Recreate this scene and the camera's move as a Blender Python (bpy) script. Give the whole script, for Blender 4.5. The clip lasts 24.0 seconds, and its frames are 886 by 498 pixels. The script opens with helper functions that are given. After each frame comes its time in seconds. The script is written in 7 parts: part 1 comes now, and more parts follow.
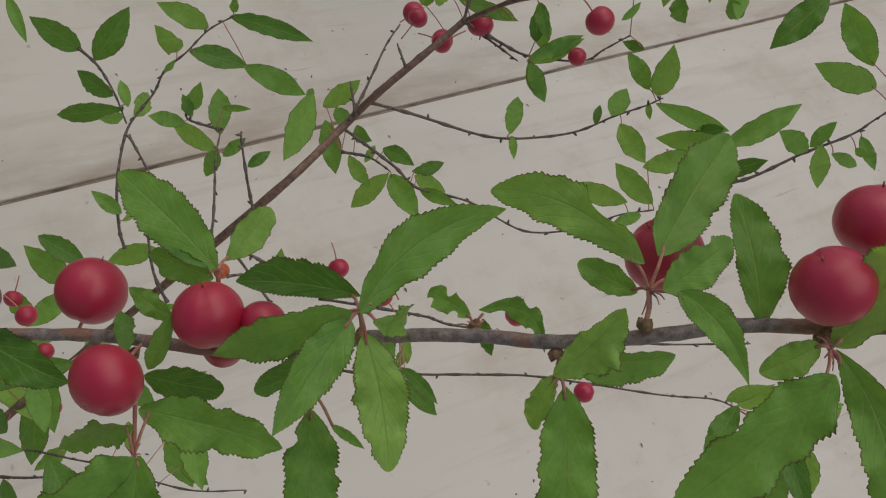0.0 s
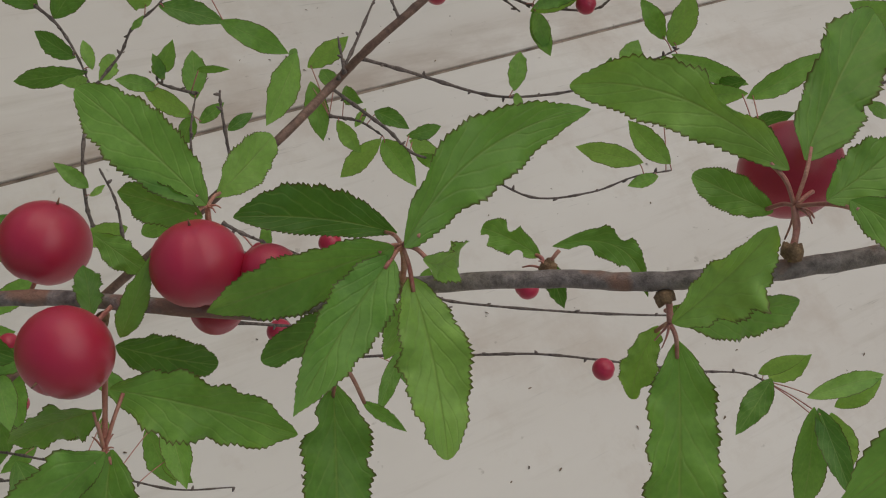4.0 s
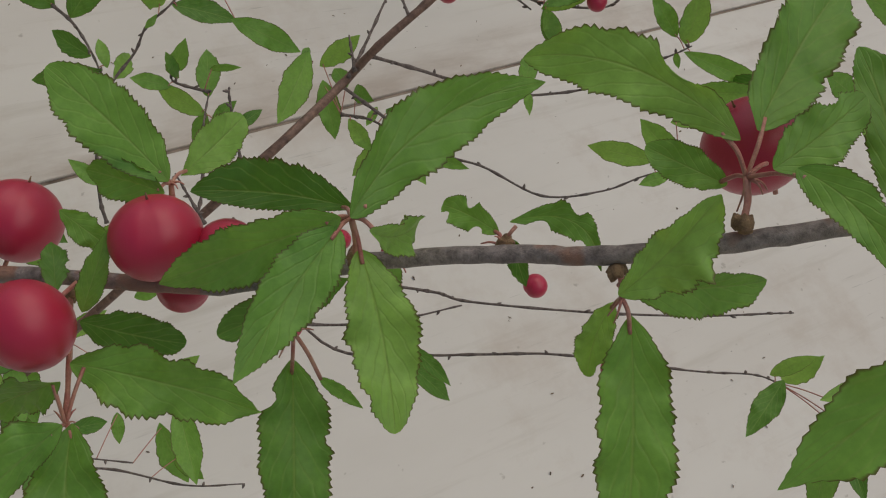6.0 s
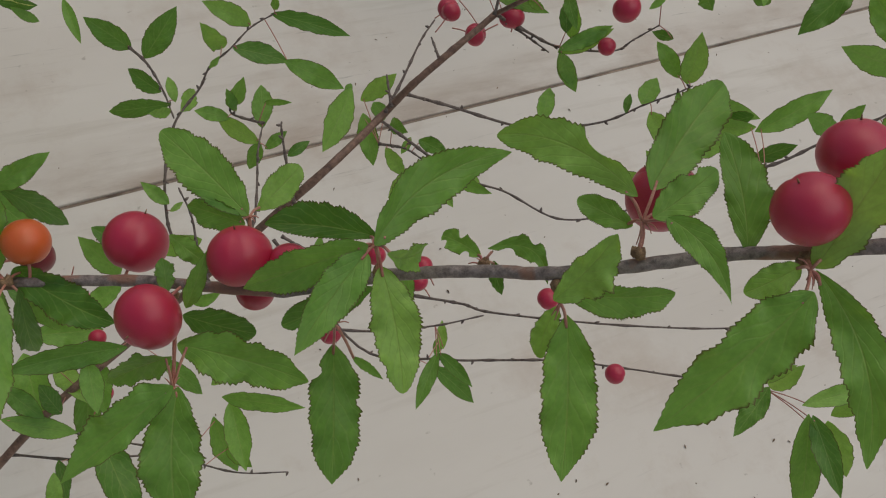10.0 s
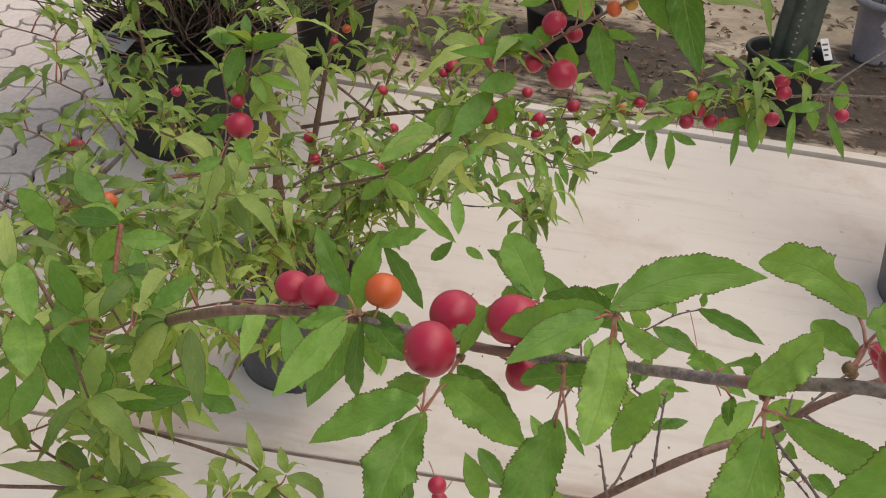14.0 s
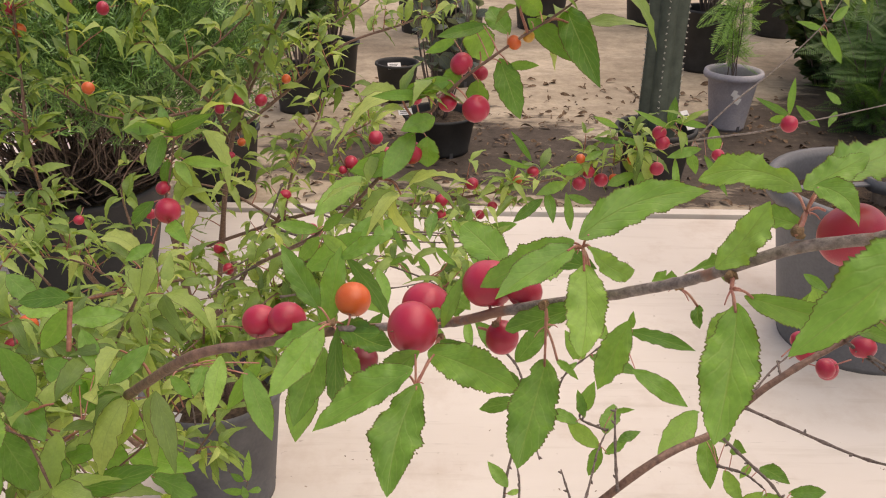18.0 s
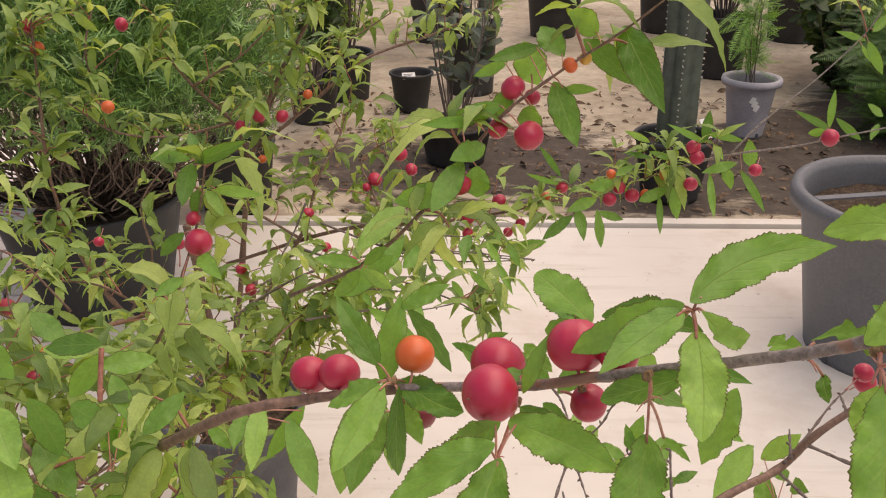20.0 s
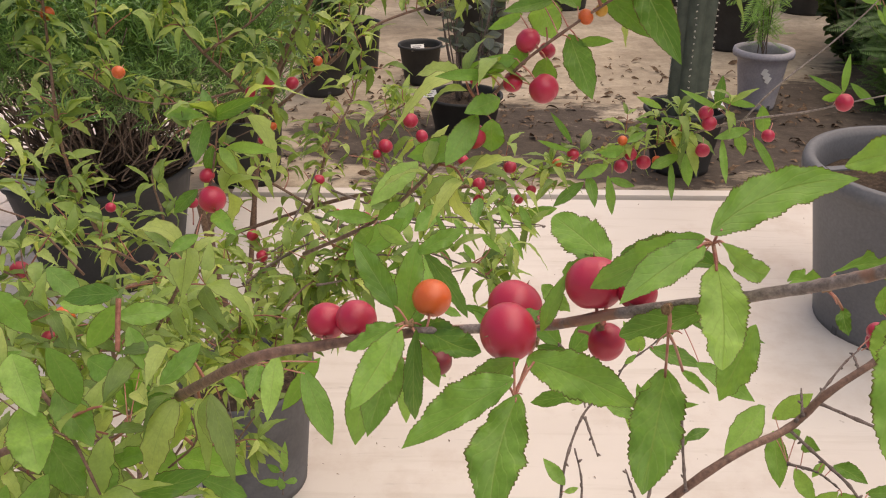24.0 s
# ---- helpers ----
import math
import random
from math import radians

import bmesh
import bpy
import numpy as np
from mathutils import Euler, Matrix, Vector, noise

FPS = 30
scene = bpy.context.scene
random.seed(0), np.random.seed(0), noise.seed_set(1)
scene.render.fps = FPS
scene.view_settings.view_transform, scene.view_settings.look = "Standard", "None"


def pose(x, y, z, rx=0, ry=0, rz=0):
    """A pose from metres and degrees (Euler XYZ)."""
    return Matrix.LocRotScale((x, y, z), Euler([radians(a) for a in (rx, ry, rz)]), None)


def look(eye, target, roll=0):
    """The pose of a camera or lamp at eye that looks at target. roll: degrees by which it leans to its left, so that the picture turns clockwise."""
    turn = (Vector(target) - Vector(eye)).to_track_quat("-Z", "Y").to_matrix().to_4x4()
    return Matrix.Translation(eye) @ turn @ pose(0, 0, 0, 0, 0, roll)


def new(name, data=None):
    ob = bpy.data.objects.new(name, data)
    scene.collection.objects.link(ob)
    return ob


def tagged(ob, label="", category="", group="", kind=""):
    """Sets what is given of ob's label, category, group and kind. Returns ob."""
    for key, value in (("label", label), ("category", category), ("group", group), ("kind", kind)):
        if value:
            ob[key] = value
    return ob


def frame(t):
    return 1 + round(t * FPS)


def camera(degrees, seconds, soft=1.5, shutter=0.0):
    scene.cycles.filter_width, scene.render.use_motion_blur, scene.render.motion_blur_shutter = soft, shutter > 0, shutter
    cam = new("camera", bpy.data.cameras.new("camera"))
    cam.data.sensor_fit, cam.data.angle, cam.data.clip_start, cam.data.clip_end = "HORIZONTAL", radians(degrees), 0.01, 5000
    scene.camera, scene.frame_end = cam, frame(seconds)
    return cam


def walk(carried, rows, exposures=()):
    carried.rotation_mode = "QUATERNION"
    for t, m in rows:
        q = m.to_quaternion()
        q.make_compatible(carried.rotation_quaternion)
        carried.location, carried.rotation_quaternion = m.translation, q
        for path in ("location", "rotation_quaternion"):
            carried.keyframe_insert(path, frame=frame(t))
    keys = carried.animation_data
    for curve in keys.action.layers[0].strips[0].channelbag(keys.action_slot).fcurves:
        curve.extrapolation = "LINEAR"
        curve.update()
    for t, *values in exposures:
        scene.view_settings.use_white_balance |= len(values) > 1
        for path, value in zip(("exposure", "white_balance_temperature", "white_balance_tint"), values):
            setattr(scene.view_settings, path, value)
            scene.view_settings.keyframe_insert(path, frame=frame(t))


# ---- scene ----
cam = camera(52.69, 24.0, soft=1.1, shutter=0.0)
PATH = [
    (0.0, 0.0004, 0.1039, 0.9997, 36.23, -13.12, -27.37),
    (0.5, -0.0027, 0.1059, 0.9926, 38.10, -12.93, -27.51),
    (1.0, 0.0052, 0.1016, 0.9979, 37.79, -11.86, -27.03),
    (1.5, 0.0054, 0.0920, 0.9965, 37.95, -10.40, -26.14),
    (3.5, 0.0018, 0.1225, 0.9563, 36.13, -14.46, -29.78),
    (4.0, 0.0043, 0.1197, 0.9587, 36.09, -13.55, -29.49),
    (4.5, 0.0051, 0.1174, 0.9563, 35.18, -13.89, -29.51),
    (5.0, 0.0040, 0.1131, 0.9552, 35.45, -13.38, -28.88),
    (5.5, 0.0014, 0.1121, 0.9565, 35.57, -14.87, -30.30),
    (6.0, 0.0130, 0.1112, 0.9576, 36.25, -12.13, -27.96),
    (6.5, 0.0049, 0.1050, 0.9621, 36.33, -12.44, -29.13),
    (6.7, -0.0103, 0.0776, 0.9999, 37.44, -10.79, -26.86),
    (7.0, -0.0059, 0.0796, 0.9989, 35.84, -10.60, -26.62),
    (7.5, -0.0077, 0.0749, 0.9967, 36.71, -10.96, -27.65),
    (8.0, -0.0136, 0.0777, 1.0056, 37.57, -11.80, -27.84),
    (8.5, -0.0051, 0.0900, 1.0057, 36.84, -12.83, -27.08),
    (9.0, -0.0106, 0.0850, 1.0033, 37.51, -11.65, -27.14),
    (9.5, -0.0059, 0.0855, 1.0031, 36.81, -10.93, -26.28),
    (11.5, 0.0027, 0.0609, 1.0044, 40.28, -8.65, -21.81),
    (12.0, 0.0220, 0.0490, 0.9988, 45.70, -7.45, -16.29),
    (12.5, 0.0367, 0.0281, 0.9939, 50.69, -7.38, -6.72),
    (13.0, 0.0364, 0.0100, 0.9875, 54.78, -6.93, 0.45),
    (13.5, 0.0462, 0.0066, 0.9766, 54.98, -7.27, 3.90),
    (14.0, 0.0333, 0.0126, 0.9783, 56.67, -4.94, 9.34),
    (14.5, 0.0163, 0.0129, 0.9802, 58.80, -4.43, 12.52),
    (15.0, 0.0172, 0.0016, 0.9731, 61.61, -2.34, 10.74),
    (15.5, 0.0112, -0.0046, 0.9632, 64.85, 2.18, 8.32),
    (16.0, 0.0091, 0.0006, 0.9570, 65.47, 2.76, 5.49),
    (16.5, 0.0147, 0.0012, 0.9550, 65.35, 0.79, 2.85),
    (17.0, 0.0203, -0.0192, 0.9617, 65.25, -0.03, 0.73),
    (17.5, 0.0266, -0.0280, 0.9548, 65.10, 0.00, 0.74),
    (18.0, 0.0190, -0.0221, 0.9539, 64.72, -0.68, -0.32),
    (18.5, 0.0051, -0.0138, 0.9561, 65.07, -0.93, 0.22),
    (20.5, 0.0004, 0.0076, 0.9518, 65.19, 0.27, 0.13),
    (21.0, -0.0021, 0.0068, 0.9481, 64.57, 0.37, 0.15),
    (21.5, 0.0006, 0.0072, 0.9477, 64.02, 0.23, 0.46),
    (22.0, 0.0000, 0.0000, 0.9500, 64.00, 0.00, 0.00),
    (22.5, 0.0034, -0.0034, 0.9447, 63.54, 0.40, 0.23),
    (23.0, 0.0001, -0.0017, 0.9482, 63.91, 0.30, 0.31),
    (23.5, 0.0049, 0.0035, 0.9466, 63.70, 0.28, 0.40),
    (24.0, -0.0004, 0.0016, 0.9462, 63.60, 0.16, 0.67),
]
walk(cam, [(t, pose(x, y, z, rx, ry, rz)) for t, x, y, z, rx, ry, rz in PATH],
     exposures=[(0.0, -0.81, 6820, 4), (9.5, -0.81, 6820, 4), (12.0, -0.77, 6820, 4), (13.0, -0.30, 6950, 9), (14.0, -0.11, 7200, 10), (15.0, -0.02, 7400, 11), (16.0, 0.19, 7600, 15), (17.0, 0.25, 7700, 16), (18.5, 0.23, 7800, 17), (21.0, 0.24, 7780, 17), (24.0, 0.22, 7780, 17)])

# ---- world and sun: a bright, even sky ----
world = bpy.data.worlds.new("sky")
scene.world = world
world.use_nodes = True
wn = world.node_tree.nodes
sky = wn.new("ShaderNodeTexSky")
sky.sky_type, sky.sun_disc = "NISHITA", False
sky.sun_elevation, sky.sun_rotation = radians(62), radians(30)
sky.air_density, sky.dust_density = 1.0, 4.0
world.node_tree.links.new(sky.outputs[0], wn["Background"].inputs[0])
wn["Background"].inputs[1].default_value = 0.13
lamp = bpy.data.lights.new("sun", "SUN")
lamp.energy, lamp.angle, lamp.color = 1.5, radians(60), (1.0, 0.95, 0.88)
sun = new("sun", lamp)
sun.matrix_world = look((1.0, -0.8, 3.0), (0, 0.5, 0))


# ---- materials ----
def material(name, rough=0.7):
    m = bpy.data.materials.new(name)
    m.use_nodes = True
    b = m.node_tree.nodes["Principled BSDF"]
    b.inputs["Roughness"].default_value = rough
    return m, m.node_tree.nodes, m.node_tree.links, b


def ramp(nodes, links, source, stops):
    r = nodes.new("ShaderNodeValToRGB")
    while len(r.color_ramp.elements) < len(stops):
        r.color_ramp.elements.new(0.5)
    for e, (p, c) in zip(r.color_ramp.elements, stops):
        e.position, e.color = p, (*c, 1)
    links.new(source, r.inputs[0])
    return r.outputs[0]


def tex(nodes, links, scale, detail=4.0, rough=0.55, stretch=None, space="Object"):
    c = nodes.new("ShaderNodeTexCoord")
    n = nodes.new("ShaderNodeTexNoise")
    n.inputs["Scale"].default_value, n.inputs["Detail"].default_value, n.inputs["Roughness"].default_value = scale, detail, rough
    if stretch:
        mp = nodes.new("ShaderNodeMapping")
        mp.inputs["Scale"].default_value = stretch
        links.new(c.outputs[space], mp.inputs[0])
        links.new(mp.outputs[0], n.inputs["Vector"])
    else:
        links.new(c.outputs[space], n.inputs["Vector"])
    return n.outputs["Fac"]


def mixed(nodes, links, fac, a, b, blend="MIX"):
    m = nodes.new("ShaderNodeMix")
    m.data_type, m.blend_type = "RGBA", blend
    for sock, v in ((m.inputs[0], fac), (m.inputs[6], a), (m.inputs[7], b)):
        if isinstance(v, (int, float)):
            sock.default_value = v
        elif isinstance(v, tuple):
            sock.default_value = (*v, 1)
        else:
            links.new(v, sock)
    return m.outputs[2]


def maths(nodes, links, op, a, b=None):
    m = nodes.new("ShaderNodeMath")
    m.operation = op
    for sock, v in zip(m.inputs, (a, b)):
        if v is None:
            continue
        if isinstance(v, (int, float)):
            sock.default_value = v
        else:
            links.new(v, sock)
    return m.outputs[0]


def bumped(nodes, links, bsdf, height, strength=0.3, distance=0.001):
    b = nodes.new("ShaderNodeBump")
    b.inputs["Strength"].default_value, b.inputs["Distance"].default_value = strength, distance
    links.new(height, b.inputs["Height"])
    links.new(b.outputs[0], bsdf.inputs["Normal"])


def leaf_material(name, low, high, young, glow=0.46):
    """Leaf blade: vein net along the blade's own coordinates, random shade from leaf to leaf, light let through."""
    m, nodes, links, b = material(name, 0.43)
    uv = nodes.new("ShaderNodeTexCoord")
    sep = nodes.new("ShaderNodeSeparateXYZ")
    links.new(uv.outputs["UV"], sep.inputs[0])
    across = maths(nodes, links, "ABSOLUTE", maths(nodes, links, "SUBTRACT", sep.outputs[0], 0.5))
    wob = tex(nodes, links, 160.0, 2.0)
    rise = maths(nodes, links, "SUBTRACT", maths(nodes, links, "MULTIPLY", sep.outputs[1], 6.3), maths(nodes, links, "MULTIPLY", across, 5.0))
    rise = maths(nodes, links, "ADD", rise, maths(nodes, links, "MULTIPLY", wob, 1.1))
    vein = maths(nodes, links, "ABSOLUTE", maths(nodes, links, "SUBTRACT", maths(nodes, links, "FRACT", rise), 0.5))
    side = ramp(nodes, links, vein, [(0.0, (1, 1, 1)), (0.13, (0, 0, 0))])
    rib = ramp(nodes, links, across, [(0.0, (1, 1, 1)), (0.028, (0, 0, 0))])
    info = nodes.new("ShaderNodeObjectInfo")
    isle = nodes.new("ShaderNodeNewGeometry")
    rnd = maths(nodes, links, "FRACT", maths(nodes, links, "ADD", info.outputs["Random"], isle.outputs["Random Per Island"]))
    base = ramp(nodes, links, rnd, [(0.0, low), (0.5, high), (0.7, high), (1.0, young)])
    blot = tex(nodes, links, 220.0, 5.0)
    base = mixed(nodes, links, 0.22, base, ramp(nodes, links, blot, [(0.3, (0.35, 0.35, 0.35)), (0.7, (0.75, 0.75, 0.75))]), "OVERLAY")
    pale = (0.25, 0.38, 0.13)
    base = mixed(nodes, links, maths(nodes, links, "MULTIPLY", side, 0.25), base, pale)
    base = mixed(nodes, links, maths(nodes, links, "MULTIPLY", rib, 0.55), base, pale)
    net = ramp(nodes, links, tex(nodes, links, 900.0, 3.0, 0.6), [(0.35, (0.42, 0.42, 0.42)), (0.65, (0.60, 0.60, 0.60))])
    base = mixed(nodes, links, 0.3, base, net, "OVERLAY")
    rim = ramp(nodes, links, across, [(0.455, (0, 0, 0)), (0.490, (0.85, 0.85, 0.85))])
    base = mixed(nodes, links, rim, base, (0.095, 0.065, 0.028))
    links.new(base, b.inputs["Base Color"])
    b.inputs["Specular IOR Level"].default_value = 0.5
    height = maths(nodes, links, "SUBTRACT", maths(nodes, links, "MULTIPLY", blot, 1.6), maths(nodes, links, "ADD", maths(nodes, links, "MULTIPLY", side, 0.45), maths(nodes, links, "MULTIPLY", rib, 1.2)))
    bumped(nodes, links, b, height, 0.4, 0.0004)
    tr = nodes.new("ShaderNodeBsdfTranslucent")
    links.new(mixed(nodes, links, 1.0, base, (1.58, 1.37, 0.66), "MULTIPLY"), tr.inputs[0])
    mix = nodes.new("ShaderNodeMixShader")
    mix.inputs[0].default_value = glow
    links.new(b.outputs[0], mix.inputs[1])
    links.new(tr.outputs[0], mix.inputs[2])
    links.new(mix.outputs[0], nodes["Material Output"].inputs[0])
    return m


LEAF = leaf_material("cherry_leaf", (0.083, 0.207, 0.039), (0.172, 0.367, 0.077), (0.254, 0.465, 0.114))
YOUNG_LEAF = leaf_material("young_cherry_leaf", (0.115, 0.205, 0.060), (0.265, 0.405, 0.115), (0.450, 0.575, 0.205))
DARK_LEAF = leaf_material("dark_leaf", (0.032, 0.070, 0.030), (0.052, 0.105, 0.044), (0.075, 0.14, 0.055))
GREY_LEAF = leaf_material("grey_leaf", (0.08, 0.115, 0.115), (0.13, 0.170, 0.165), (0.18, 0.225, 0.21))
FROND_LEAF = leaf_material("frond_leaf", (0.05, 0.13, 0.038), (0.08, 0.19, 0.052), (0.12, 0.26, 0.075))
CONIFER = leaf_material("conifer_scale", (0.038, 0.085, 0.026), (0.120, 0.260, 0.070), (0.285, 0.490, 0.150), 0.20)


def skin(name, deep, light):
    m, nodes, links, b = material(name, 0.32)
    n = tex(nodes, links, 130.0, 3.0)
    fine = tex(nodes, links, 1500.0, 2.0)
    col = ramp(nodes, links, n, [(0.3, deep), (0.7, light)])
    col = mixed(nodes, links, ramp(nodes, links, fine, [(0.62, (0, 0, 0)), (0.74, (0.35, 0.35, 0.35))]), col, tuple(min(1, c * 1.5 + 0.05) for c in light))
    bloom = ramp(nodes, links, tex(nodes, links, 260.0, 5.0, 0.7), [(0.48, (0, 0, 0)), (0.78, (0.25, 0.25, 0.25))])
    col = mixed(nodes, links, bloom, col, tuple(c * 0.75 + 0.07 for c in light))
    links.new(col, b.inputs["Base Color"])
    bumped(nodes, links, b, tex(nodes, links, 700.0, 3.0), 0.12, 0.0004)
    b.inputs["Subsurface Weight"].default_value = 0.2
    b.inputs["Subsurface Radius"].default_value = (0.004, 0.001, 0.0006)
    b.inputs["Coat Weight"].default_value = 0.35
    b.inputs["Coat Roughness"].default_value = 0.36
    links.new(ramp(nodes, links, n, [(0.2, (0.3, 0.3, 0.3)), (0.8, (0.48, 0.48, 0.48))]), b.inputs["Roughness"])
    return m


# The dark entry is the red skin with shade put into its colour.
SKIN = {"red": skin("cherry_skin", (0.40, 0.009, 0.042), (0.55, 0.020, 0.072)),
        "dark": skin("shaded_cherry_skin", (0.16, 0.010, 0.018), (0.24, 0.014, 0.024)),
        "orange": skin("unripe_cherry_skin", (0.62, 0.07, 0.018), (0.72, 0.17, 0.03)),
        "yellow": skin("green_cherry_skin", (0.62, 0.25, 0.03), (0.55, 0.38, 0.05))}


def bark(name, dark, light, scale=300.0, rough=0.75, patch=None):
    m, nodes, links, b = material(name, rough)
    n = tex(nodes, links, scale, 6.0, 0.65)
    col = ramp(nodes, links, n, [(0.32, dark), (0.68, light)])
    if patch:
        col = mixed(nodes, links, ramp(nodes, links, tex(nodes, links, scale * 0.17, 3.0), [(0.51, (0, 0, 0)), (0.58, (0.9, 0.9, 0.9))]), col, patch)
    links.new(col, b.inputs["Base Color"])
    bumped(nodes, links, b, n, 0.7, 0.0012)
    return m


BARK = bark("grey_bark", (0.125, 0.098, 0.092), (0.37, 0.305, 0.285), 520.0, 0.62, (0.32, 0.165, 0.115))
RED_BARK = bark("red_brown_bark", (0.11, 0.058, 0.042), (0.27, 0.165, 0.12), 380.0, 0.6)
BROWN_BARK = bark("smooth_brown_bark", (0.105, 0.058, 0.044), (0.285, 0.165, 0.120), 300.0, 0.5)
STALK = bark("red_stalk", (0.46, 0.13, 0.12), (0.60, 0.33, 0.24), 300.0, 0.45)
SHOOT = bark("red_shoot", (0.30, 0.095, 0.075), (0.46, 0.21, 0.14), 400.0, 0.5)
BUD = bark("bud_scale", (0.13, 0.07, 0.04), (0.42, 0.27, 0.15), 600.0, 0.8)
GREY_TWIG = bark("pale_grey_twig", (0.15, 0.125, 0.11), (0.42, 0.36, 0.32), 420.0, 0.7)
TWIG_BARK = bark("twig_bark", (0.085, 0.06, 0.053), (0.26, 0.205, 0.18), 500.0)
CONIFER_BARK = bark("conifer_bark", (0.080, 0.056, 0.043), (0.27, 0.195, 0.15), 150.0, 0.85)


def plastic(name, base, dust, rough=0.5, scale=14.0):
    m, nodes, links, b = material(name, rough)
    n = tex(nodes, links, scale, 6.0, 0.6)
    fine = tex(nodes, links, 160.0, 3.0)
    col = ramp(nodes, links, n, [(0.38, base), (0.72, dust)])
    links.new(mixed(nodes, links, 0.25, col, ramp(nodes, links, fine, [(0.3, (0.3, 0.3, 0.3)), (0.7, (0.7, 0.7, 0.7))]), "OVERLAY"), b.inputs["Base Color"])
    links.new(ramp(nodes, links, n, [(0.3, (rough,) * 3), (0.8, (rough + 0.25,) * 3)]), b.inputs["Roughness"])
    bumped(nodes, links, b, fine, 0.15, 0.001)
    return m


BLACK_POT = plastic("black_plastic", (0.018, 0.019, 0.021), (0.045, 0.045, 0.045))
GREY_BLACK = plastic("dusty_black_plastic", (0.085, 0.086, 0.092), (0.17, 0.17, 0.172), 0.55)
LIGHT_BLACK = plastic("faded_black_plastic", (0.122, 0.127, 0.140), (0.180, 0.184, 0.196), 0.45, 5.0)
GREY_POT = plastic("grey_plastic", (0.33, 0.32, 0.37), (0.44, 0.42, 0.45), 0.5)
WHITE_TAG = plastic("white_tag", (0.75, 0.75, 0.74), (0.65, 0.64, 0.62), 0.4)
PINK_TAG = plastic("pink_print", (0.62, 0.16, 0.30), (0.55, 0.2, 0.3), 0.4)
INK = plastic("dark_print", (0.06, 0.06, 0.07), (0.1, 0.1, 0.1), 0.4)


def soil_material():
    m, nodes, links, b = material("potting_soil", 0.95)
    n = tex(nodes, links, 70.0, 8.0, 0.7)
    links.new(ramp(nodes, links, n, [(0.35, (0.03, 0.020, 0.013)), (0.6, (0.12, 0.08, 0.05)), (0.75, (0.26, 0.20, 0.14))]), b.inputs["Base Color"])
    bumped(nodes, links, b, n, 1.0, 0.012)
    return m


SOIL = soil_material()


def panel_material():
    """Off-white sheet flooring: faint grain across, scuffs, small dirt."""
    m, nodes, links, b = material("white_floor_sheet", 0.6)
    broad = tex(nodes, links, 2.2, 5.0, 0.6, (0.6, 1.6, 1.0))
    streak = tex(nodes, links, 9.0, 5.0, 0.65, (0.25, 2.6, 1.0))
    spot = tex(nodes, links, 55.0, 3.0, 0.5)
    col = ramp(nodes, links, broad, [(0.3, (0.640, 0.588, 0.535)), (0.7, (0.725, 0.680, 0.628))])
    col = mixed(nodes, links, ramp(nodes, links, streak, [(0.54, (0, 0, 0)), (0.78, (0.5, 0.5, 0.5))]), col, (0.42, 0.36, 0.29))
    grime = ramp(nodes, links, tex(nodes, links, 3.4, 7.0, 0.7), [(0.51, (0, 0, 0)), (0.70, (0.6, 0.6, 0.6))])
    col = mixed(nodes, links, grime, col, (0.50, 0.405, 0.335))
    col = mixed(nodes, links, ramp(nodes, links, spot, [(0.70, (0, 0, 0)), (0.76, (0.5, 0.5, 0.5))]), col, (0.30, 0.25, 0.20))
    dash = ramp(nodes, links, tex(nodes, links, 26.0, 4.0, 0.7, (0.22, 3.2, 1.0)), [(0.63, (0, 0, 0)), (0.72, (0.75, 0.75, 0.75))])
    dash = maths(nodes, links, "MULTIPLY", dash, ramp(nodes, links, tex(nodes, links, 3.1, 4.0, 0.6), [(0.45, (0, 0, 0)), (0.60, (1, 1, 1))]))
    col = mixed(nodes, links, dash, col, (0.30, 0.265, 0.235))
    c = nodes.new("ShaderNodeTexCoord")
    sep = nodes.new("ShaderNodeSeparateXYZ")
    links.new(c.outputs["Object"], sep.inputs[0])
    off = maths(nodes, links, "SUBTRACT", sep.outputs[1], maths(nodes, links, "ADD", maths(nodes, links, "MULTIPLY", sep.outputs[0], 0.0362), 0.912))
    seam = maths(nodes, links, "MULTIPLY", maths(nodes, links, "GREATER_THAN", off, -0.002), maths(nodes, links, "SUBTRACT", 1.0, maths(nodes, links, "MULTIPLY", maths(nodes, links, "ABSOLUTE", off), 9.0)))
    seam = maths(nodes, links, "MULTIPLY", maths(nodes, links, "MAXIMUM", seam, 0.0), ramp(nodes, links, tex(nodes, links, 6.0, 6.0, 0.65, (0.5, 1.5, 1.0)), [(0.38, (0, 0, 0)), (0.62, (0.8, 0.8, 0.8))]))
    col = mixed(nodes, links, seam, col, (0.36, 0.27, 0.21))
    links.new(col, b.inputs["Base Color"])
    bumped(nodes, links, b, streak, 0.15, 0.002)
    return m


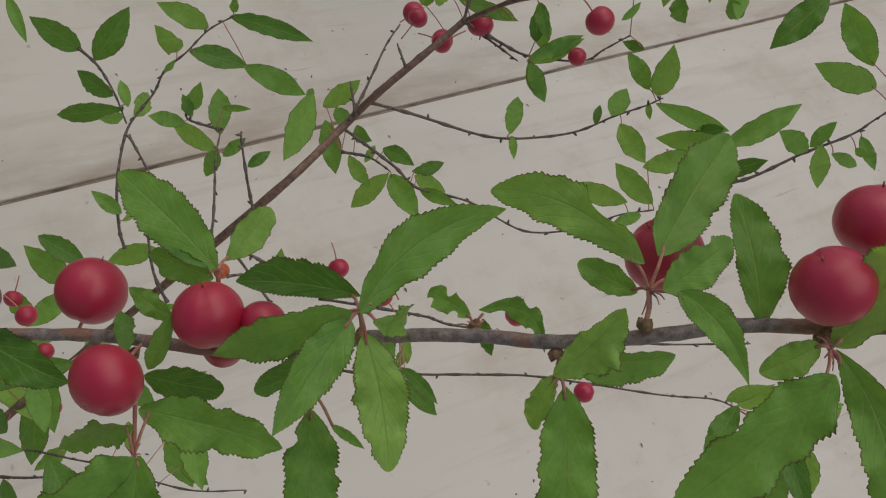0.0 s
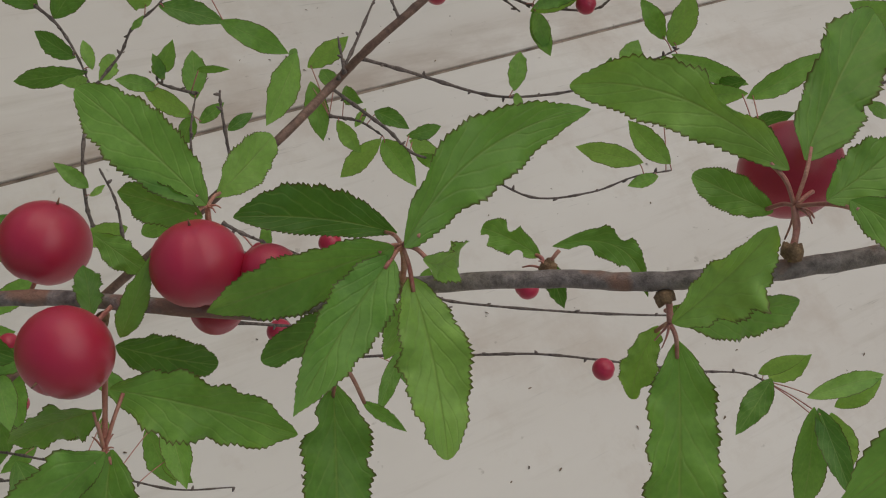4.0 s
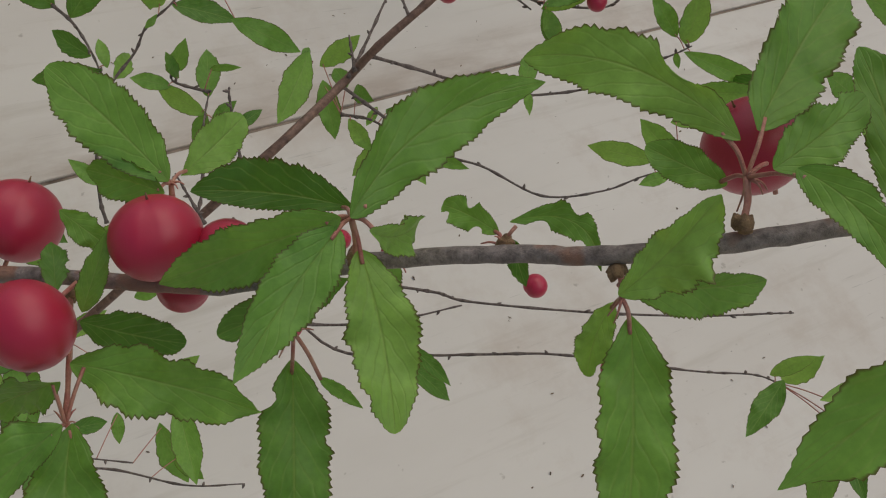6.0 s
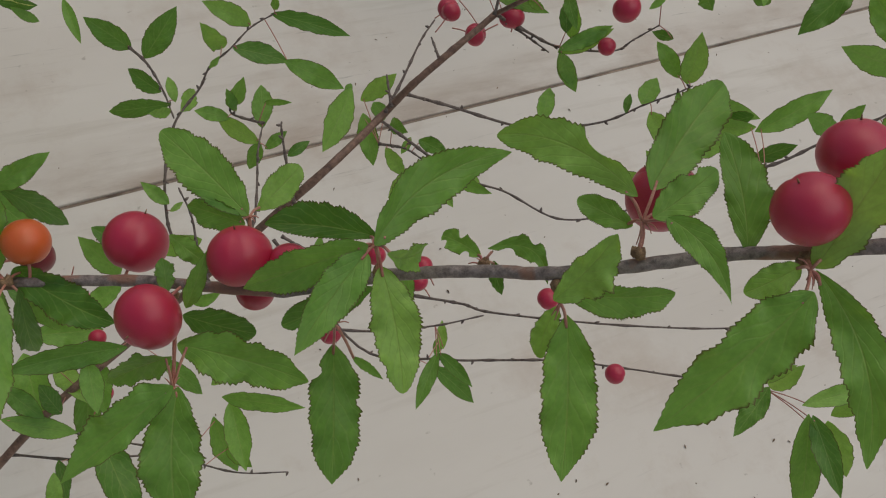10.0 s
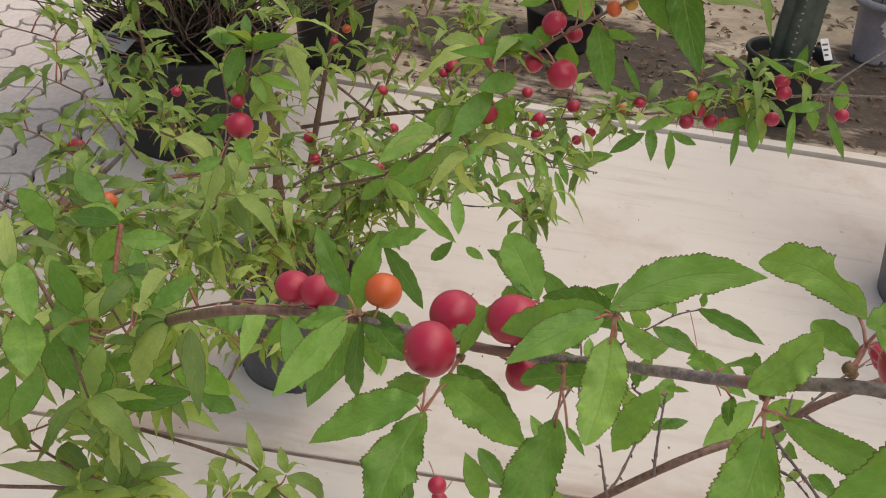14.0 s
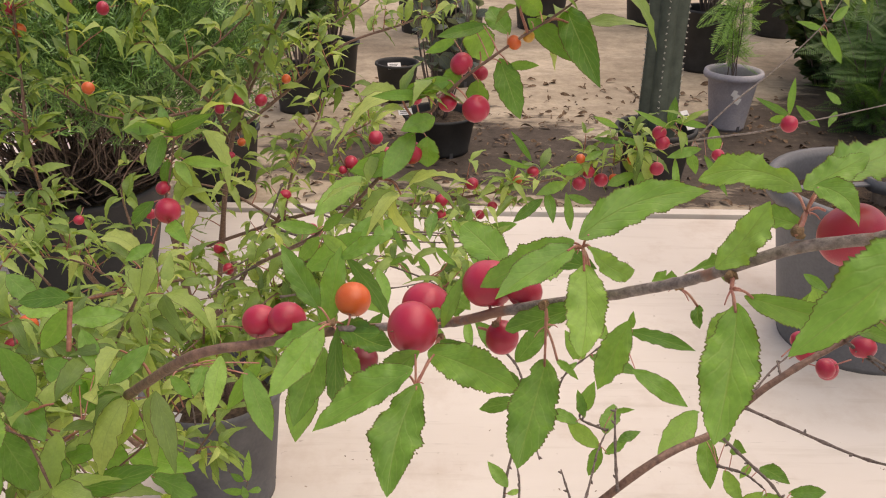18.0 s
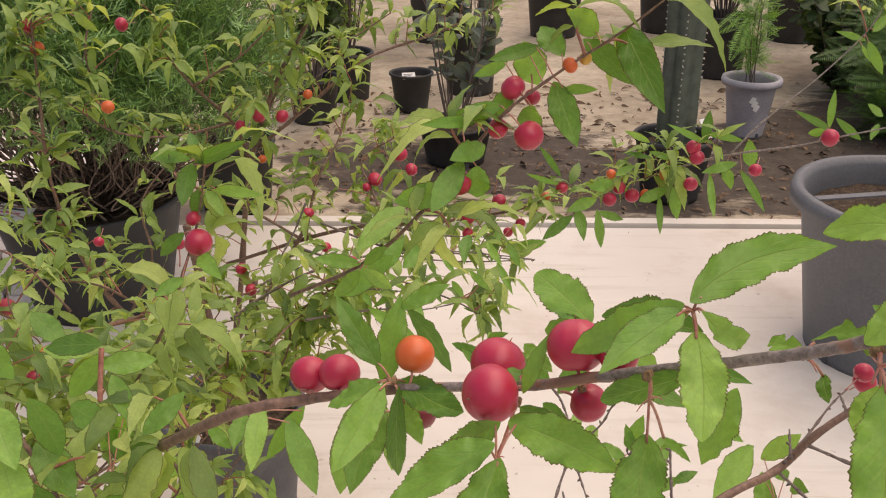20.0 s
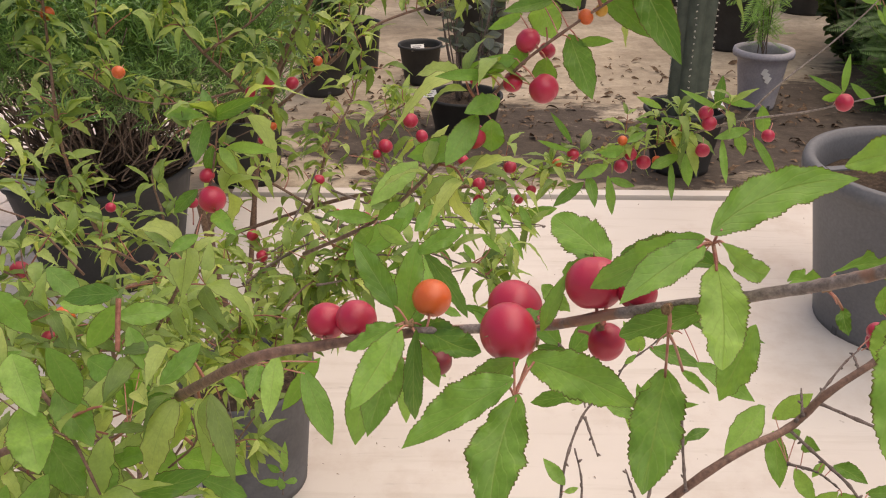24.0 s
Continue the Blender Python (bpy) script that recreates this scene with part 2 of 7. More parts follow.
def ground_material():
    """Worn concrete with a damp, soil-stained belt behind the sheet floor, and painted shade below the plants on the
    right.
    """
    m, nodes, links, b = material("concrete_ground", 0.85)
    c = nodes.new("ShaderNodeTexCoord")
    sep = nodes.new("ShaderNodeSeparateXYZ")
    links.new(c.outputs["Object"], sep.inputs[0])
    broad = tex(nodes, links, 1.3, 6.0, 0.62, (0.7, 1.5, 1.0))
    fine = tex(nodes, links, 24.0, 8.0, 0.7)
    col = ramp(nodes, links, broad, [(0.28, (0.21, 0.165, 0.118)), (0.5, (0.38, 0.315, 0.235)), (0.72, (0.55, 0.475, 0.375))])
    col = mixed(nodes, links, 0.5, col, ramp(nodes, links, fine, [(0.35, (0.30, 0.30, 0.30)), (0.65, (0.7, 0.7, 0.7))]), "OVERLAY")
    belt = maths(nodes, links, "SUBTRACT", 1.0, maths(nodes, links, "MULTIPLY", maths(nodes, links, "ABSOLUTE", maths(nodes, links, "SUBTRACT", sep.outputs[1], 2.72)), 1.75))
    # Widens the dark belt at larger x: plant shade painted into the colour.
    east_shade = maths(nodes, links, "MAXIMUM", maths(nodes, links, "MINIMUM", maths(nodes, links, "MULTIPLY", maths(nodes, links, "SUBTRACT", sep.outputs[0], 0.95), 1.6), 0.9), 0.0)
    west = maths(nodes, links, "MAXIMUM", maths(nodes, links, "MULTIPLY", maths(nodes, links, "SUBTRACT", -0.28, sep.outputs[0]), 3.0), 0.0)
    belt = maths(nodes, links, "SUBTRACT", maths(nodes, links, "ADD", belt, east_shade), west)
    belt = maths(nodes, links, "ADD", belt, maths(nodes, links, "MULTIPLY", maths(nodes, links, "SUBTRACT", tex(nodes, links, 2.6, 8.0, 0.68, (0.8, 1.8, 1.0)), 0.5), 3.4))
    wet_shade = ramp(nodes, links, belt, [(0.20, (0, 0, 0)), (0.46, (1, 1, 1))])
    dirt = ramp(nodes, links, fine, [(0.3, (0.030, 0.021, 0.016)), (0.62, (0.085, 0.064, 0.048)), (0.72, (0.30, 0.25, 0.20))])
    links.new(mixed(nodes, links, wet_shade, col, dirt), b.inputs["Base Color"])
    bumped(nodes, links, b, fine, 0.5, 0.006)
    return m


PANEL, GROUND = panel_material(), ground_material()


def paver_material():
    m, nodes, links, b = material("paver_concrete", 0.85)
    info = nodes.new("ShaderNodeObjectInfo")
    n = tex(nodes, links, 60.0, 6.0, 0.7)
    col = ramp(nodes, links, info.outputs["Random"], [(0.0, (0.58, 0.527, 0.50)), (1.0, (0.72, 0.655, 0.622))])
    links.new(mixed(nodes, links, 0.6, col, ramp(nodes, links, n, [(0.3, (0.32, 0.32, 0.32)), (0.7, (0.66, 0.66, 0.66))]), "OVERLAY"), b.inputs["Base Color"])
    bumped(nodes, links, b, n, 0.5, 0.002)
    return m


PAVER = paver_material()
JOINT = bark("paver_joint", (0.035, 0.026, 0.022), (0.09, 0.066, 0.05), 60.0, 0.95)
SEAM_DIRT = bark("seam_dirt", (0.10, 0.072, 0.055), (0.36, 0.28, 0.22), 16.0, 0.95)
RUST = bark("rusty_steel", (0.55, 0.45, 0.37), (0.84, 0.79, 0.71), 40.0, 0.8, (0.33, 0.16, 0.09))
DRY = bark("dry_leaf", (0.055, 0.034, 0.022), (0.24, 0.155, 0.095), 90.0, 0.9)
CACTUS = bark("cactus_skin", (0.050, 0.066, 0.050), (0.092, 0.115, 0.088), 30.0, 0.6)
SPINE = plastic("cactus_spine", (0.50, 0.49, 0.43), (0.36, 0.35, 0.30), 0.7)
WOOD = bark("trunk_bark", (0.20, 0.145, 0.11), (0.46, 0.36, 0.285), 60.0, 0.9)


# ---- builders ----
def mesh_of(name, verts, faces, mat, smooth=True, uvs=None):
    me = bpy.data.meshes.new(name)
    me.from_pydata([tuple(v) for v in verts], [], faces)
    if uvs is not None:
        layer = me.uv_layers.new(name="UVMap")
        idx = np.empty(len(me.loops), dtype=np.int32)
        me.loops.foreach_get("vertex_index", idx)
        layer.data.foreach_set("uv", np.asarray(uvs, dtype=np.float32)[idx].ravel())
    me.materials.append(mat)
    if smooth:
        me.polygons.foreach_set("use_smooth", [True] * len(me.polygons))
    me.update()
    return me


def place(name, me, parent=None, m=None, label=""):
    ob = new(name, me)
    if m is not None:
        ob.matrix_world = m
    if parent is not None:
        ob.parent = parent
        ob.matrix_parent_inverse = parent.matrix_world.inverted()
    return tagged(ob, label)


def empty(name, at_point, label, category, group="", kind=""):
    ob = new(name)
    ob.empty_display_size = 0.05
    ob.matrix_world = Matrix.Translation(at_point)
    bpy.context.view_layer.update()
    return tagged(ob, label, category, group, kind)


def spline(points, per=6):
    """Catmull-Rom through the points."""
    p = [Vector(q) for q in points]
    p = [p[0] * 2 - p[1]] + p + [p[-1] * 2 - p[-2]]
    out = []
    for i in range(1, len(p) - 2):
        a, b, c, d = p[i - 1:i + 3]
        for k in range(per):
            t = k / per
            out.append(0.5 * ((2 * b) + (c - a) * t + (2 * a - 5 * b + 4 * c - d) * t * t + (3 * b - a - 3 * c + d) * t ** 3))
    out.append(p[-2])
    return out


def tube_data(path, radii, sides=8, rng=None, knot=0.0):
    verts, faces = [], []
    up = Vector((0.3, 0.2, 1)).normalized()
    n = len(path)
    for i, c in enumerate(path):
        d = (path[min(i + 1, n - 1)] - path[max(i - 1, 0)]).normalized()
        s = d.cross(up)
        s = s.normalized() if s.length > 1e-4 else Vector((1, 0, 0))
        u = s.cross(d)
        for k in range(sides):
            a = 2 * math.pi * k / sides
            r = radii[i] * (1 + (knot * (rng.random() - 0.4) if rng else 0))
            verts.append(c + s * (r * math.cos(a)) + u * (r * math.sin(a)))
    for i in range(n - 1):
        for k in range(sides):
            a, b = i * sides + k, i * sides + (k + 1) % sides
            faces.append((a, b, b + sides, a + sides))
    faces.append(tuple(range(sides))[::-1])
    faces.append(tuple(range((n - 1) * sides, n * sides)))
    return verts, faces


def join_data(parts):
    verts, faces = [], []
    for v, f in parts:
        o = len(verts)
        verts.extend(v)
        faces.extend(tuple(i + o for i in q) for q in f)
    return verts, faces


RNG = random.Random(11)


def blade_data(base, tip, width, facing, bow=0.06, fold=0.12, stations=10, teeth=0.0, wave=0.0, nicks=0.0, rng=RNG, bend=None, droop=0.0,
               widest=0.5, shoulder=0.78, point=0.92, left=1.0, right=1.0, bites=()):
    """A leaf blade from base to tip that turns its face towards facing: serrated outline, folded along the midrib, bowed and waved.
    widest: where along the blade it is broadest; shoulder, point: how full it is towards base and tip (0.5 is an ellipse); bites: (along, side, length, depth)."""
    base, tip = Vector(base), Vector(tip)
    axis = tip - base
    length = axis.length
    axis.normalize()
    nrm = Vector(facing) - axis * axis.dot(Vector(facing))
    nrm = nrm.normalized() if nrm.length > 1e-5 else axis.orthogonal().normalized()
    side = axis.cross(nrm)
    fine = stations > 20
    cols = (-1.0, -0.82, -0.55, -0.28, -0.03, 0.03, 0.28, 0.55, 0.82, 1.0) if stations > 50 else (-1.0, -0.7, -0.35, 0.0, 0.35, 0.7, 1.0) if fine else (-1.0, -0.5, 0.0, 0.5, 1.0) if stations > 7 else (-1.0, 0.0, 1.0)
    verts, uvs, faces = [], [], []
    sway = rng.uniform(-0.04, 0.04) if bend is None else 0.0
    ph, curl = rng.uniform(0, 6), rng.uniform(-0.5, 0.5)
    rough = 1.35 if stations > 50 else 0.9
    lobes = [[(rng.uniform(7, 26), rng.uniform(0, 6), rough * rng.uniform(0.008, 0.030)) for _ in range(3)] for _ in range(2)]
    gaps = list(bites) + [(rng.uniform(0.3, 0.8), rng.choice((-1, 1)), rng.uniform(0.03, 0.07), 0.22) for _ in range(1 if rng.random() < nicks else 0)]
    ruck = rng.uniform(0.02, 0.05)
    for i in range(stations):
        v = i / (stations - 1)
        if v < widest:
            shape = 0.5 * max(0.0, 1 - (1 - v / widest) ** 2) ** shoulder
        else:
            shape = 0.5 * max(0.0, 1 - ((v - widest) / (1 - widest)) ** 2) ** point
        shape = max(shape, 0.012 * (1 - v))
        for u in cols:
            half = width * shape * (left if u < 0 else right)
            if teeth and 0 < i < stations - 1:
                half *= 1 + (sum(k * math.sin(q * v * 2 + o) for q, o, k in lobes[0 if u < 0 else 1]) if u else 0)
            tooth = 0.0
            if teeth and abs(u) == 1.0 and 0 < i < stations - 1:
                tooth = ((i % 3) - 1.2 if stations > 50 else 1 if i % 2 else -1) * rng.uniform(0.3, 1.7)
                half *= 1 + teeth * tooth
            for bv, bs, bw, deep in gaps:
                if abs(v - bv) < bw and u * bs > 0.2:
                    half *= 1 - deep * math.cos(0.5 * math.pi * (v - bv) / bw) ** 0.7 * (abs(u) - 0.1) / 0.9
            along = v * length * (1 - 0.35 * droop * v) + (teeth * 0.7 * length / stations * 4 * tooth if abs(u) == 1.0 else 0)
            lift = bow * length * 4 * v * (1 - v) * 0.5 + curl * 0.1 * length * (v ** 3 - v) - droop * length * v * v
            lift += fold * abs(u) * half + wave * half * math.sin(v * 11 + ph + u * 1.3) * abs(u)
            if fine:
                lift += ruck * half * math.sin(2 * math.pi * (6.5 * v - 2.2 * abs(u))) * abs(u) ** 0.5 * (1 - v) + wave * 0.55 * half * math.sin(v * 31 + ph * 2 + u) * abs(u) ** 3
            verts.append((bend * (4 * v * (1 - v)) if bend is not None else Vector()) + base + axis * along + side * (u * half + sway * length * 4 * v * (1 - v) * 0.5) + nrm * lift)
            uvs.append((0.5 + 0.5 * u, v))
    w = len(cols)
    for i in range(stations - 1):
        for k in range(w - 1):
            a = i * w + k
            faces.append((a, a + 1, a + 1 + w, a + w))
    return verts, faces, uvs


EYE_SIDE = Vector((0.0, 0.05, 0.985))
shrub = empty("cherry_shrub", (-0.31, 1.10, 0.16), "leafy bush cherry with red fruit in a black nursery pot", "shrub")
WOOD_POINTS = []


def leaf(base, tip, width, bend=None, roll=None, tie=False, **form):
    """One serrated leaf of the shrub as an object of its own."""
    joint, base = base, Vector(base) - 0.05 * (Vector(tip) - Vector(base))
    mid = (Vector(base) + Vector(tip)) / 2
    face = (EYE_SIDE - mid).normalized()
    axis = (Vector(tip) - Vector(base)).normalized()
    turn = RNG.uniform(-0.35, 0.35) * (0.5 if form else 1.0) if roll is None else roll
    face = Matrix.Rotation(turn, 3, axis) @ face
    near = (EYE_SIDE - mid).length < 0.33
    if not form:
        width = min(width, 0.43 * (Vector(tip) - Vector(base)).length)
    v, f, uv = blade_data((0, 0, 0), Vector(tip) - Vector(base), width * 0.95 / math.cos(turn), face, RNG.uniform(-0.04, 0.14) * (0.4 if form else 1.0), RNG.uniform(0.08, 0.34),
                          91 if near else 41, 0.040 if near else 0.022, RNG.uniform(0.14, 0.34) if near else RNG.uniform(0.08, 0.24), 0.25 if near and not form else 0.0, RNG, Vector(bend) if bend else None, **(form or {"widest": RNG.uniform(0.4, 0.52), "shoulder": 0.82, "point": 1.08}))
    place("leaf", mesh_of("leaf", v, f, LEAF, True, uv), shrub, Matrix.Translation(base))
    if tie:
        b = Vector(joint)
        near_wood = min(WOOD_POINTS, key=lambda p: (p - b).length_squared)
        if (near_wood - b).length < 0.03:
            stalk(near_wood, b + (Vector(tip) - b) * 0.03, 0.0003)


def limb(name, label, points, r0=0.00125, r1=0.00132, mat=None):
    path = spline(points, 8)
    n = len(path)
    rng = random.Random(len(points))
    v, f = tube_data([p + Vector((rng.uniform(-1, 1), rng.uniform(-1, 1), rng.uniform(-1, 1))) * 0.0001 for p in path],
                     [(r0 + (r1 - r0) * i / n) * (1 + 0.10 * (i % 8 == 0) + 0.06 * rng.random()) for i in range(n)], 14, rng, 0.05)
    WOOD_POINTS.extend(path)
    return place(name, mesh_of(name, v, f, mat or BARK), shrub, None, label)


def spur(branch, node, hub):
    """A short knobbly side shoot with bud scales and fine red stipules."""
    node, hub = Vector(node), Vector(hub)
    rng = random.Random(round(node.x * 1e5))
    far = (hub - node).length
    r = 0.0008 if far < 0.004 else 0.00046
    parts = [tube_data(spline([node, node * 0.5 + hub * 0.5 + Vector((0.0004, 0, 0.0003)), hub], 4), [r * (1.5 if k < 2 else 1.0) for k in range(9)], 8, rng, 0.3)]
    place("spur", mesh_of("spur", *join_data(parts), STALK if far > 0.004 else BARK), shrub)
    out = (hub - node).normalized() if far > 0.001 else Vector((0, -0.3, 0.95))
    scales = []
    for k in range(5):
        d = (out + Vector((rng.uniform(-1, 1), rng.uniform(-1, 1), rng.uniform(-1, 1))) * 0.8).normalized()
        scales.append(tube_data([node + d * q for q in (0.0002, 0.0010, 0.0017, 0.0024)], [0.0007, 0.0010, 0.0007, 0.0001], 7, rng, 0.3))
    place("bud", mesh_of("bud", *join_data(scales), BUD), shrub, None, "brown knobbly bud scales")
    parts = []
    for _ in range(4):
        d = Vector((rng.uniform(-1, 1), rng.uniform(-1, 1), rng.uniform(-1, 1))).normalized() * rng.uniform(0.0015, 0.004)
        parts.append(tube_data(spline([hub, hub + d * 0.6, hub + d + Vector((0, 0, -0.001))], 3), [0.0002 * (1 - k / 8) + 0.00006 for k in range(7)], 4))
    place("stipule", mesh_of("stipule", *join_data(parts), STALK), shrub)


def stalk(a, b, r=0.00032, name="stalk", mat=None):
    a, b = Vector(a), Vector(b)
    mid = (a + b) / 2 + Vector((0, 0, 0.0008))
    v, f = tube_data(spline([a, mid, b], 4), [r] * 9, 6)
    place(name, mesh_of(name, v, f, mat or STALK), shrub)


def cherry_mesh(colour):
    """A round drupe: shallow seam down one side, dimple at the stalk, style tip."""
    verts, faces = [], []
    rings, seg = 18, 28
    for i in range(rings + 1):
        th = math.pi * i / rings
        for k in range(seg):
            a = 2 * math.pi * k / seg
            r = 1.0 - (0.05 * math.exp(-((a - math.pi) / 0.17) ** 2) + 0.04 * math.exp(-((a - math.pi) / 0.7) ** 2)) * math.sin(th) ** 0.7
            z = math.cos(th)
            r *= 1 - 0.16 * math.exp(-(th / 0.28) ** 2) - 0.03 * math.exp(-((math.pi - th) / 0.2) ** 2)
            verts.append((r * math.sin(th) * math.cos(a), r * math.sin(th) * math.sin(a), r * z * 0.94))
    for i in range(rings):
        for k in range(seg):
            a, b = i * seg + k, i * seg + (k + 1) % seg
            faces.append((a, a + seg, b + seg, b))
    return mesh_of("cherry", verts, faces, SKIN[colour])


CHERRY = {c: cherry_mesh(c) for c in SKIN}
CHERRY_LABEL = {"red": "round glossy red cherry", "dark": "dark red shaded cherry", "orange": "unripe orange cherry", "yellow": "yellow half-ripe cherry"}


def cherry(colour, centre, radius, branch=None):
    """One fruit that hangs by a short stalk from the branch named, or from the nearest shoot above and behind it."""
    c = Vector(centre)
    rng = random.Random(round(centre[0] * 1e5 + centre[2] * 1e4))
    near = min(WOOD_POINTS, key=lambda p: (p - c).length_squared)
    up = near - c
    if up.length > 0.05:
        up = Vector((rng.uniform(-0.6, 0.6), 0.7, rng.uniform(0.1, 0.9))) * 0.02
    eye = (EYE_SIDE - c).normalized()
    if up.normalized().dot(eye) > 0.3:
        up = (up - eye * up.dot(eye) * 1.15) if up.normalized().dot(eye) < 0.95 else Vector((0.0, 0.008, 0.008))
    reach = min(max(up.length, radius + 0.001), radius + 0.009)
    up.normalize()
    turn = up.to_track_quat("Z", "Y").to_matrix().to_4x4() @ Matrix.Rotation(rng.uniform(0, 6.3), 4, "Z")
    m = Matrix.Translation(c) @ turn @ Matrix.Diagonal((radius, radius * rng.uniform(0.96, 1.03), radius * rng.uniform(0.95, 1.02), 1))
    ob = place("cherry", CHERRY[colour], shrub, m, CHERRY_LABEL[colour])
    a, b = c + up * radius * 0.75, c + up * reach
    v, f = tube_data(spline([a, (a + b) / 2 + Vector((0.0003, 0, 0.0003)), b], 3), [0.00042] * 7, 6)
    place("stalk", mesh_of("stalk", v, f, STALK), ob)
    if radius > 0.0065:
        e = c - up * radius * 0.9
        v, f = tube_data([e, e - up * radius * 0.06, e - up * radius * 0.15], [0.00022, 0.00018, 0.0001], 5)
        place("style", mesh_of("style", v, f, BUD), ob, None, "tiny dry brown style tip")
    return ob


def twig(points, r=0.0009):
    path = spline(points, 7)
    n = len(path)
    rng = random.Random(round(points[0][0] * 1e5))
    WOOD_POINTS.extend(path)
    parts = [tube_data(path, [(r * (1 - 0.6 * i / n)) * (1 + 0.5 * (i % 5 == 0)) for i in range(n)], 7, rng, 0.2)]
    for i in range(3, n, 5):
        d = Vector((rng.uniform(-1, 1), rng.uniform(-1, 1), rng.uniform(-1, 1))).normalized() * 0.0028
        parts.append(tube_data([path[i], path[i] + d * 0.5, path[i] + d], [r * 0.8, r * 0.9, r * 0.35], 5))
    place("twig", mesh_of("twig", *join_data(parts), TWIG_BARK), shrub)


# ---- ground, pavers, sheet floor ----
def box_data(x0, x1, y0, y1, z0, z1):
    v = [Vector(p) for p in ((x0, y0, z0), (x1, y0, z0), (x1, y1, z0), (x0, y1, z0), (x0, y0, z1), (x1, y0, z1), (x1, y1, z1), (x0, y1, z1))]
    return v, [(3, 2, 1, 0), (4, 5, 6, 7), (0, 1, 5, 4), (1, 2, 6, 5), (2, 3, 7, 6), (3, 0, 4, 7)]


def bevelled_box(name, x0, x1, y0, y1, z0, z1, mat, edge=0.002):
    bm = bmesh.new()
    v, f = box_data(x0, x1, y0, y1, z0, z1)
    vs = [bm.verts.new(p) for p in v]
    for q in f:
        bm.faces.new([vs[i] for i in q])
    bmesh.ops.bevel(bm, geom=list(bm.edges), offset=edge, segments=2, affect="EDGES", profile=0.6)
    me = bpy.data.meshes.new(name)
    bm.to_mesh(me)
    bm.free()
    me.materials.append(mat)
    return me


ground = new("ground", mesh_of("ground", *box_data(-400, 400, -400, 400, -0.6, -0.022), GROUND, False))
tagged(ground, "worn beige concrete with damp soil stains and painted plant shade", "ground", "", "structure")
floor = empty("floor", (0.8, 1.0, -0.02), "off-white sheet flooring with a dark seam", "floor", "", "structure")


def sheet(name, corners, z0, z1, mat):
    """A flat slab over four corners, with a softened upper edge."""
    bm = bmesh.new()
    low = [bm.verts.new((x, y, z0)) for x, y in corners]
    top = [bm.verts.new((x, y, z1)) for x, y in corners]
    bm.faces.new(low[::-1])
    bm.faces.new(top)
    for i in range(4):
        j = (i + 1) % 4
        bm.faces.new((low[i], low[j], top[j], top[i]))
    bmesh.ops.bevel(bm, geom=[e for e in bm.edges if e.verts[0].co.z == z1 and e.verts[1].co.z == z1], offset=0.0009, segments=2, affect="EDGES")
    me = bpy.data.meshes.new(name)
    bm.to_mesh(me)
    bm.free()
    me.materials.append(mat)
    return place(name, me, floor)


sheet("floor_sheet", [(-0.85, -1.9), (3.7, -1.9), (3.7, 1.0415), (-0.862, 0.8765)], -0.02, 0.0, PANEL)
sheet("floor_sheet", [(-0.862, 0.8835), (3.7, 1.0485), (3.7, 2.156), (-0.885, 2.226)], -0.02, 0.0, PANEL)
sheet("seam_dirt", [(-0.862, 0.8768), (3.7, 1.0418), (3.7, 1.0482), (-0.862, 0.8832)], -0.0195, -0.0030, SEAM_DIRT)
sheet("edge_strip", [(-0.60, 2.233), (3.7, 2.169), (3.7, 2.205), (-0.60, 2.270)], -0.02, 0.009, PANEL)
sheet("steel_edge", [(-0.869, -1.9), (-0.856, -1.9), (-0.891, 2.235), (-0.904, 2.235)], -0.02, 0.003, RUST)

# ---- potted things ----
def lathe(profile, seg=40):
    verts, faces = [], []
    for r, z in profile:
        for k in range(seg):
            a = 2 * math.pi * k / seg
            verts.append(Vector((r * math.cos(a), r * math.sin(a), z)))
    for i in range(len(profile) - 1):
        for k in range(seg):
            a, b = i * seg + k, i * seg + (k + 1) % seg
            faces.append((a, b, b + seg, a + seg))
    return verts, faces


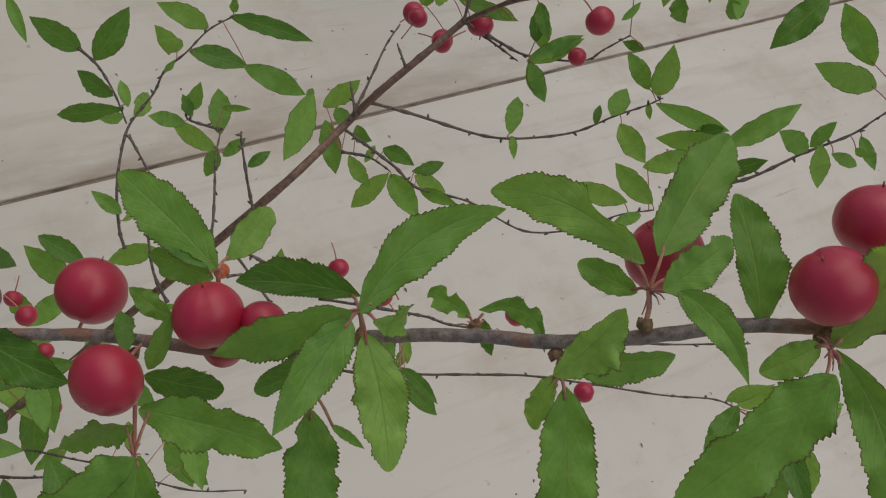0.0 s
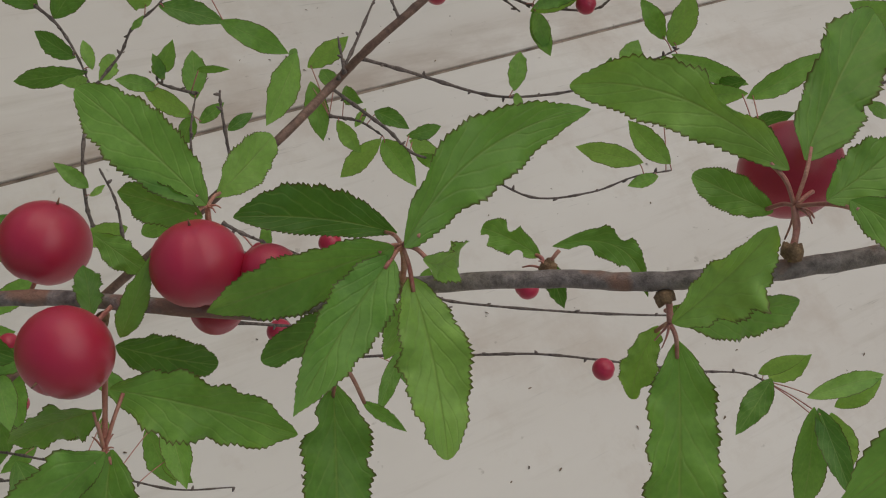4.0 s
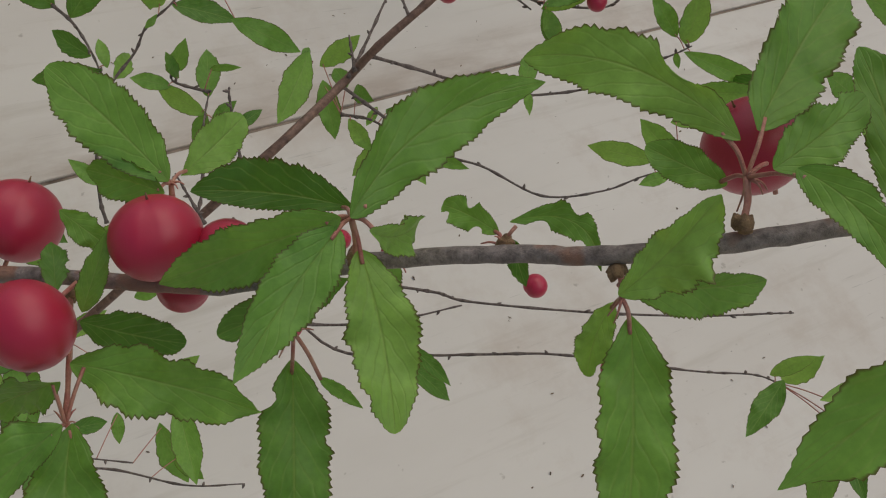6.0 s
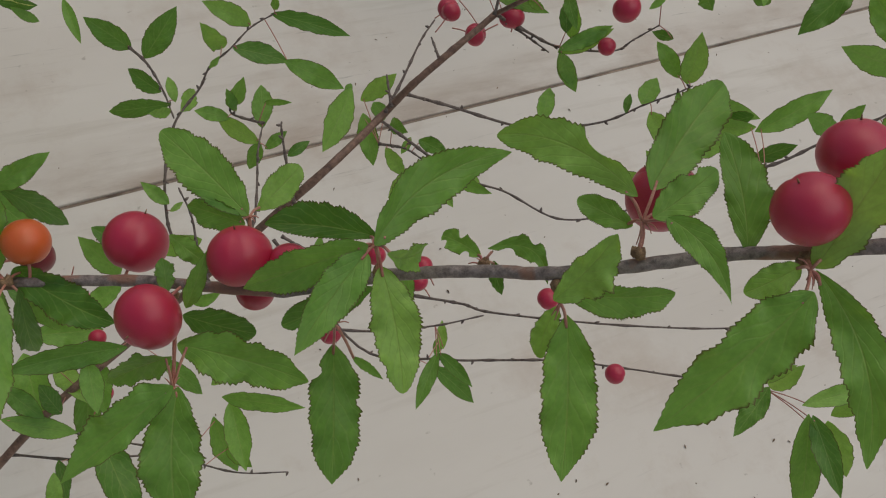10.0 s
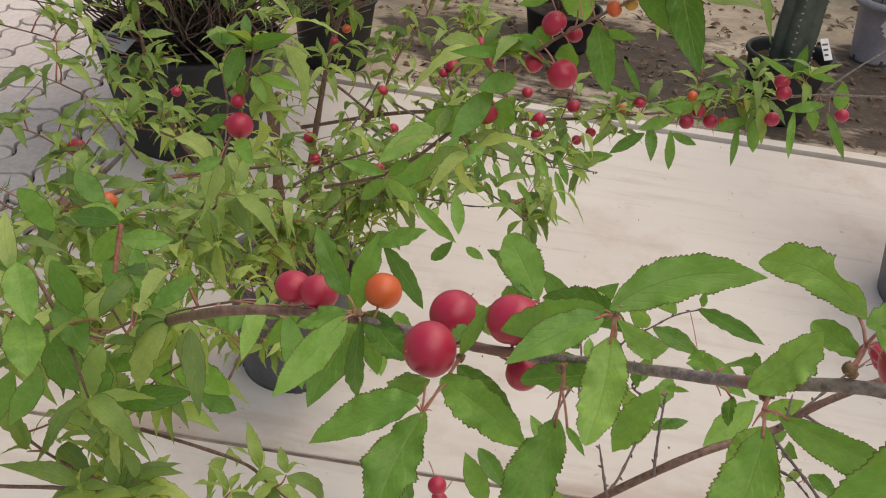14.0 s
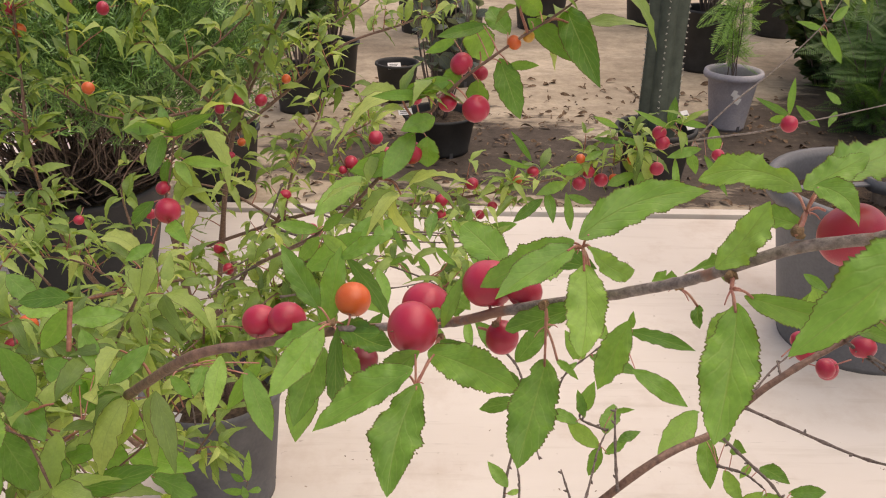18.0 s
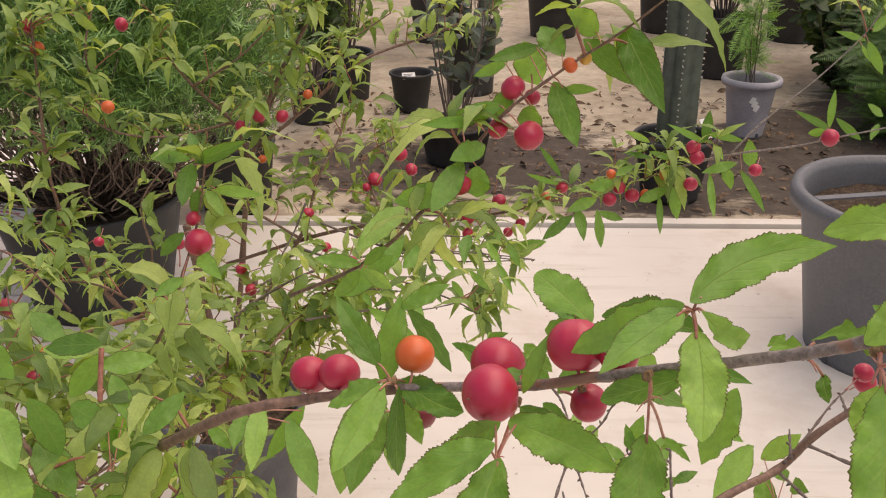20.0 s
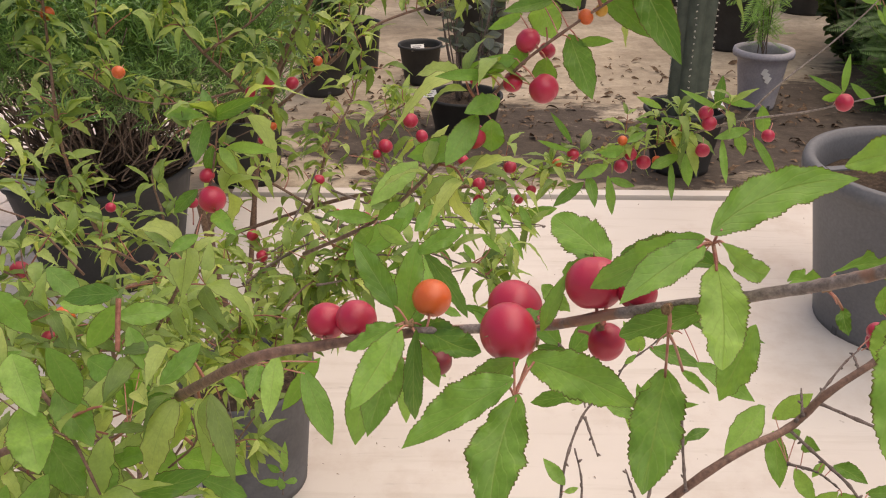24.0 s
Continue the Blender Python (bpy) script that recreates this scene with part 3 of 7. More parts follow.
def pot(x, y, top, base, high, mat, label, name="plant_pot", lip=0.014, z=0.0, fill=0.82, category="pot", group=""):
    """A nursery pot: tapered wall with thickness, rolled lip, foot slots, soil inside."""
    ob = empty(name, (x, y, z), label, category, group or ("black nursery pots" if mat is BLACK_POT else ""))
    t = 0.004
    prof = [(0.001, 0.004), (base * 0.94, 0.004), (base, 0.0), (base * 1.01, 0.012), (top, high - lip * 1.6), (top + 0.001, high - lip * 1.5), (top + lip, high - lip * 1.4),
            (top + lip * 1.08, high - lip * 0.7), (top + lip * 0.9, high), (top + lip * 0.2, high + 0.001), (top - t, high - lip * 0.6), (top - t - 0.002, high - lip * 2), (base - t, 0.012), (0.001, 0.012)]
    v, f = lathe(prof)
    place("wall", mesh_of("wall", v, f, mat), ob, Matrix.Translation((x, y, z)))
    rs = base + (top - base) * fill - t - 0.001
    v, f = lathe([(rs, high * fill - 0.003), (rs * 0.8, high * fill), (rs * 0.4, high * fill + 0.006), (0.001, high * fill + 0.008)], 30)
    rng = random.Random(round(x * 1000))
    v = [p + Vector((0, 0, rng.uniform(-0.003, 0.003))) for p in v]
    place("soil", mesh_of("soil", v, f, SOIL), ob, Matrix.Translation((x, y, z)), "crumbly brown potting soil")
    for k in range(4):
        a = k * math.pi / 2 + 0.4
        v, f = box_data(-0.001, 0.0015, -0.006, 0.006, 0.0, 0.024)
        place("foot_slot", mesh_of("foot_slot", v, f, INK, False), ob, Matrix.Translation((x + base * 1.003 * math.cos(a), y + base * 1.003 * math.sin(a), z)) @ Matrix.Rotation(a, 4, "Z"))
    return ob


pot(-0.31, 1.10, 0.100, 0.080, 0.20, GREY_BLACK, "dusty black nursery pot under the cherry shrub", lip=0.006)
pot(0.897, 1.590, 0.203, 0.152, 0.340, LIGHT_BLACK, "large dark grey pot with a rolled rim", lip=0.022, fill=0.85)
pot(-0.775, 1.82, 0.197, 0.150, 0.250, BLACK_POT, "black pot holding a bushy conifer", lip=0.008)
pot(-0.60, 2.42, 0.115, 0.095, 0.20, BLACK_POT, "black pot behind the sheet floor", lip=0.006, z=-0.022)
pot(-0.40, 3.60, 0.105, 0.088, 0.19, BLACK_POT, "black pot standing on concrete", lip=0.008, z=-0.022)
pot(-0.49, 3.28, 0.095, 0.078, 0.165, BLACK_POT, "black pot with a dark leafy shrub", lip=0.006, z=-0.022)
pot(-0.130, 3.42, 0.080, 0.062, 0.150, BLACK_POT, "low empty black pot with a tag", lip=0.006, z=-0.022)
pot(0.105, 3.70, 0.106, 0.096, 0.29, BLACK_POT, "tall narrow black pot", lip=0.005, z=-0.022)
pot(0.668, 2.50, 0.112, 0.084, 0.19, BLACK_POT, "black pot with a columnar cactus", lip=0.008, z=-0.022)
pot(0.035, 2.82, 0.118, 0.095, 0.13, BLACK_POT, "small black pot with a grey-leaved shrub on damp ground", lip=0.006, z=-0.022)
pot(1.075, 3.10, 0.087, 0.062, 0.21, GREY_POT, "pale grey pot with a scuffed print", name="grey_pot", lip=0.016, z=-0.022)
pot(1.22, 3.98, 0.115, 0.10, 0.27, BLACK_POT, "black pot standing in the back row", lip=0.008, z=-0.022)

MAIN = limb("branch", "grey-brown fruiting branch with peeling bark", [(0.1525, 0.0900, 0.9353), (0.1375, 0.1069, 0.9166), (0.1224, 0.1239, 0.8980), (0.1161, 0.1328, 0.8872), (0.1088, 0.1394, 0.8811), (0.0942, 0.1454, 0.8757), (0.0832, 0.1542, 0.8662), (0.0752, 0.1635, 0.8578), (0.0602, 0.1742, 0.8483), (0.0403, 0.1827, 0.8400), (0.0248, 0.1989, 0.8266), (0.0122, 0.2099, 0.8190), (-0.0113, 0.2244, 0.8086)])
limb("branch", "red-brown lower part of the fruiting branch", [(-0.0113, 0.2244, 0.8086), (-0.0421, 0.2441, 0.7913), (-0.0659, 0.2455, 0.7850), (-0.1084, 0.2912, 0.7373)], 0.0014, 0.0020, BROWN_BARK)
spur(MAIN, (-0.0130, 0.2231, 0.8115), (-0.0130, 0.2231, 0.8115))
leaf((-0.0159, 0.2301, 0.8074), (-0.0110, 0.2406, 0.8310), 0.0093)
stalk((-0.0130, 0.2231, 0.8115), (-0.0157, 0.2304, 0.8081))
leaf((-0.0105, 0.2385, 0.8274), (0.0037, 0.2399, 0.8347), 0.0059)
leaf((-0.0088, 0.2391, 0.8263), (0.0042, 0.2437, 0.8017), 0.0063)
leaf((-0.0168, 0.2241, 0.8111), (-0.0321, 0.2226, 0.8033), 0.0074)
stalk((-0.0130, 0.2231, 0.8115), (-0.0173, 0.2241, 0.8109))
leaf((-0.0183, 0.2376, 0.7927), (-0.0257, 0.2131, 0.7792), 0.0135, (-0.0004, -0.0000, -0.0002))
leaf((-0.0103, 0.2272, 0.8094), (0.0070, 0.2006, 0.8170), 0.0104, (0.0005, -0.0018, -0.0008), shoulder=0.60, point=0.83)
stalk((-0.0130, 0.2231, 0.8115), (-0.0098, 0.2264, 0.8096))
leaf((-0.0110, 0.2202, 0.8107), (-0.0120, 0.2229, 0.7780), 0.0064)
stalk((-0.0130, 0.2231, 0.8115), (-0.0110, 0.2202, 0.8097))
leaf((-0.0100, 0.2261, 0.8028), (-0.0045, 0.2169, 0.7942), 0.0071)
stalk((-0.0130, 0.2231, 0.8115), (-0.0098, 0.2258, 0.8025))
leaf((-0.0159, 0.2179, 0.8131), (-0.0257, 0.1803, 0.8133), 0.0104)
stalk((-0.0130, 0.2231, 0.8115), (-0.0162, 0.2168, 0.8131))
leaf((-0.0174, 0.2257, 0.8165), (-0.0296, 0.2356, 0.8335), 0.0085)
stalk((-0.0130, 0.2231, 0.8115), (-0.0178, 0.2260, 0.8170))
spur(MAIN, (0.0211, 0.2024, 0.8200), (0.0144, 0.1796, 0.8180))
leaf((0.0126, 0.1756, 0.8249), (-0.0126, 0.1697, 0.8100), 0.0103, (0.0013, 0.0004, 0.0009), widest=0.48, shoulder=0.70, point=1.08, right=1.35, left=0.65)
stalk((0.0144, 0.1796, 0.8180), (0.0119, 0.1754, 0.8245))
leaf((0.0150, 0.1775, 0.8186), (0.0077, 0.1542, 0.8016), 0.0139, (-0.0012, 0.0009, -0.0001), widest=0.52, shoulder=0.82, point=0.98)
stalk((0.0144, 0.1796, 0.8180), (0.0147, 0.1768, 0.8181))
leaf((0.0187, 0.1852, 0.8247), (0.0415, 0.1679, 0.8239), 0.0115, (0.0006, 0.0004, 0.0005), widest=0.45, shoulder=0.65, point=0.85)
stalk((0.0144, 0.1796, 0.8180), (0.0193, 0.1847, 0.8247))
leaf((0.0188, 0.1987, 0.8267), (0.0207, 0.2093, 0.8254), 0.0058)
leaf((0.0217, 0.1922, 0.8294), (0.0276, 0.1951, 0.8442), 0.0044)
leaf((0.0217, 0.1935, 0.8231), (0.0368, 0.1890, 0.8140), 0.0082, shoulder=0.70, point=0.63)
leaf((0.0147, 0.1825, 0.8265), (0.0016, 0.1909, 0.8083), 0.0078)
stalk((0.0144, 0.1796, 0.8180), (0.0143, 0.1827, 0.8260))
leaf((0.0233, 0.2097, 0.8320), (0.0296, 0.2002, 0.8297), 0.0064)
spur(MAIN, (0.0367, 0.1936, 0.8277), (0.0396, 0.2036, 0.8405))
leaf((0.0384, 0.2038, 0.8427), (0.0279, 0.2330, 0.8419), 0.0121, (0.0004, 0.0001, 0.0003), widest=0.52, shoulder=0.70, point=0.65)
stalk((0.0396, 0.2036, 0.8405), (0.0381, 0.2047, 0.8426))
leaf((0.0431, 0.2076, 0.8373), (0.0575, 0.2180, 0.8362), 0.0083, widest=0.6, shoulder=1.05, point=0.58)
stalk((0.0396, 0.2036, 0.8405), (0.0435, 0.2079, 0.8373))
leaf((0.0373, 0.2014, 0.8418), (0.0291, 0.2169, 0.8326), 0.0077, shoulder=0.70, point=0.93)
stalk((0.0396, 0.2036, 0.8405), (0.0370, 0.2019, 0.8415))
spur(MAIN, (0.0565, 0.1727, 0.8524), (0.0550, 0.1737, 0.8622))
leaf((0.0595, 0.1821, 0.8523), (0.0397, 0.1942, 0.8494), 0.0084, (0.0003, 0.0007, 0.0006), widest=0.55, shoulder=0.85, point=0.83, right=1.35, left=0.65)
stalk((0.0550, 0.1737, 0.8622), (0.0590, 0.1824, 0.8522))
leaf((0.0550, 0.1719, 0.8659), (0.0852, 0.1781, 0.8754), 0.0107, (-0.0012, 0.0037, 0.0015), widest=0.42, shoulder=0.7, point=0.95)
stalk((0.0550, 0.1737, 0.8622), (0.0559, 0.1721, 0.8662))
leaf((0.0517, 0.1731, 0.8635), (0.0309, 0.1816, 0.8469), 0.0090, (0.0001, 0.0002, 0.0001), widest=0.5, shoulder=0.60, point=0.93)
stalk((0.0550, 0.1737, 0.8622), (0.0510, 0.1733, 0.8630))
leaf((0.0515, 0.1715, 0.8625), (0.0331, 0.1589, 0.8557), 0.0090, (-0.0003, 0.0004, 0.0000), widest=0.38, shoulder=0.60, point=1.03)
stalk((0.0550, 0.1737, 0.8622), (0.0509, 0.1711, 0.8623))
leaf((0.0550, 0.1692, 0.8587), (0.0521, 0.1482, 0.8471), 0.0102, (0.0008, -0.0002, 0.0003), widest=0.45, shoulder=0.70, point=0.63)
stalk((0.0550, 0.1737, 0.8622), (0.0549, 0.1685, 0.8583))
leaf((0.0559, 0.1739, 0.8458), (0.0374, 0.1759, 0.8378), 0.0077, widest=0.6, shoulder=0.90, point=0.63, bites=[(0.78, -1, 0.12, 0.5)])
leaf((0.0560, 0.1697, 0.8640), (0.0682, 0.1753, 0.8538), 0.0059, (-0.0004, -0.0012, -0.0009), widest=0.6, shoulder=0.80, point=0.58)
stalk((0.0550, 0.1737, 0.8622), (0.0564, 0.1699, 0.8637))
leaf((0.0700, 0.1817, 0.8363), (0.0627, 0.1766, 0.8191), 0.0085)
spur(MAIN, (0.0459, 0.1703, 0.8491), (0.0469, 0.1702, 0.8422))
leaf((0.0474, 0.1697, 0.8314), (0.0390, 0.1461, 0.8174), 0.0125, (0.0000, -0.0001, -0.0000), widest=0.52, shoulder=0.72, point=0.91, bites=[(0.2, 1, 0.05, 0.3), (0.43, -1, 0.045, 0.16)])
stalk((0.0469, 0.1702, 0.8422), (0.0471, 0.1690, 0.8310))
leaf((0.0494, 0.1644, 0.8359), (0.0539, 0.1580, 0.8344), 0.0022)
stalk((0.0469, 0.1702, 0.8422), (0.0495, 0.1643, 0.8358))
spur(MAIN, (0.0772, 0.1662, 0.8554), (0.0772, 0.1662, 0.8554))
leaf((0.0782, 0.1691, 0.8545), (0.0744, 0.1784, 0.8515), 0.0053, (0.0001, 0.0004, 0.0003), widest=0.6, shoulder=0.8, point=0.5, bites=[(0.3, -1, 0.1, 0.6), (0.55, 1, 0.12, 0.6), (0.85, -1, 0.1, 0.6)])
stalk((0.0772, 0.1662, 0.8554), (0.0781, 0.1694, 0.8544))
leaf((0.0790, 0.1674, 0.8584), (0.0832, 0.1531, 0.8638), 0.0050, (0.0033, 0.0014, 0.0025), widest=0.45, shoulder=0.8, point=0.8, bites=[(0.25, 1, 0.1, 0.6), (0.5, -1, 0.08, 0.5), (0.7, 1, 0.08, 0.4)])
stalk((0.0772, 0.1662, 0.8554), (0.0791, 0.1669, 0.8585))
leaf((0.0839, 0.1700, 0.8483), (0.0828, 0.1629, 0.8459), 0.0037)
stalk((0.0772, 0.1662, 0.8554), (0.0838, 0.1698, 0.8482))
spur(MAIN, (0.0837, 0.1523, 0.8663), (0.0832, 0.1483, 0.8643))
leaf((0.0789, 0.1464, 0.8710), (0.0880, 0.1478, 0.8852), 0.0085, (0.0003, -0.0005, -0.0002), widest=0.5, shoulder=0.70, point=0.88, right=1.25, left=0.75)
stalk((0.0832, 0.1483, 0.8643), (0.0841, 0.1503, 0.8640))
leaf((0.0887, 0.1511, 0.8609), (0.1139, 0.1457, 0.8563), 0.0075, (-0.0001, -0.0004, -0.0003), widest=0.5, shoulder=0.70, point=0.73, right=1.25, left=0.75)
stalk((0.0832, 0.1483, 0.8643), (0.0895, 0.1510, 0.8607))
leaf((0.0854, 0.1500, 0.8585), (0.0800, 0.1441, 0.8513), 0.0057, (-0.0005, 0.0006, 0.0001), widest=0.6, shoulder=0.80, point=0.58, bites=[(0.85, -1, 0.12, 0.35)])
stalk((0.0832, 0.1483, 0.8643), (0.0852, 0.1498, 0.8583))
leaf((0.0838, 0.1451, 0.8613), (0.0748, 0.1215, 0.8434), 0.0124, (0.0007, -0.0003, 0.0001), widest=0.5, shoulder=0.80, point=0.95)
stalk((0.0832, 0.1483, 0.8643), (0.0835, 0.1444, 0.8608))
spur(MAIN, (0.0936, 0.1454, 0.8786), (0.0971, 0.1508, 0.8815))
leaf((0.0964, 0.1558, 0.8843), (0.0834, 0.1821, 0.8768), 0.0096, (0.0019, 0.0023, 0.0023), widest=0.55, shoulder=0.7, point=0.7, bites=[(0.30, 1, 0.13, 0.6)])
stalk((0.0971, 0.1508, 0.8815), (0.0960, 0.1566, 0.8840))
leaf((0.1017, 0.1558, 0.8851), (0.1283, 0.1716, 0.8897), 0.0119, (-0.0002, 0.0007, 0.0003), widest=0.5, shoulder=0.65, point=0.68)
stalk((0.0971, 0.1508, 0.8815), (0.1025, 0.1562, 0.8852))
leaf((0.0976, 0.1532, 0.8774), (0.0910, 0.1623, 0.8770), 0.0057, widest=0.55, shoulder=0.70, point=0.58)
stalk((0.0971, 0.1508, 0.8815), (0.0974, 0.1535, 0.8774))
leaf((0.0948, 0.1474, 0.8884), (0.1069, 0.1493, 0.8948), 0.0075, (-0.0001, -0.0003, -0.0002), widest=0.5, shoulder=0.65, point=0.63, bites=[(0.72, -1, 0.1, 0.35)])
stalk((0.0971, 0.1508, 0.8815), (0.1016, 0.1518, 0.8815))
leaf((0.0957, 0.1448, 0.8895), (0.0965, 0.1267, 0.8887), 0.0062, (0.0019, 0.0003, 0.0011), widest=0.32, shoulder=0.70, point=1.43)
stalk((0.0971, 0.1508, 0.8815), (0.0957, 0.1442, 0.8895))
leaf((0.1117, 0.1380, 0.8836), (0.1170, 0.1585, 0.8921), 0.0091, (0.0009, -0.0005, 0.0002), widest=0.5, shoulder=0.82, point=0.68, right=1.25, left=0.75)
spur(MAIN, (0.1158, 0.1304, 0.8886), (0.1137, 0.1271, 0.8905))
leaf((0.1149, 0.1273, 0.8919), (0.1200, 0.1322, 0.9147), 0.0112, (0.0020, 0.0010, 0.0018), widest=0.5, shoulder=0.60, point=0.73)
stalk((0.1137, 0.1271, 0.8905), (0.1150, 0.1274, 0.8926))
leaf((0.1093, 0.1226, 0.8900), (0.0843, 0.1179, 0.8664), 0.0135, (0.0024, 0.0001, 0.0012), widest=0.48, shoulder=0.70, point=0.93)
stalk((0.1137, 0.1271, 0.8905), (0.1085, 0.1224, 0.8893))
leaf((0.1144, 0.1251, 0.8900), (0.1131, 0.0962, 0.8727), 0.0090, (0.0039, -0.0011, 0.0013), widest=0.45, shoulder=0.90, point=0.88)
stalk((0.1137, 0.1271, 0.8905), (0.1144, 0.1243, 0.8895))
leaf((0.1126, 0.1286, 0.8898), (0.1037, 0.1295, 0.8847), 0.0061, widest=0.5, shoulder=0.60, point=0.58)
stalk((0.1137, 0.1271, 0.8905), (0.1123, 0.1286, 0.8896))
leaf((0.1195, 0.1211, 0.8834), (0.1200, 0.1119, 0.8784), 0.0037)
stalk((0.1137, 0.1271, 0.8905), (0.1195, 0.1209, 0.8832))
spur(MAIN, (0.1387, 0.1363, 0.8852), (0.1387, 0.1363, 0.8852))
leaf((0.1421, 0.1415, 0.8916), (0.1528, 0.1486, 0.9028), 0.0075)
stalk((0.1387, 0.1363, 0.8852), (0.1425, 0.1417, 0.8919))
leaf((0.1422, 0.1384, 0.8886), (0.1526, 0.1334, 0.8882), 0.0064)
stalk((0.1387, 0.1363, 0.8852), (0.1425, 0.1382, 0.8886))
leaf((0.1488, 0.1294, 0.8828), (0.1521, 0.1230, 0.8780), 0.0064)
stalk((0.1387, 0.1363, 0.8852), (0.1489, 0.1292, 0.8827))
cherry("red", (0.0169, 0.2194, 0.8201), 0.0081, MAIN)
cherry("red", (0.0133, 0.1927, 0.8281), 0.0076, MAIN)
cherry("red", (0.0339, 0.1927, 0.8421), 0.0072, MAIN)
cherry("red", (0.0383, 0.1945, 0.8243), 0.0050, MAIN)
cherry("red", (0.0430, 0.1871, 0.8430), 0.0049, MAIN)
cherry("orange", (-0.0067, 0.2292, 0.8172), 0.0059, MAIN)
cherry("dark", (-0.0057, 0.2519, 0.7805), 0.0053, MAIN)
cherry("red", (-0.0415, 0.2504, 0.7965), 0.0067, MAIN)
cherry("red", (-0.0312, 0.2449, 0.8007), 0.0067, MAIN)
cherry("red", (0.1130, 0.1605, 0.8719), 0.0080, MAIN)
cherry("red", (0.1139, 0.1342, 0.8990), 0.0068, MAIN)
cherry("red", (0.1310, 0.1415, 0.8999), 0.0070, MAIN)
cherry("red", (0.1451, 0.1373, 0.8960), 0.0074, MAIN)

BARE = limb("branch", "smooth reddish-brown bare branch", [(-0.0678, 0.3537, 0.4445), (-0.0210, 0.3655, 0.4838), (0.0386, 0.3811, 0.5152), (0.1308, 0.3672, 0.6352), (0.1805, 0.3935, 0.6440), (0.1959, 0.3910, 0.6685), (0.2179, 0.3926, 0.6875), (0.2454, 0.4008, 0.7002)], 0.0025, 0.0017, BROWN_BARK)
limb("branch", "thin brown side branch", [(0.2454, 0.4008, 0.7002), (0.2536, 0.3722, 0.7377), (0.2690, 0.3356, 0.7691), (0.3126, 0.3382, 0.7775), (0.3660, 0.3455, 0.7896)], 0.0013, 0.0009, BROWN_BARK)
twig([(0.2546, 0.4128, 0.7499), (0.2629, 0.4178, 0.7725), (0.2766, 0.4284, 0.7955), (0.2919, 0.4381, 0.8183)], 0.0013)
twig([(0.2378, 0.3916, 0.7083), (0.2427, 0.3981, 0.7216), (0.2509, 0.4060, 0.7438), (0.2536, 0.4057, 0.7575)])
twig([(0.1922, 0.3916, 0.6626), (0.2204, 0.3821, 0.6538), (0.2502, 0.3647, 0.6489), (0.2709, 0.3546, 0.6503), (0.2971, 0.3423, 0.6610), (0.3131, 0.3344, 0.6781), (0.3256, 0.3289, 0.6883), (0.3349, 0.3279, 0.6929)])
twig([(0.1805, 0.3935, 0.6440), (0.1963, 0.3839, 0.6319), (0.2074, 0.3729, 0.6249), (0.2185, 0.3615, 0.6158), (0.2413, 0.3432, 0.6179), (0.2592, 0.3119, 0.6230), (0.2835, 0.2973, 0.6346), (0.3007, 0.2913, 0.6471), (0.3166, 0.2837, 0.6554)])
twig([(0.2454, 0.4008, 0.7002), (0.2635, 0.3901, 0.6923), (0.2796, 0.3804, 0.6871), (0.3050, 0.3661, 0.6912), (0.3171, 0.3654, 0.6977), (0.3279, 0.3623, 0.7083)])
twig([(0.0637, 0.4042, 0.5666), (0.0635, 0.4121, 0.5773), (0.0681, 0.4282, 0.5953), (0.0801, 0.4482, 0.6131), (0.0974, 0.4571, 0.6277), (0.1046, 0.4602, 0.6397), (0.1164, 0.4593, 0.6521), (0.1297, 0.4632, 0.6617), (0.1431, 0.4630, 0.6690)])
twig([(0.0990, 0.3720, 0.5938), (0.1072, 0.3861, 0.5947), (0.1151, 0.4063, 0.6014), (0.1201, 0.4200, 0.6080), (0.1282, 0.4351, 0.6133)])
twig([(0.1288, 0.4105, 0.5297), (0.1564, 0.3277, 0.5113), (0.1912, 0.2912, 0.5355), (0.2179, 0.2711, 0.5518), (0.2426, 0.2497, 0.5725), (0.2644, 0.2262, 0.5905), (0.2878, 0.2008, 0.6083), (0.3069, 0.1865, 0.6172), (0.3130, 0.1768, 0.6215)])
twig([(0.1658, 0.3568, 0.5329), (0.2003, 0.3192, 0.5563), (0.2116, 0.3074, 0.5623), (0.2223, 0.2945, 0.5673), (0.2628, 0.2556, 0.5934), (0.3008, 0.2243, 0.6159), (0.3239, 0.2069, 0.6317), (0.3318, 0.2000, 0.6385)])
twig([(0.1184, 0.3456, 0.5295), (0.1567, 0.3171, 0.5465), (0.1865, 0.2989, 0.5650), (0.2086, 0.2869, 0.5829)])
twig([(0.1837, 0.3930, 0.6491), (0.2018, 0.4112, 0.6531), (0.2228, 0.4332, 0.6590), (0.2355, 0.4428, 0.6636)])
twig([(0.1864, 0.3926, 0.6533), (0.1932, 0.4150, 0.6550)])
twig([(0.2454, 0.4008, 0.7002), (0.2617, 0.3925, 0.6900), (0.2765, 0.3838, 0.6809)])
twig([(0.3402, 0.2714, 0.6832), (0.3514, 0.2659, 0.6927), (0.3714, 0.2622, 0.7080), (0.3874, 0.2551, 0.7256), (0.3966, 0.2539, 0.7364), (0.4122, 0.2530, 0.7509)])
twig([(-0.0558, 0.3772, 0.4136), (-0.0181, 0.3461, 0.4417), (0.0288, 0.3246, 0.4546), (0.0648, 0.2929, 0.4685), (0.0917, 0.2750, 0.4855)])
twig([(-0.0515, 0.3897, 0.4235), (-0.0108, 0.3616, 0.4420), (0.0153, 0.3380, 0.4552), (0.0440, 0.3148, 0.4701)])
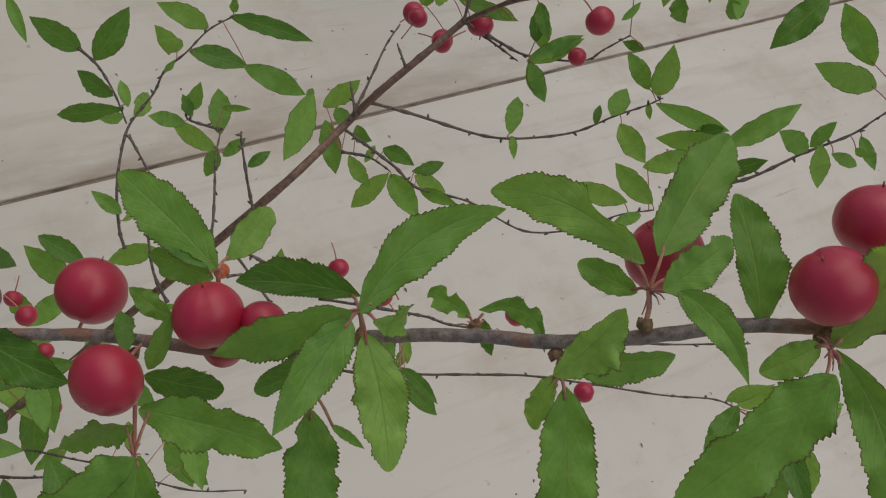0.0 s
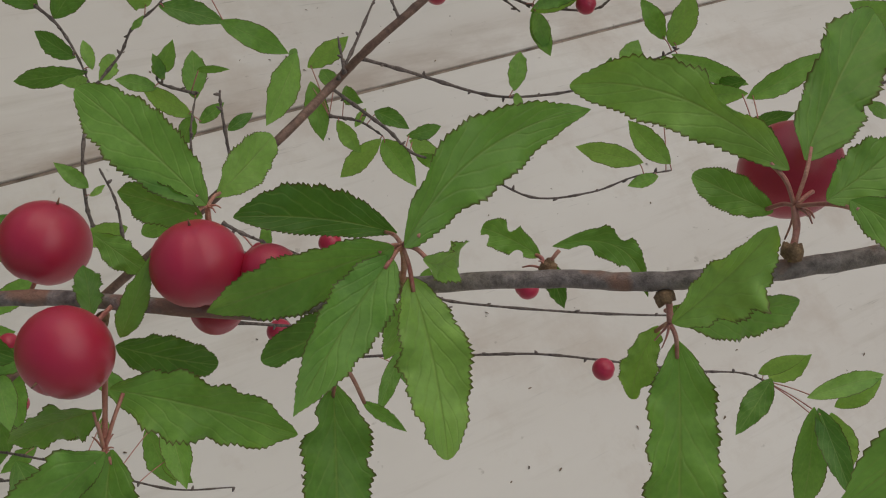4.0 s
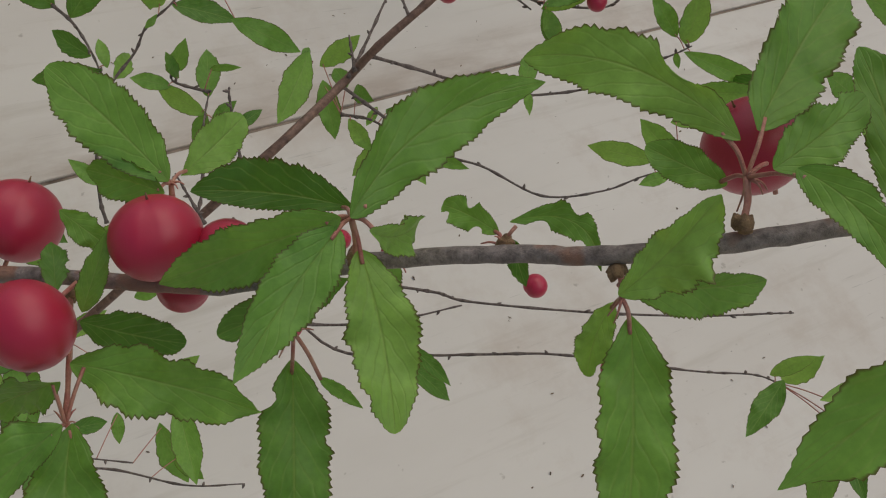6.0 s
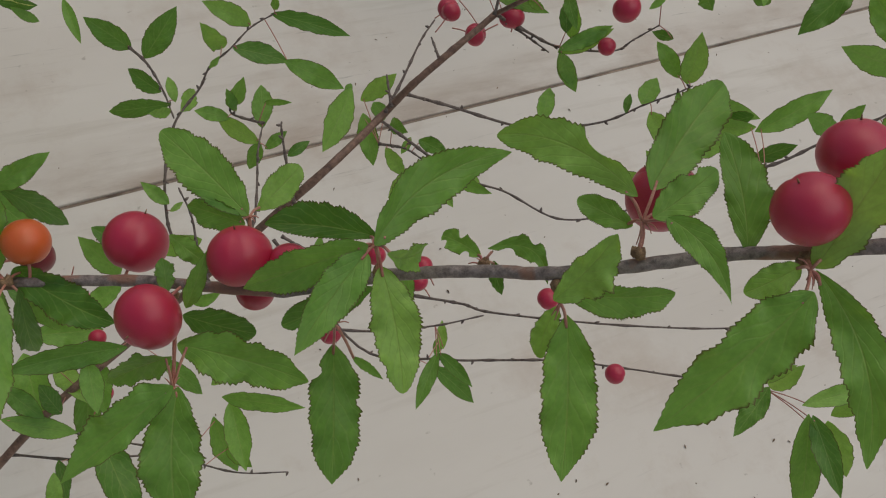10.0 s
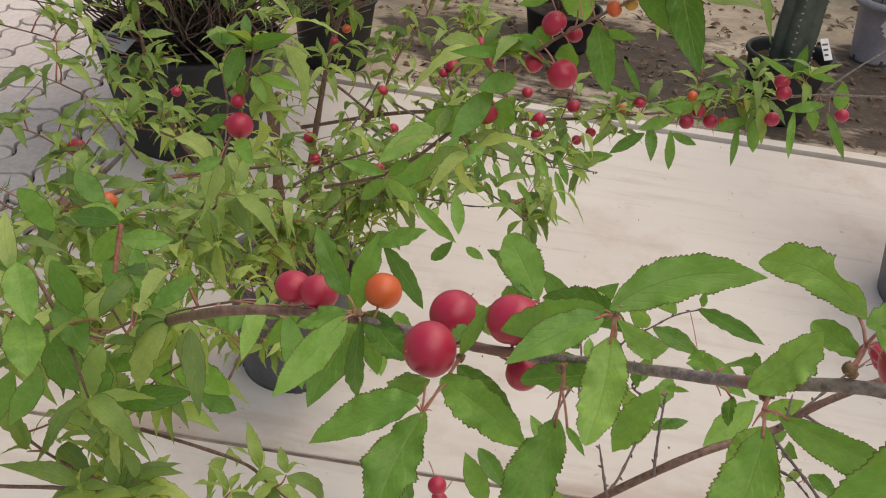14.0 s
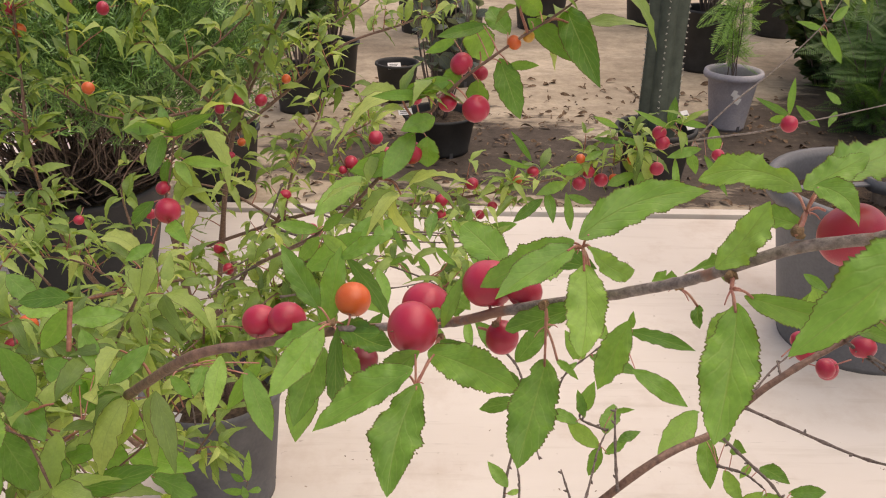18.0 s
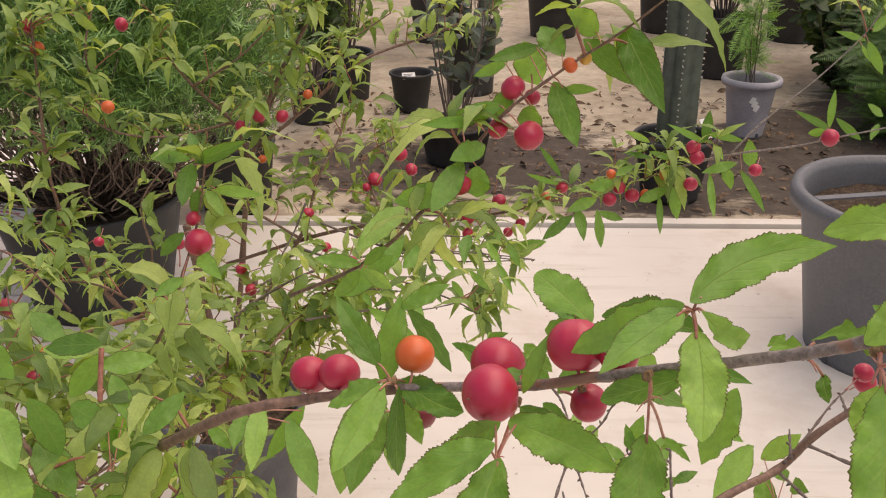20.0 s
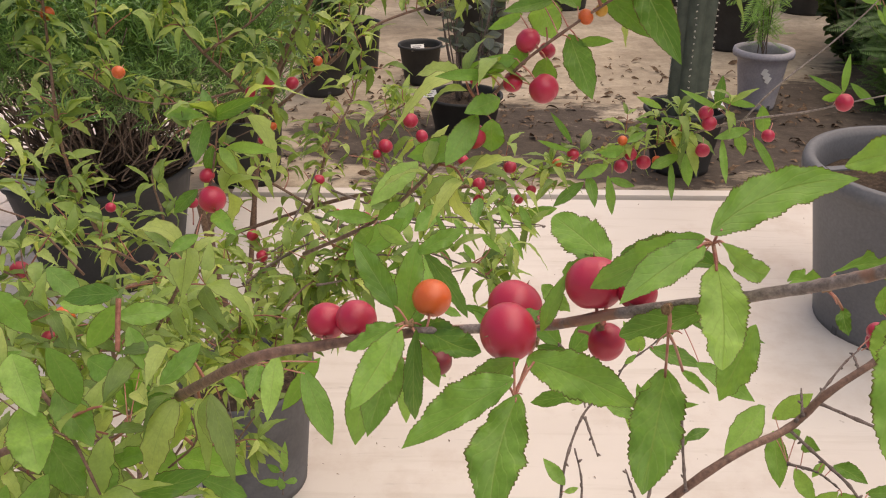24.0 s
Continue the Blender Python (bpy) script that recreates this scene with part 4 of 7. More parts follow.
twig([(0.0683, 0.4948, 0.6327), (0.0750, 0.4825, 0.6295), (0.0790, 0.4666, 0.6229), (0.0806, 0.4507, 0.6148)])
twig([(0.0799, 0.4456, 0.6115), (0.0824, 0.4346, 0.6068), (0.0853, 0.4216, 0.6010)])
twig([(0.2110, 0.3921, 0.6816), (0.2164, 0.4135, 0.6789)])
twig([(0.1282, 0.4351, 0.6133), (0.1153, 0.4460, 0.6123), (0.1129, 0.4501, 0.6132)])
twig([(0.1876, 0.4007, 0.6140), (0.2005, 0.3911, 0.6158), (0.2090, 0.3795, 0.6140)])
twig([(-0.1780, 0.7224, 0.3011), (-0.1775, 0.7301, 0.3174), (-0.1764, 0.7337, 0.3250)])
twig([(-0.2311, 0.7515, 0.4082), (-0.2276, 0.7458, 0.3729), (-0.2204, 0.7457, 0.3494), (-0.1999, 0.7384, 0.3345), (-0.1890, 0.7338, 0.3249)])
leaf((0.0683, 0.4948, 0.6327), (0.0467, 0.5003, 0.6544), 0.0167, tie=True)
leaf((0.0753, 0.4864, 0.6319), (0.0966, 0.4938, 0.6579), 0.0161, tie=True)
leaf((0.0776, 0.4669, 0.6222), (0.0655, 0.4920, 0.6194), 0.0111, tie=True)
leaf((0.0795, 0.4587, 0.6187), (0.0510, 0.4900, 0.5899), 0.0111, tie=True)
leaf((0.0798, 0.4547, 0.6166), (0.0660, 0.4480, 0.6255), 0.0068, tie=True)
leaf((0.0836, 0.4582, 0.6207), (0.0836, 0.4712, 0.6279), 0.0124, tie=True)
leaf((0.0854, 0.4523, 0.6184), (0.0980, 0.4706, 0.6152), 0.0099, tie=True)
leaf((0.1153, 0.4699, 0.6447), (0.1022, 0.4676, 0.6668), 0.0124, tie=True)
leaf((0.0653, 0.4146, 0.5861), (0.0535, 0.4259, 0.5961), 0.0087, tie=True)
leaf((0.0654, 0.4104, 0.5838), (0.0745, 0.4163, 0.5819), 0.0037, tie=True)
leaf((0.1137, 0.4526, 0.6150), (0.1194, 0.4443, 0.6441), 0.0102, tie=True)
leaf((0.1112, 0.4470, 0.6106), (0.0930, 0.4540, 0.6146), 0.0102, tie=True)
leaf((0.1227, 0.4280, 0.6063), (0.1067, 0.4568, 0.6034), 0.0115, tie=True)
leaf((0.1275, 0.4340, 0.6123), (0.1393, 0.4705, 0.6087), 0.0134, tie=True)
leaf((0.1323, 0.4440, 0.6205), (0.1416, 0.4257, 0.6358), 0.0041, tie=True)
leaf((0.1261, 0.4229, 0.6052), (0.1394, 0.4250, 0.6138), 0.0102, tie=True)
leaf((0.1237, 0.4270, 0.6062), (0.1178, 0.4282, 0.5833), 0.0096, tie=True)
leaf((0.1161, 0.4485, 0.6141), (0.1090, 0.4437, 0.6380), 0.0064, tie=True)
leaf((0.1292, 0.4654, 0.6626), (0.1036, 0.4682, 0.6806), 0.0121, tie=True)
leaf((0.1429, 0.4625, 0.6686), (0.1739, 0.4276, 0.6763), 0.0103, tie=True)
leaf((0.1190, 0.4580, 0.6528), (0.1460, 0.4435, 0.6495), 0.0121, tie=True)
leaf((0.1421, 0.4387, 0.6548), (0.1744, 0.4282, 0.6362), 0.0133, tie=True)
leaf((0.1437, 0.4648, 0.6703), (0.1421, 0.4582, 0.6861), 0.0049, tie=True)
leaf((0.1035, 0.4565, 0.6434), (0.1103, 0.4589, 0.6486), 0.0036, tie=True)
leaf((0.1810, 0.4330, 0.6285), (0.1500, 0.3971, 0.6218), 0.0169, tie=True)
leaf((0.1859, 0.4255, 0.6271), (0.2044, 0.4229, 0.6460), 0.0143, tie=True)
leaf((0.1841, 0.4178, 0.6217), (0.1843, 0.3964, 0.5997), 0.0130, tie=True)
leaf((0.1939, 0.4104, 0.6230), (0.2001, 0.4367, 0.6107), 0.0098, tie=True)
leaf((0.1976, 0.4070, 0.6232), (0.1982, 0.3883, 0.6333), 0.0098, tie=True)
leaf((0.1909, 0.3961, 0.6133), (0.1968, 0.3776, 0.6062), 0.0111, tie=True)
leaf((0.2067, 0.3783, 0.6121), (0.1898, 0.3816, 0.5842), 0.0117, tie=True)
leaf((0.2087, 0.3767, 0.6123), (0.2062, 0.3388, 0.6202), 0.0143, tie=True)
leaf((0.2094, 0.3908, 0.6206), (0.2185, 0.3714, 0.6249), 0.0098, tie=True)
leaf((0.2206, 0.3735, 0.6170), (0.2409, 0.3733, 0.6180), 0.0085, tie=True)
leaf((0.2211, 0.3703, 0.6155), (0.2443, 0.3633, 0.5939), 0.0111, tie=True)
leaf((0.2219, 0.3627, 0.6117), (0.2308, 0.3389, 0.6236), 0.0078, tie=True)
leaf((0.2049, 0.3946, 0.6202), (0.1975, 0.3897, 0.6134), 0.0078, tie=True)
leaf((0.1786, 0.4328, 0.6271), (0.1881, 0.4469, 0.6199), 0.0046, tie=True)
leaf((0.2849, 0.3791, 0.6939), (0.2768, 0.3813, 0.7212), 0.0110, tie=True)
leaf((0.2773, 0.3762, 0.6881), (0.3012, 0.3677, 0.7068), 0.0104, tie=True)
leaf((0.2769, 0.3751, 0.6873), (0.2834, 0.3589, 0.6716), 0.0116, tie=True)
leaf((0.2584, 0.3506, 0.6633), (0.2804, 0.3766, 0.6595), 0.0104, tie=True)
leaf((0.2586, 0.3483, 0.6621), (0.2480, 0.3303, 0.6665), 0.0049, tie=True)
leaf((0.2997, 0.3333, 0.6765), (0.3045, 0.3404, 0.6830), 0.0067, tie=True)
leaf((0.3088, 0.3332, 0.6814), (0.3297, 0.3487, 0.6813), 0.0135, tie=True)
leaf((0.3329, 0.3311, 0.6936), (0.3303, 0.3360, 0.7254), 0.0147, tie=True)
leaf((0.3295, 0.3356, 0.6942), (0.3193, 0.3517, 0.7077), 0.0104, tie=True)
leaf((0.3322, 0.3532, 0.7056), (0.3288, 0.3659, 0.7006), 0.0061, tie=True)
leaf((0.3322, 0.3260, 0.6903), (0.3794, 0.3073, 0.6754), 0.0110, tie=True)
leaf((0.3270, 0.3287, 0.6890), (0.3150, 0.3146, 0.6947), 0.0037, tie=True)
leaf((0.3593, 0.2929, 0.6868), (0.3995, 0.2917, 0.7083), 0.0141, tie=True)
leaf((0.3571, 0.2954, 0.6869), (0.3366, 0.3198, 0.6689), 0.0123, tie=True)
leaf((0.3112, 0.3265, 0.6790), (0.3020, 0.2947, 0.6866), 0.0129, tie=True)
leaf((0.3173, 0.3032, 0.6693), (0.3424, 0.2907, 0.6863), 0.0123, tie=True)
leaf((0.3150, 0.2869, 0.6589), (0.3085, 0.3157, 0.6613), 0.0147, tie=True)
leaf((0.3027, 0.2936, 0.6558), (0.2917, 0.3250, 0.6368), 0.0123, tie=True)
leaf((0.3540, 0.2812, 0.6773), (0.3634, 0.2705, 0.6968), 0.0098, tie=True)
leaf((0.3080, 0.2840, 0.6534), (0.2939, 0.2872, 0.6474), 0.0104, tie=True)
leaf((0.3586, 0.3001, 0.6904), (0.3535, 0.3122, 0.6740), 0.0092, tie=True)
leaf((0.4036, 0.2687, 0.7422), (0.3606, 0.2813, 0.7561), 0.0153, tie=True)
leaf((0.4062, 0.2782, 0.7490), (0.3947, 0.3047, 0.7676), 0.0244, tie=True)
leaf((0.3946, 0.3138, 0.7625), (0.3696, 0.3104, 0.7366), 0.0165, tie=True)
leaf((0.3301, 0.3366, 0.7396), (0.3467, 0.3607, 0.7318), 0.0102, tie=True)
leaf((0.3547, 0.3259, 0.7472), (0.3393, 0.3277, 0.7601), 0.0102, tie=True)
leaf((0.2558, 0.3761, 0.7207), (0.2499, 0.3857, 0.7228), 0.0057, tie=True)
leaf((0.3029, 0.3517, 0.7331), (0.3245, 0.3633, 0.7311), 0.0045, tie=True)
leaf((0.3663, 0.2592, 0.7163), (0.3379, 0.2637, 0.7336), 0.0114, tie=True)
leaf((0.3692, 0.2595, 0.7180), (0.3768, 0.2605, 0.7330), 0.0125, tie=True)
leaf((0.3730, 0.2573, 0.7189), (0.3727, 0.2440, 0.7011), 0.0125, tie=True)
leaf((0.3773, 0.2515, 0.7180), (0.4069, 0.2486, 0.7022), 0.0068, tie=True)
leaf((0.3880, 0.2480, 0.7219), (0.3797, 0.2366, 0.7314), 0.0045, tie=True)
leaf((0.3919, 0.2515, 0.7261), (0.3937, 0.2354, 0.7181), 0.0068, tie=True)
leaf((0.0346, 0.4340, 0.5036), (0.0160, 0.4480, 0.5317), 0.0181, tie=True)
leaf((0.0336, 0.4278, 0.4995), (0.0054, 0.4191, 0.4893), 0.0160, tie=True)
leaf((0.0853, 0.4263, 0.5273), (0.0589, 0.4372, 0.5086), 0.0139, tie=True)
leaf((-0.0000, 0.3908, 0.4602), (-0.0136, 0.3671, 0.4089), 0.0181, tie=True)
leaf((0.0048, 0.3877, 0.4611), (0.0065, 0.3646, 0.4696), 0.0090, tie=True)
leaf((0.0451, 0.3498, 0.4622), (0.0416, 0.3359, 0.4524), 0.0104, tie=True)
leaf((0.0648, 0.3331, 0.4637), (0.0715, 0.3068, 0.4323), 0.0153, tie=True)
leaf((0.0672, 0.3152, 0.4550), (0.0747, 0.2894, 0.4752), 0.0104, tie=True)
leaf((0.0080, 0.3551, 0.4446), (-0.0125, 0.3492, 0.4402), 0.0104, tie=True)
leaf((0.2040, 0.3092, 0.5273), (0.1997, 0.3047, 0.5122), 0.0090, tie=True)
leaf((0.1947, 0.2955, 0.5145), (0.2195, 0.2754, 0.4864), 0.0125, tie=True)
leaf((0.0932, 0.4191, 0.5277), (0.1102, 0.4088, 0.5516), 0.0118, tie=True)
leaf((0.0721, 0.3961, 0.5031), (0.0885, 0.3938, 0.5108), 0.0104, tie=True)
leaf((0.0103, 0.4281, 0.4868), (0.0020, 0.4546, 0.4768), 0.0139, tie=True)
leaf((0.3120, 0.1761, 0.6269), (0.3131, 0.1724, 0.6560), 0.0110, tie=True)
leaf((0.3354, 0.1511, 0.6258), (0.3508, 0.1504, 0.6442), 0.0116, tie=True)
leaf((0.3323, 0.1485, 0.6227), (0.3386, 0.1238, 0.6021), 0.0192, tie=True)
leaf((0.3273, 0.1480, 0.6196), (0.3284, 0.1357, 0.5828), 0.0116, tie=True)
leaf((0.2980, 0.1783, 0.6383), (0.3000, 0.1710, 0.6660), 0.0074, tie=True)
leaf((0.3009, 0.1733, 0.6369), (0.2752, 0.1609, 0.6256), 0.0119, tie=True)
leaf((0.3155, 0.1590, 0.6364), (0.3547, 0.1515, 0.6433), 0.0111, tie=True)
leaf((0.3148, 0.1528, 0.6323), (0.3146, 0.1195, 0.5814), 0.0159, tie=True)
leaf((0.3174, 0.1515, 0.6329), (0.3078, 0.1136, 0.6257), 0.0132, tie=True)
leaf((0.1850, 0.2846, 0.5557), (0.1875, 0.2534, 0.5693), 0.0084, tie=True)
leaf((0.1836, 0.2854, 0.5553), (0.1620, 0.2634, 0.5406), 0.0096, tie=True)
leaf((0.1875, 0.2869, 0.5584), (0.1939, 0.3029, 0.5612), 0.0066, tie=True)
leaf((0.0713, 0.3303, 0.4944), (0.1078, 0.2939, 0.5237), 0.0119, tie=True)
leaf((0.0668, 0.3401, 0.4978), (0.0897, 0.3390, 0.5200), 0.0109, tie=True)
leaf((0.0257, 0.4460, 0.5383), (0.0459, 0.4267, 0.5277), 0.0163, tie=True)
leaf((-0.0222, 0.4121, 0.4917), (0.0169, 0.4097, 0.4809), 0.0188, tie=True)
leaf((-0.0318, 0.4047, 0.4819), (-0.0319, 0.3532, 0.4718), 0.0250, tie=True)
leaf((0.0073, 0.3840, 0.4912), (0.0041, 0.3540, 0.4715), 0.0172, tie=True)
leaf((-0.0290, 0.3456, 0.4482), (-0.0317, 0.3306, 0.4171), 0.0100, tie=True)
leaf((0.0733, 0.3258, 0.4928), (0.0680, 0.2809, 0.4940), 0.0163, tie=True)
leaf((-0.0156, 0.4210, 0.5007), (-0.0309, 0.4426, 0.5154), 0.0156, tie=True)
leaf((0.0319, 0.3835, 0.5045), (0.0546, 0.3889, 0.5099), 0.0125, tie=True)
leaf((0.0434, 0.3650, 0.4997), (0.0622, 0.3494, 0.4698), 0.0125, tie=True)
leaf((-0.0156, 0.3899, 0.4821), (-0.0033, 0.3562, 0.4894), 0.0144, tie=True)
leaf((-0.0438, 0.3799, 0.4605), (-0.0189, 0.3698, 0.4683), 0.0144, tie=True)
leaf((0.2260, 0.4134, 0.7047), (0.2251, 0.4049, 0.7298), 0.0097, tie=True)
leaf((0.2411, 0.4100, 0.7091), (0.2309, 0.4223, 0.7241), 0.0085, tie=True)
leaf((0.2451, 0.4071, 0.7088), (0.2754, 0.3928, 0.7016), 0.0085, tie=True)
leaf((0.2852, 0.3949, 0.7183), (0.3004, 0.4239, 0.7149), 0.0085, tie=True)
leaf((0.2774, 0.3773, 0.7016), (0.2727, 0.3806, 0.7231), 0.0085, tie=True)
leaf((0.2727, 0.3714, 0.6951), (0.3016, 0.3697, 0.7071), 0.0097, tie=True)
leaf((0.2720, 0.3690, 0.6931), (0.2838, 0.3629, 0.6727), 0.0097, tie=True)
leaf((0.3328, 0.3811, 0.7299), (0.3391, 0.3692, 0.7558), 0.0171, tie=True)
leaf((0.3543, 0.3777, 0.7373), (0.3390, 0.3598, 0.7277), 0.0119, tie=True)
leaf((0.3775, 0.3684, 0.7411), (0.3753, 0.3607, 0.7238), 0.0119, tie=True)
leaf((0.3102, 0.3927, 0.7281), (0.3166, 0.4283, 0.7256), 0.0142, tie=True)
leaf((0.3874, 0.3696, 0.7465), (0.3622, 0.3699, 0.7564), 0.0114, tie=True)
leaf((0.3218, 0.3881, 0.7300), (0.3161, 0.4033, 0.7387), 0.0114, tie=True)
leaf((0.2631, 0.4110, 0.7805), (0.2616, 0.3749, 0.7800), 0.0094, tie=True)
leaf((0.2524, 0.3978, 0.7635), (0.2645, 0.3823, 0.7652), 0.0063, tie=True)
leaf((0.2744, 0.3866, 0.7619), (0.2880, 0.3686, 0.7389), 0.0146, tie=True)
leaf((0.2902, 0.3769, 0.7592), (0.3199, 0.3970, 0.7560), 0.0089, tie=True)
leaf((0.2894, 0.3750, 0.7570), (0.2885, 0.3530, 0.7588), 0.0068, tie=True)
leaf((0.3285, 0.3627, 0.7616), (0.3029, 0.3617, 0.7500), 0.0105, tie=True)
leaf((0.3350, 0.3672, 0.7685), (0.3227, 0.3911, 0.7632), 0.0110, tie=True)
leaf((0.3372, 0.3762, 0.7781), (0.2995, 0.3758, 0.7967), 0.0089, tie=True)
leaf((0.3388, 0.3775, 0.7799), (0.3460, 0.3805, 0.7974), 0.0105, tie=True)
leaf((0.3363, 0.3757, 0.7772), (0.3702, 0.3756, 0.7797), 0.0089, tie=True)
leaf((0.3293, 0.3604, 0.7597), (0.3337, 0.3644, 0.7307), 0.0084, tie=True)
leaf((0.3328, 0.3606, 0.7613), (0.3419, 0.3452, 0.7735), 0.0068, tie=True)
leaf((0.3493, 0.3550, 0.7628), (0.3433, 0.3423, 0.7482), 0.0084, tie=True)
leaf((0.3574, 0.3551, 0.7663), (0.4018, 0.3492, 0.7560), 0.0141, tie=True)
leaf((0.3630, 0.3425, 0.7566), (0.3386, 0.3163, 0.7560), 0.0099, tie=True)
leaf((0.3727, 0.3718, 0.7886), (0.3819, 0.3663, 0.7987), 0.0084, tie=True)
leaf((0.3631, 0.3661, 0.7792), (0.3894, 0.3661, 0.7786), 0.0058, tie=True)
leaf((0.2634, 0.3678, 0.7394), (0.2763, 0.3941, 0.7352), 0.0063, tie=True)
leaf((0.2598, 0.3671, 0.7373), (0.2520, 0.3441, 0.7351), 0.0073, tie=True)
leaf((0.2132, 0.3945, 0.7440), (0.2233, 0.3850, 0.7391), 0.0058, tie=True)
leaf((0.2162, 0.3875, 0.7386), (0.2203, 0.3922, 0.7216), 0.0068, tie=True)
leaf((0.3194, 0.3730, 0.7676), (0.3153, 0.3648, 0.7927), 0.0094, tie=True)
leaf((0.3451, 0.3803, 0.7852), (0.3328, 0.3868, 0.7980), 0.0094, tie=True)
leaf((0.3119, 0.3710, 0.7625), (0.3028, 0.3845, 0.7602), 0.0068, tie=True)
leaf((0.3562, 0.3622, 0.7726), (0.3645, 0.3746, 0.7532), 0.0058, tie=True)
leaf((0.3148, 0.3866, 0.7787), (0.2914, 0.3869, 0.7923), 0.0089, tie=True)
leaf((0.3268, 0.3890, 0.7860), (0.3368, 0.3979, 0.7986), 0.0099, tie=True)
leaf((0.3498, 0.3700, 0.7774), (0.3532, 0.3910, 0.7757), 0.0078, tie=True)
leaf((0.3606, 0.3499, 0.7627), (0.3267, 0.3350, 0.7690), 0.0089, tie=True)
leaf((0.3769, 0.3579, 0.7770), (0.3864, 0.3583, 0.7930), 0.0105, tie=True)
leaf((0.3699, 0.3536, 0.7700), (0.3886, 0.3647, 0.7768), 0.0089, tie=True)
leaf((0.3600, 0.3797, 0.7909), (0.3672, 0.4120, 0.7901), 0.0105, tie=True)
leaf((0.3824, 0.3791, 0.7996), (0.3603, 0.3778, 0.8123), 0.0105, tie=True)
leaf((0.3392, 0.3609, 0.7642), (0.3374, 0.3719, 0.7741), 0.0084, tie=True)
leaf((0.3198, 0.3665, 0.7616), (0.3232, 0.3709, 0.7440), 0.0068, tie=True)
leaf((0.3045, 0.3795, 0.7676), (0.2836, 0.3720, 0.7865), 0.0073, tie=True)
leaf((0.3735, 0.3487, 0.7669), (0.3614, 0.3328, 0.7582), 0.0094, tie=True)
leaf((-0.0243, 0.6012, 0.6407), (-0.0146, 0.5551, 0.6353), 0.0109, tie=True)
leaf((-0.0544, 0.6017, 0.6287), (-0.0162, 0.5655, 0.6215), 0.0109, tie=True)
leaf((-0.0711, 0.5914, 0.6119), (-0.0611, 0.5822, 0.5957), 0.0082, tie=True)
leaf((-0.0414, 0.5880, 0.6210), (-0.0378, 0.6192, 0.6177), 0.0082, tie=True)
leaf((-0.0334, 0.5664, 0.6036), (-0.0184, 0.5599, 0.6268), 0.0096, tie=True)
leaf((-0.0085, 0.5690, 0.6165), (0.0056, 0.5605, 0.6142), 0.0075, tie=True)
leaf((0.0079, 0.5656, 0.6200), (0.0300, 0.5697, 0.6100), 0.0075, tie=True)
leaf((0.0335, 0.5606, 0.6259), (0.0458, 0.5385, 0.6446), 0.0075, tie=True)
leaf((0.0438, 0.5537, 0.6236), (0.0464, 0.5276, 0.6114), 0.0075, tie=True)
leaf((0.0369, 0.5580, 0.6248), (0.0337, 0.5724, 0.6257), 0.0068, tie=True)
leaf((0.0147, 0.5606, 0.6181), (0.0290, 0.5693, 0.5977), 0.0068, tie=True)
leaf((-0.0821, 0.6181, 0.6328), (-0.0368, 0.6120, 0.6689), 0.0218, tie=True)
leaf((-0.0458, 0.6213, 0.6509), (-0.0295, 0.6364, 0.6721), 0.0157, tie=True)
leaf((-0.0291, 0.6191, 0.6558), (-0.0087, 0.6455, 0.6664), 0.0157, tie=True)
leaf((0.0189, 0.6230, 0.6795), (0.0158, 0.5833, 0.6749), 0.0102, tie=True)
leaf((0.0342, 0.6144, 0.6776), (0.0435, 0.5911, 0.6707), 0.0068, tie=True)
leaf((0.0486, 0.6102, 0.6796), (0.0573, 0.6019, 0.6637), 0.0068, tie=True)
leaf((-0.0135, 0.6229, 0.6659), (-0.0047, 0.6308, 0.6424), 0.0051, tie=True)
leaf((0.0005, 0.6160, 0.6651), (0.0093, 0.5872, 0.6644), 0.0051, tie=True)
leaf((0.0210, 0.6018, 0.6600), (0.0353, 0.5871, 0.6520), 0.0058, tie=True)
leaf((0.0075, 0.6002, 0.6529), (0.0160, 0.6044, 0.6373), 0.0058, tie=True)
leaf((-0.0148, 0.6023, 0.6457), (0.0005, 0.5782, 0.6637), 0.0051, tie=True)
leaf((-0.0604, 0.6117, 0.6358), (-0.0526, 0.5947, 0.6342), 0.0061, tie=True)
leaf((0.0213, 0.3666, 0.5243), (-0.0439, 0.3721, 0.5251), 0.0166, tie=True)
leaf((0.0018, 0.3690, 0.5159), (-0.0006, 0.3387, 0.5074), 0.0166, tie=True)
leaf((-0.0447, 0.3774, 0.4976), (-0.0288, 0.3580, 0.4844), 0.0154, tie=True)
leaf((-0.0495, 0.3634, 0.4873), (-0.0136, 0.3510, 0.4678), 0.0136, tie=True)
leaf((-0.0023, 0.3278, 0.4903), (0.0028, 0.2723, 0.4811), 0.0219, tie=True)
leaf((-0.0319, 0.3263, 0.4747), (-0.0374, 0.3046, 0.4596), 0.0101, tie=True)
leaf((0.0190, 0.3306, 0.5025), (0.0373, 0.3326, 0.4926), 0.0106, tie=True)
leaf((-0.0194, 0.3528, 0.4961), (-0.0256, 0.3578, 0.5260), 0.0118, tie=True)
cherry("red", (0.2482, 0.4499, 0.6634), 0.0071, BARE)
cherry("red", (0.2567, 0.4002, 0.6965), 0.0073, BARE)
cherry("red", (0.2488, 0.4180, 0.6706), 0.0067, BARE)
cherry("red", (0.2742, 0.3399, 0.7475), 0.0070, BARE)
cherry("red", (0.2948, 0.3613, 0.7007), 0.0051, BARE)
cherry("red", (0.2259, 0.2646, 0.6242), 0.0058, BARE)
cherry("red", (0.1387, 0.3338, 0.5273), 0.0070, BARE)
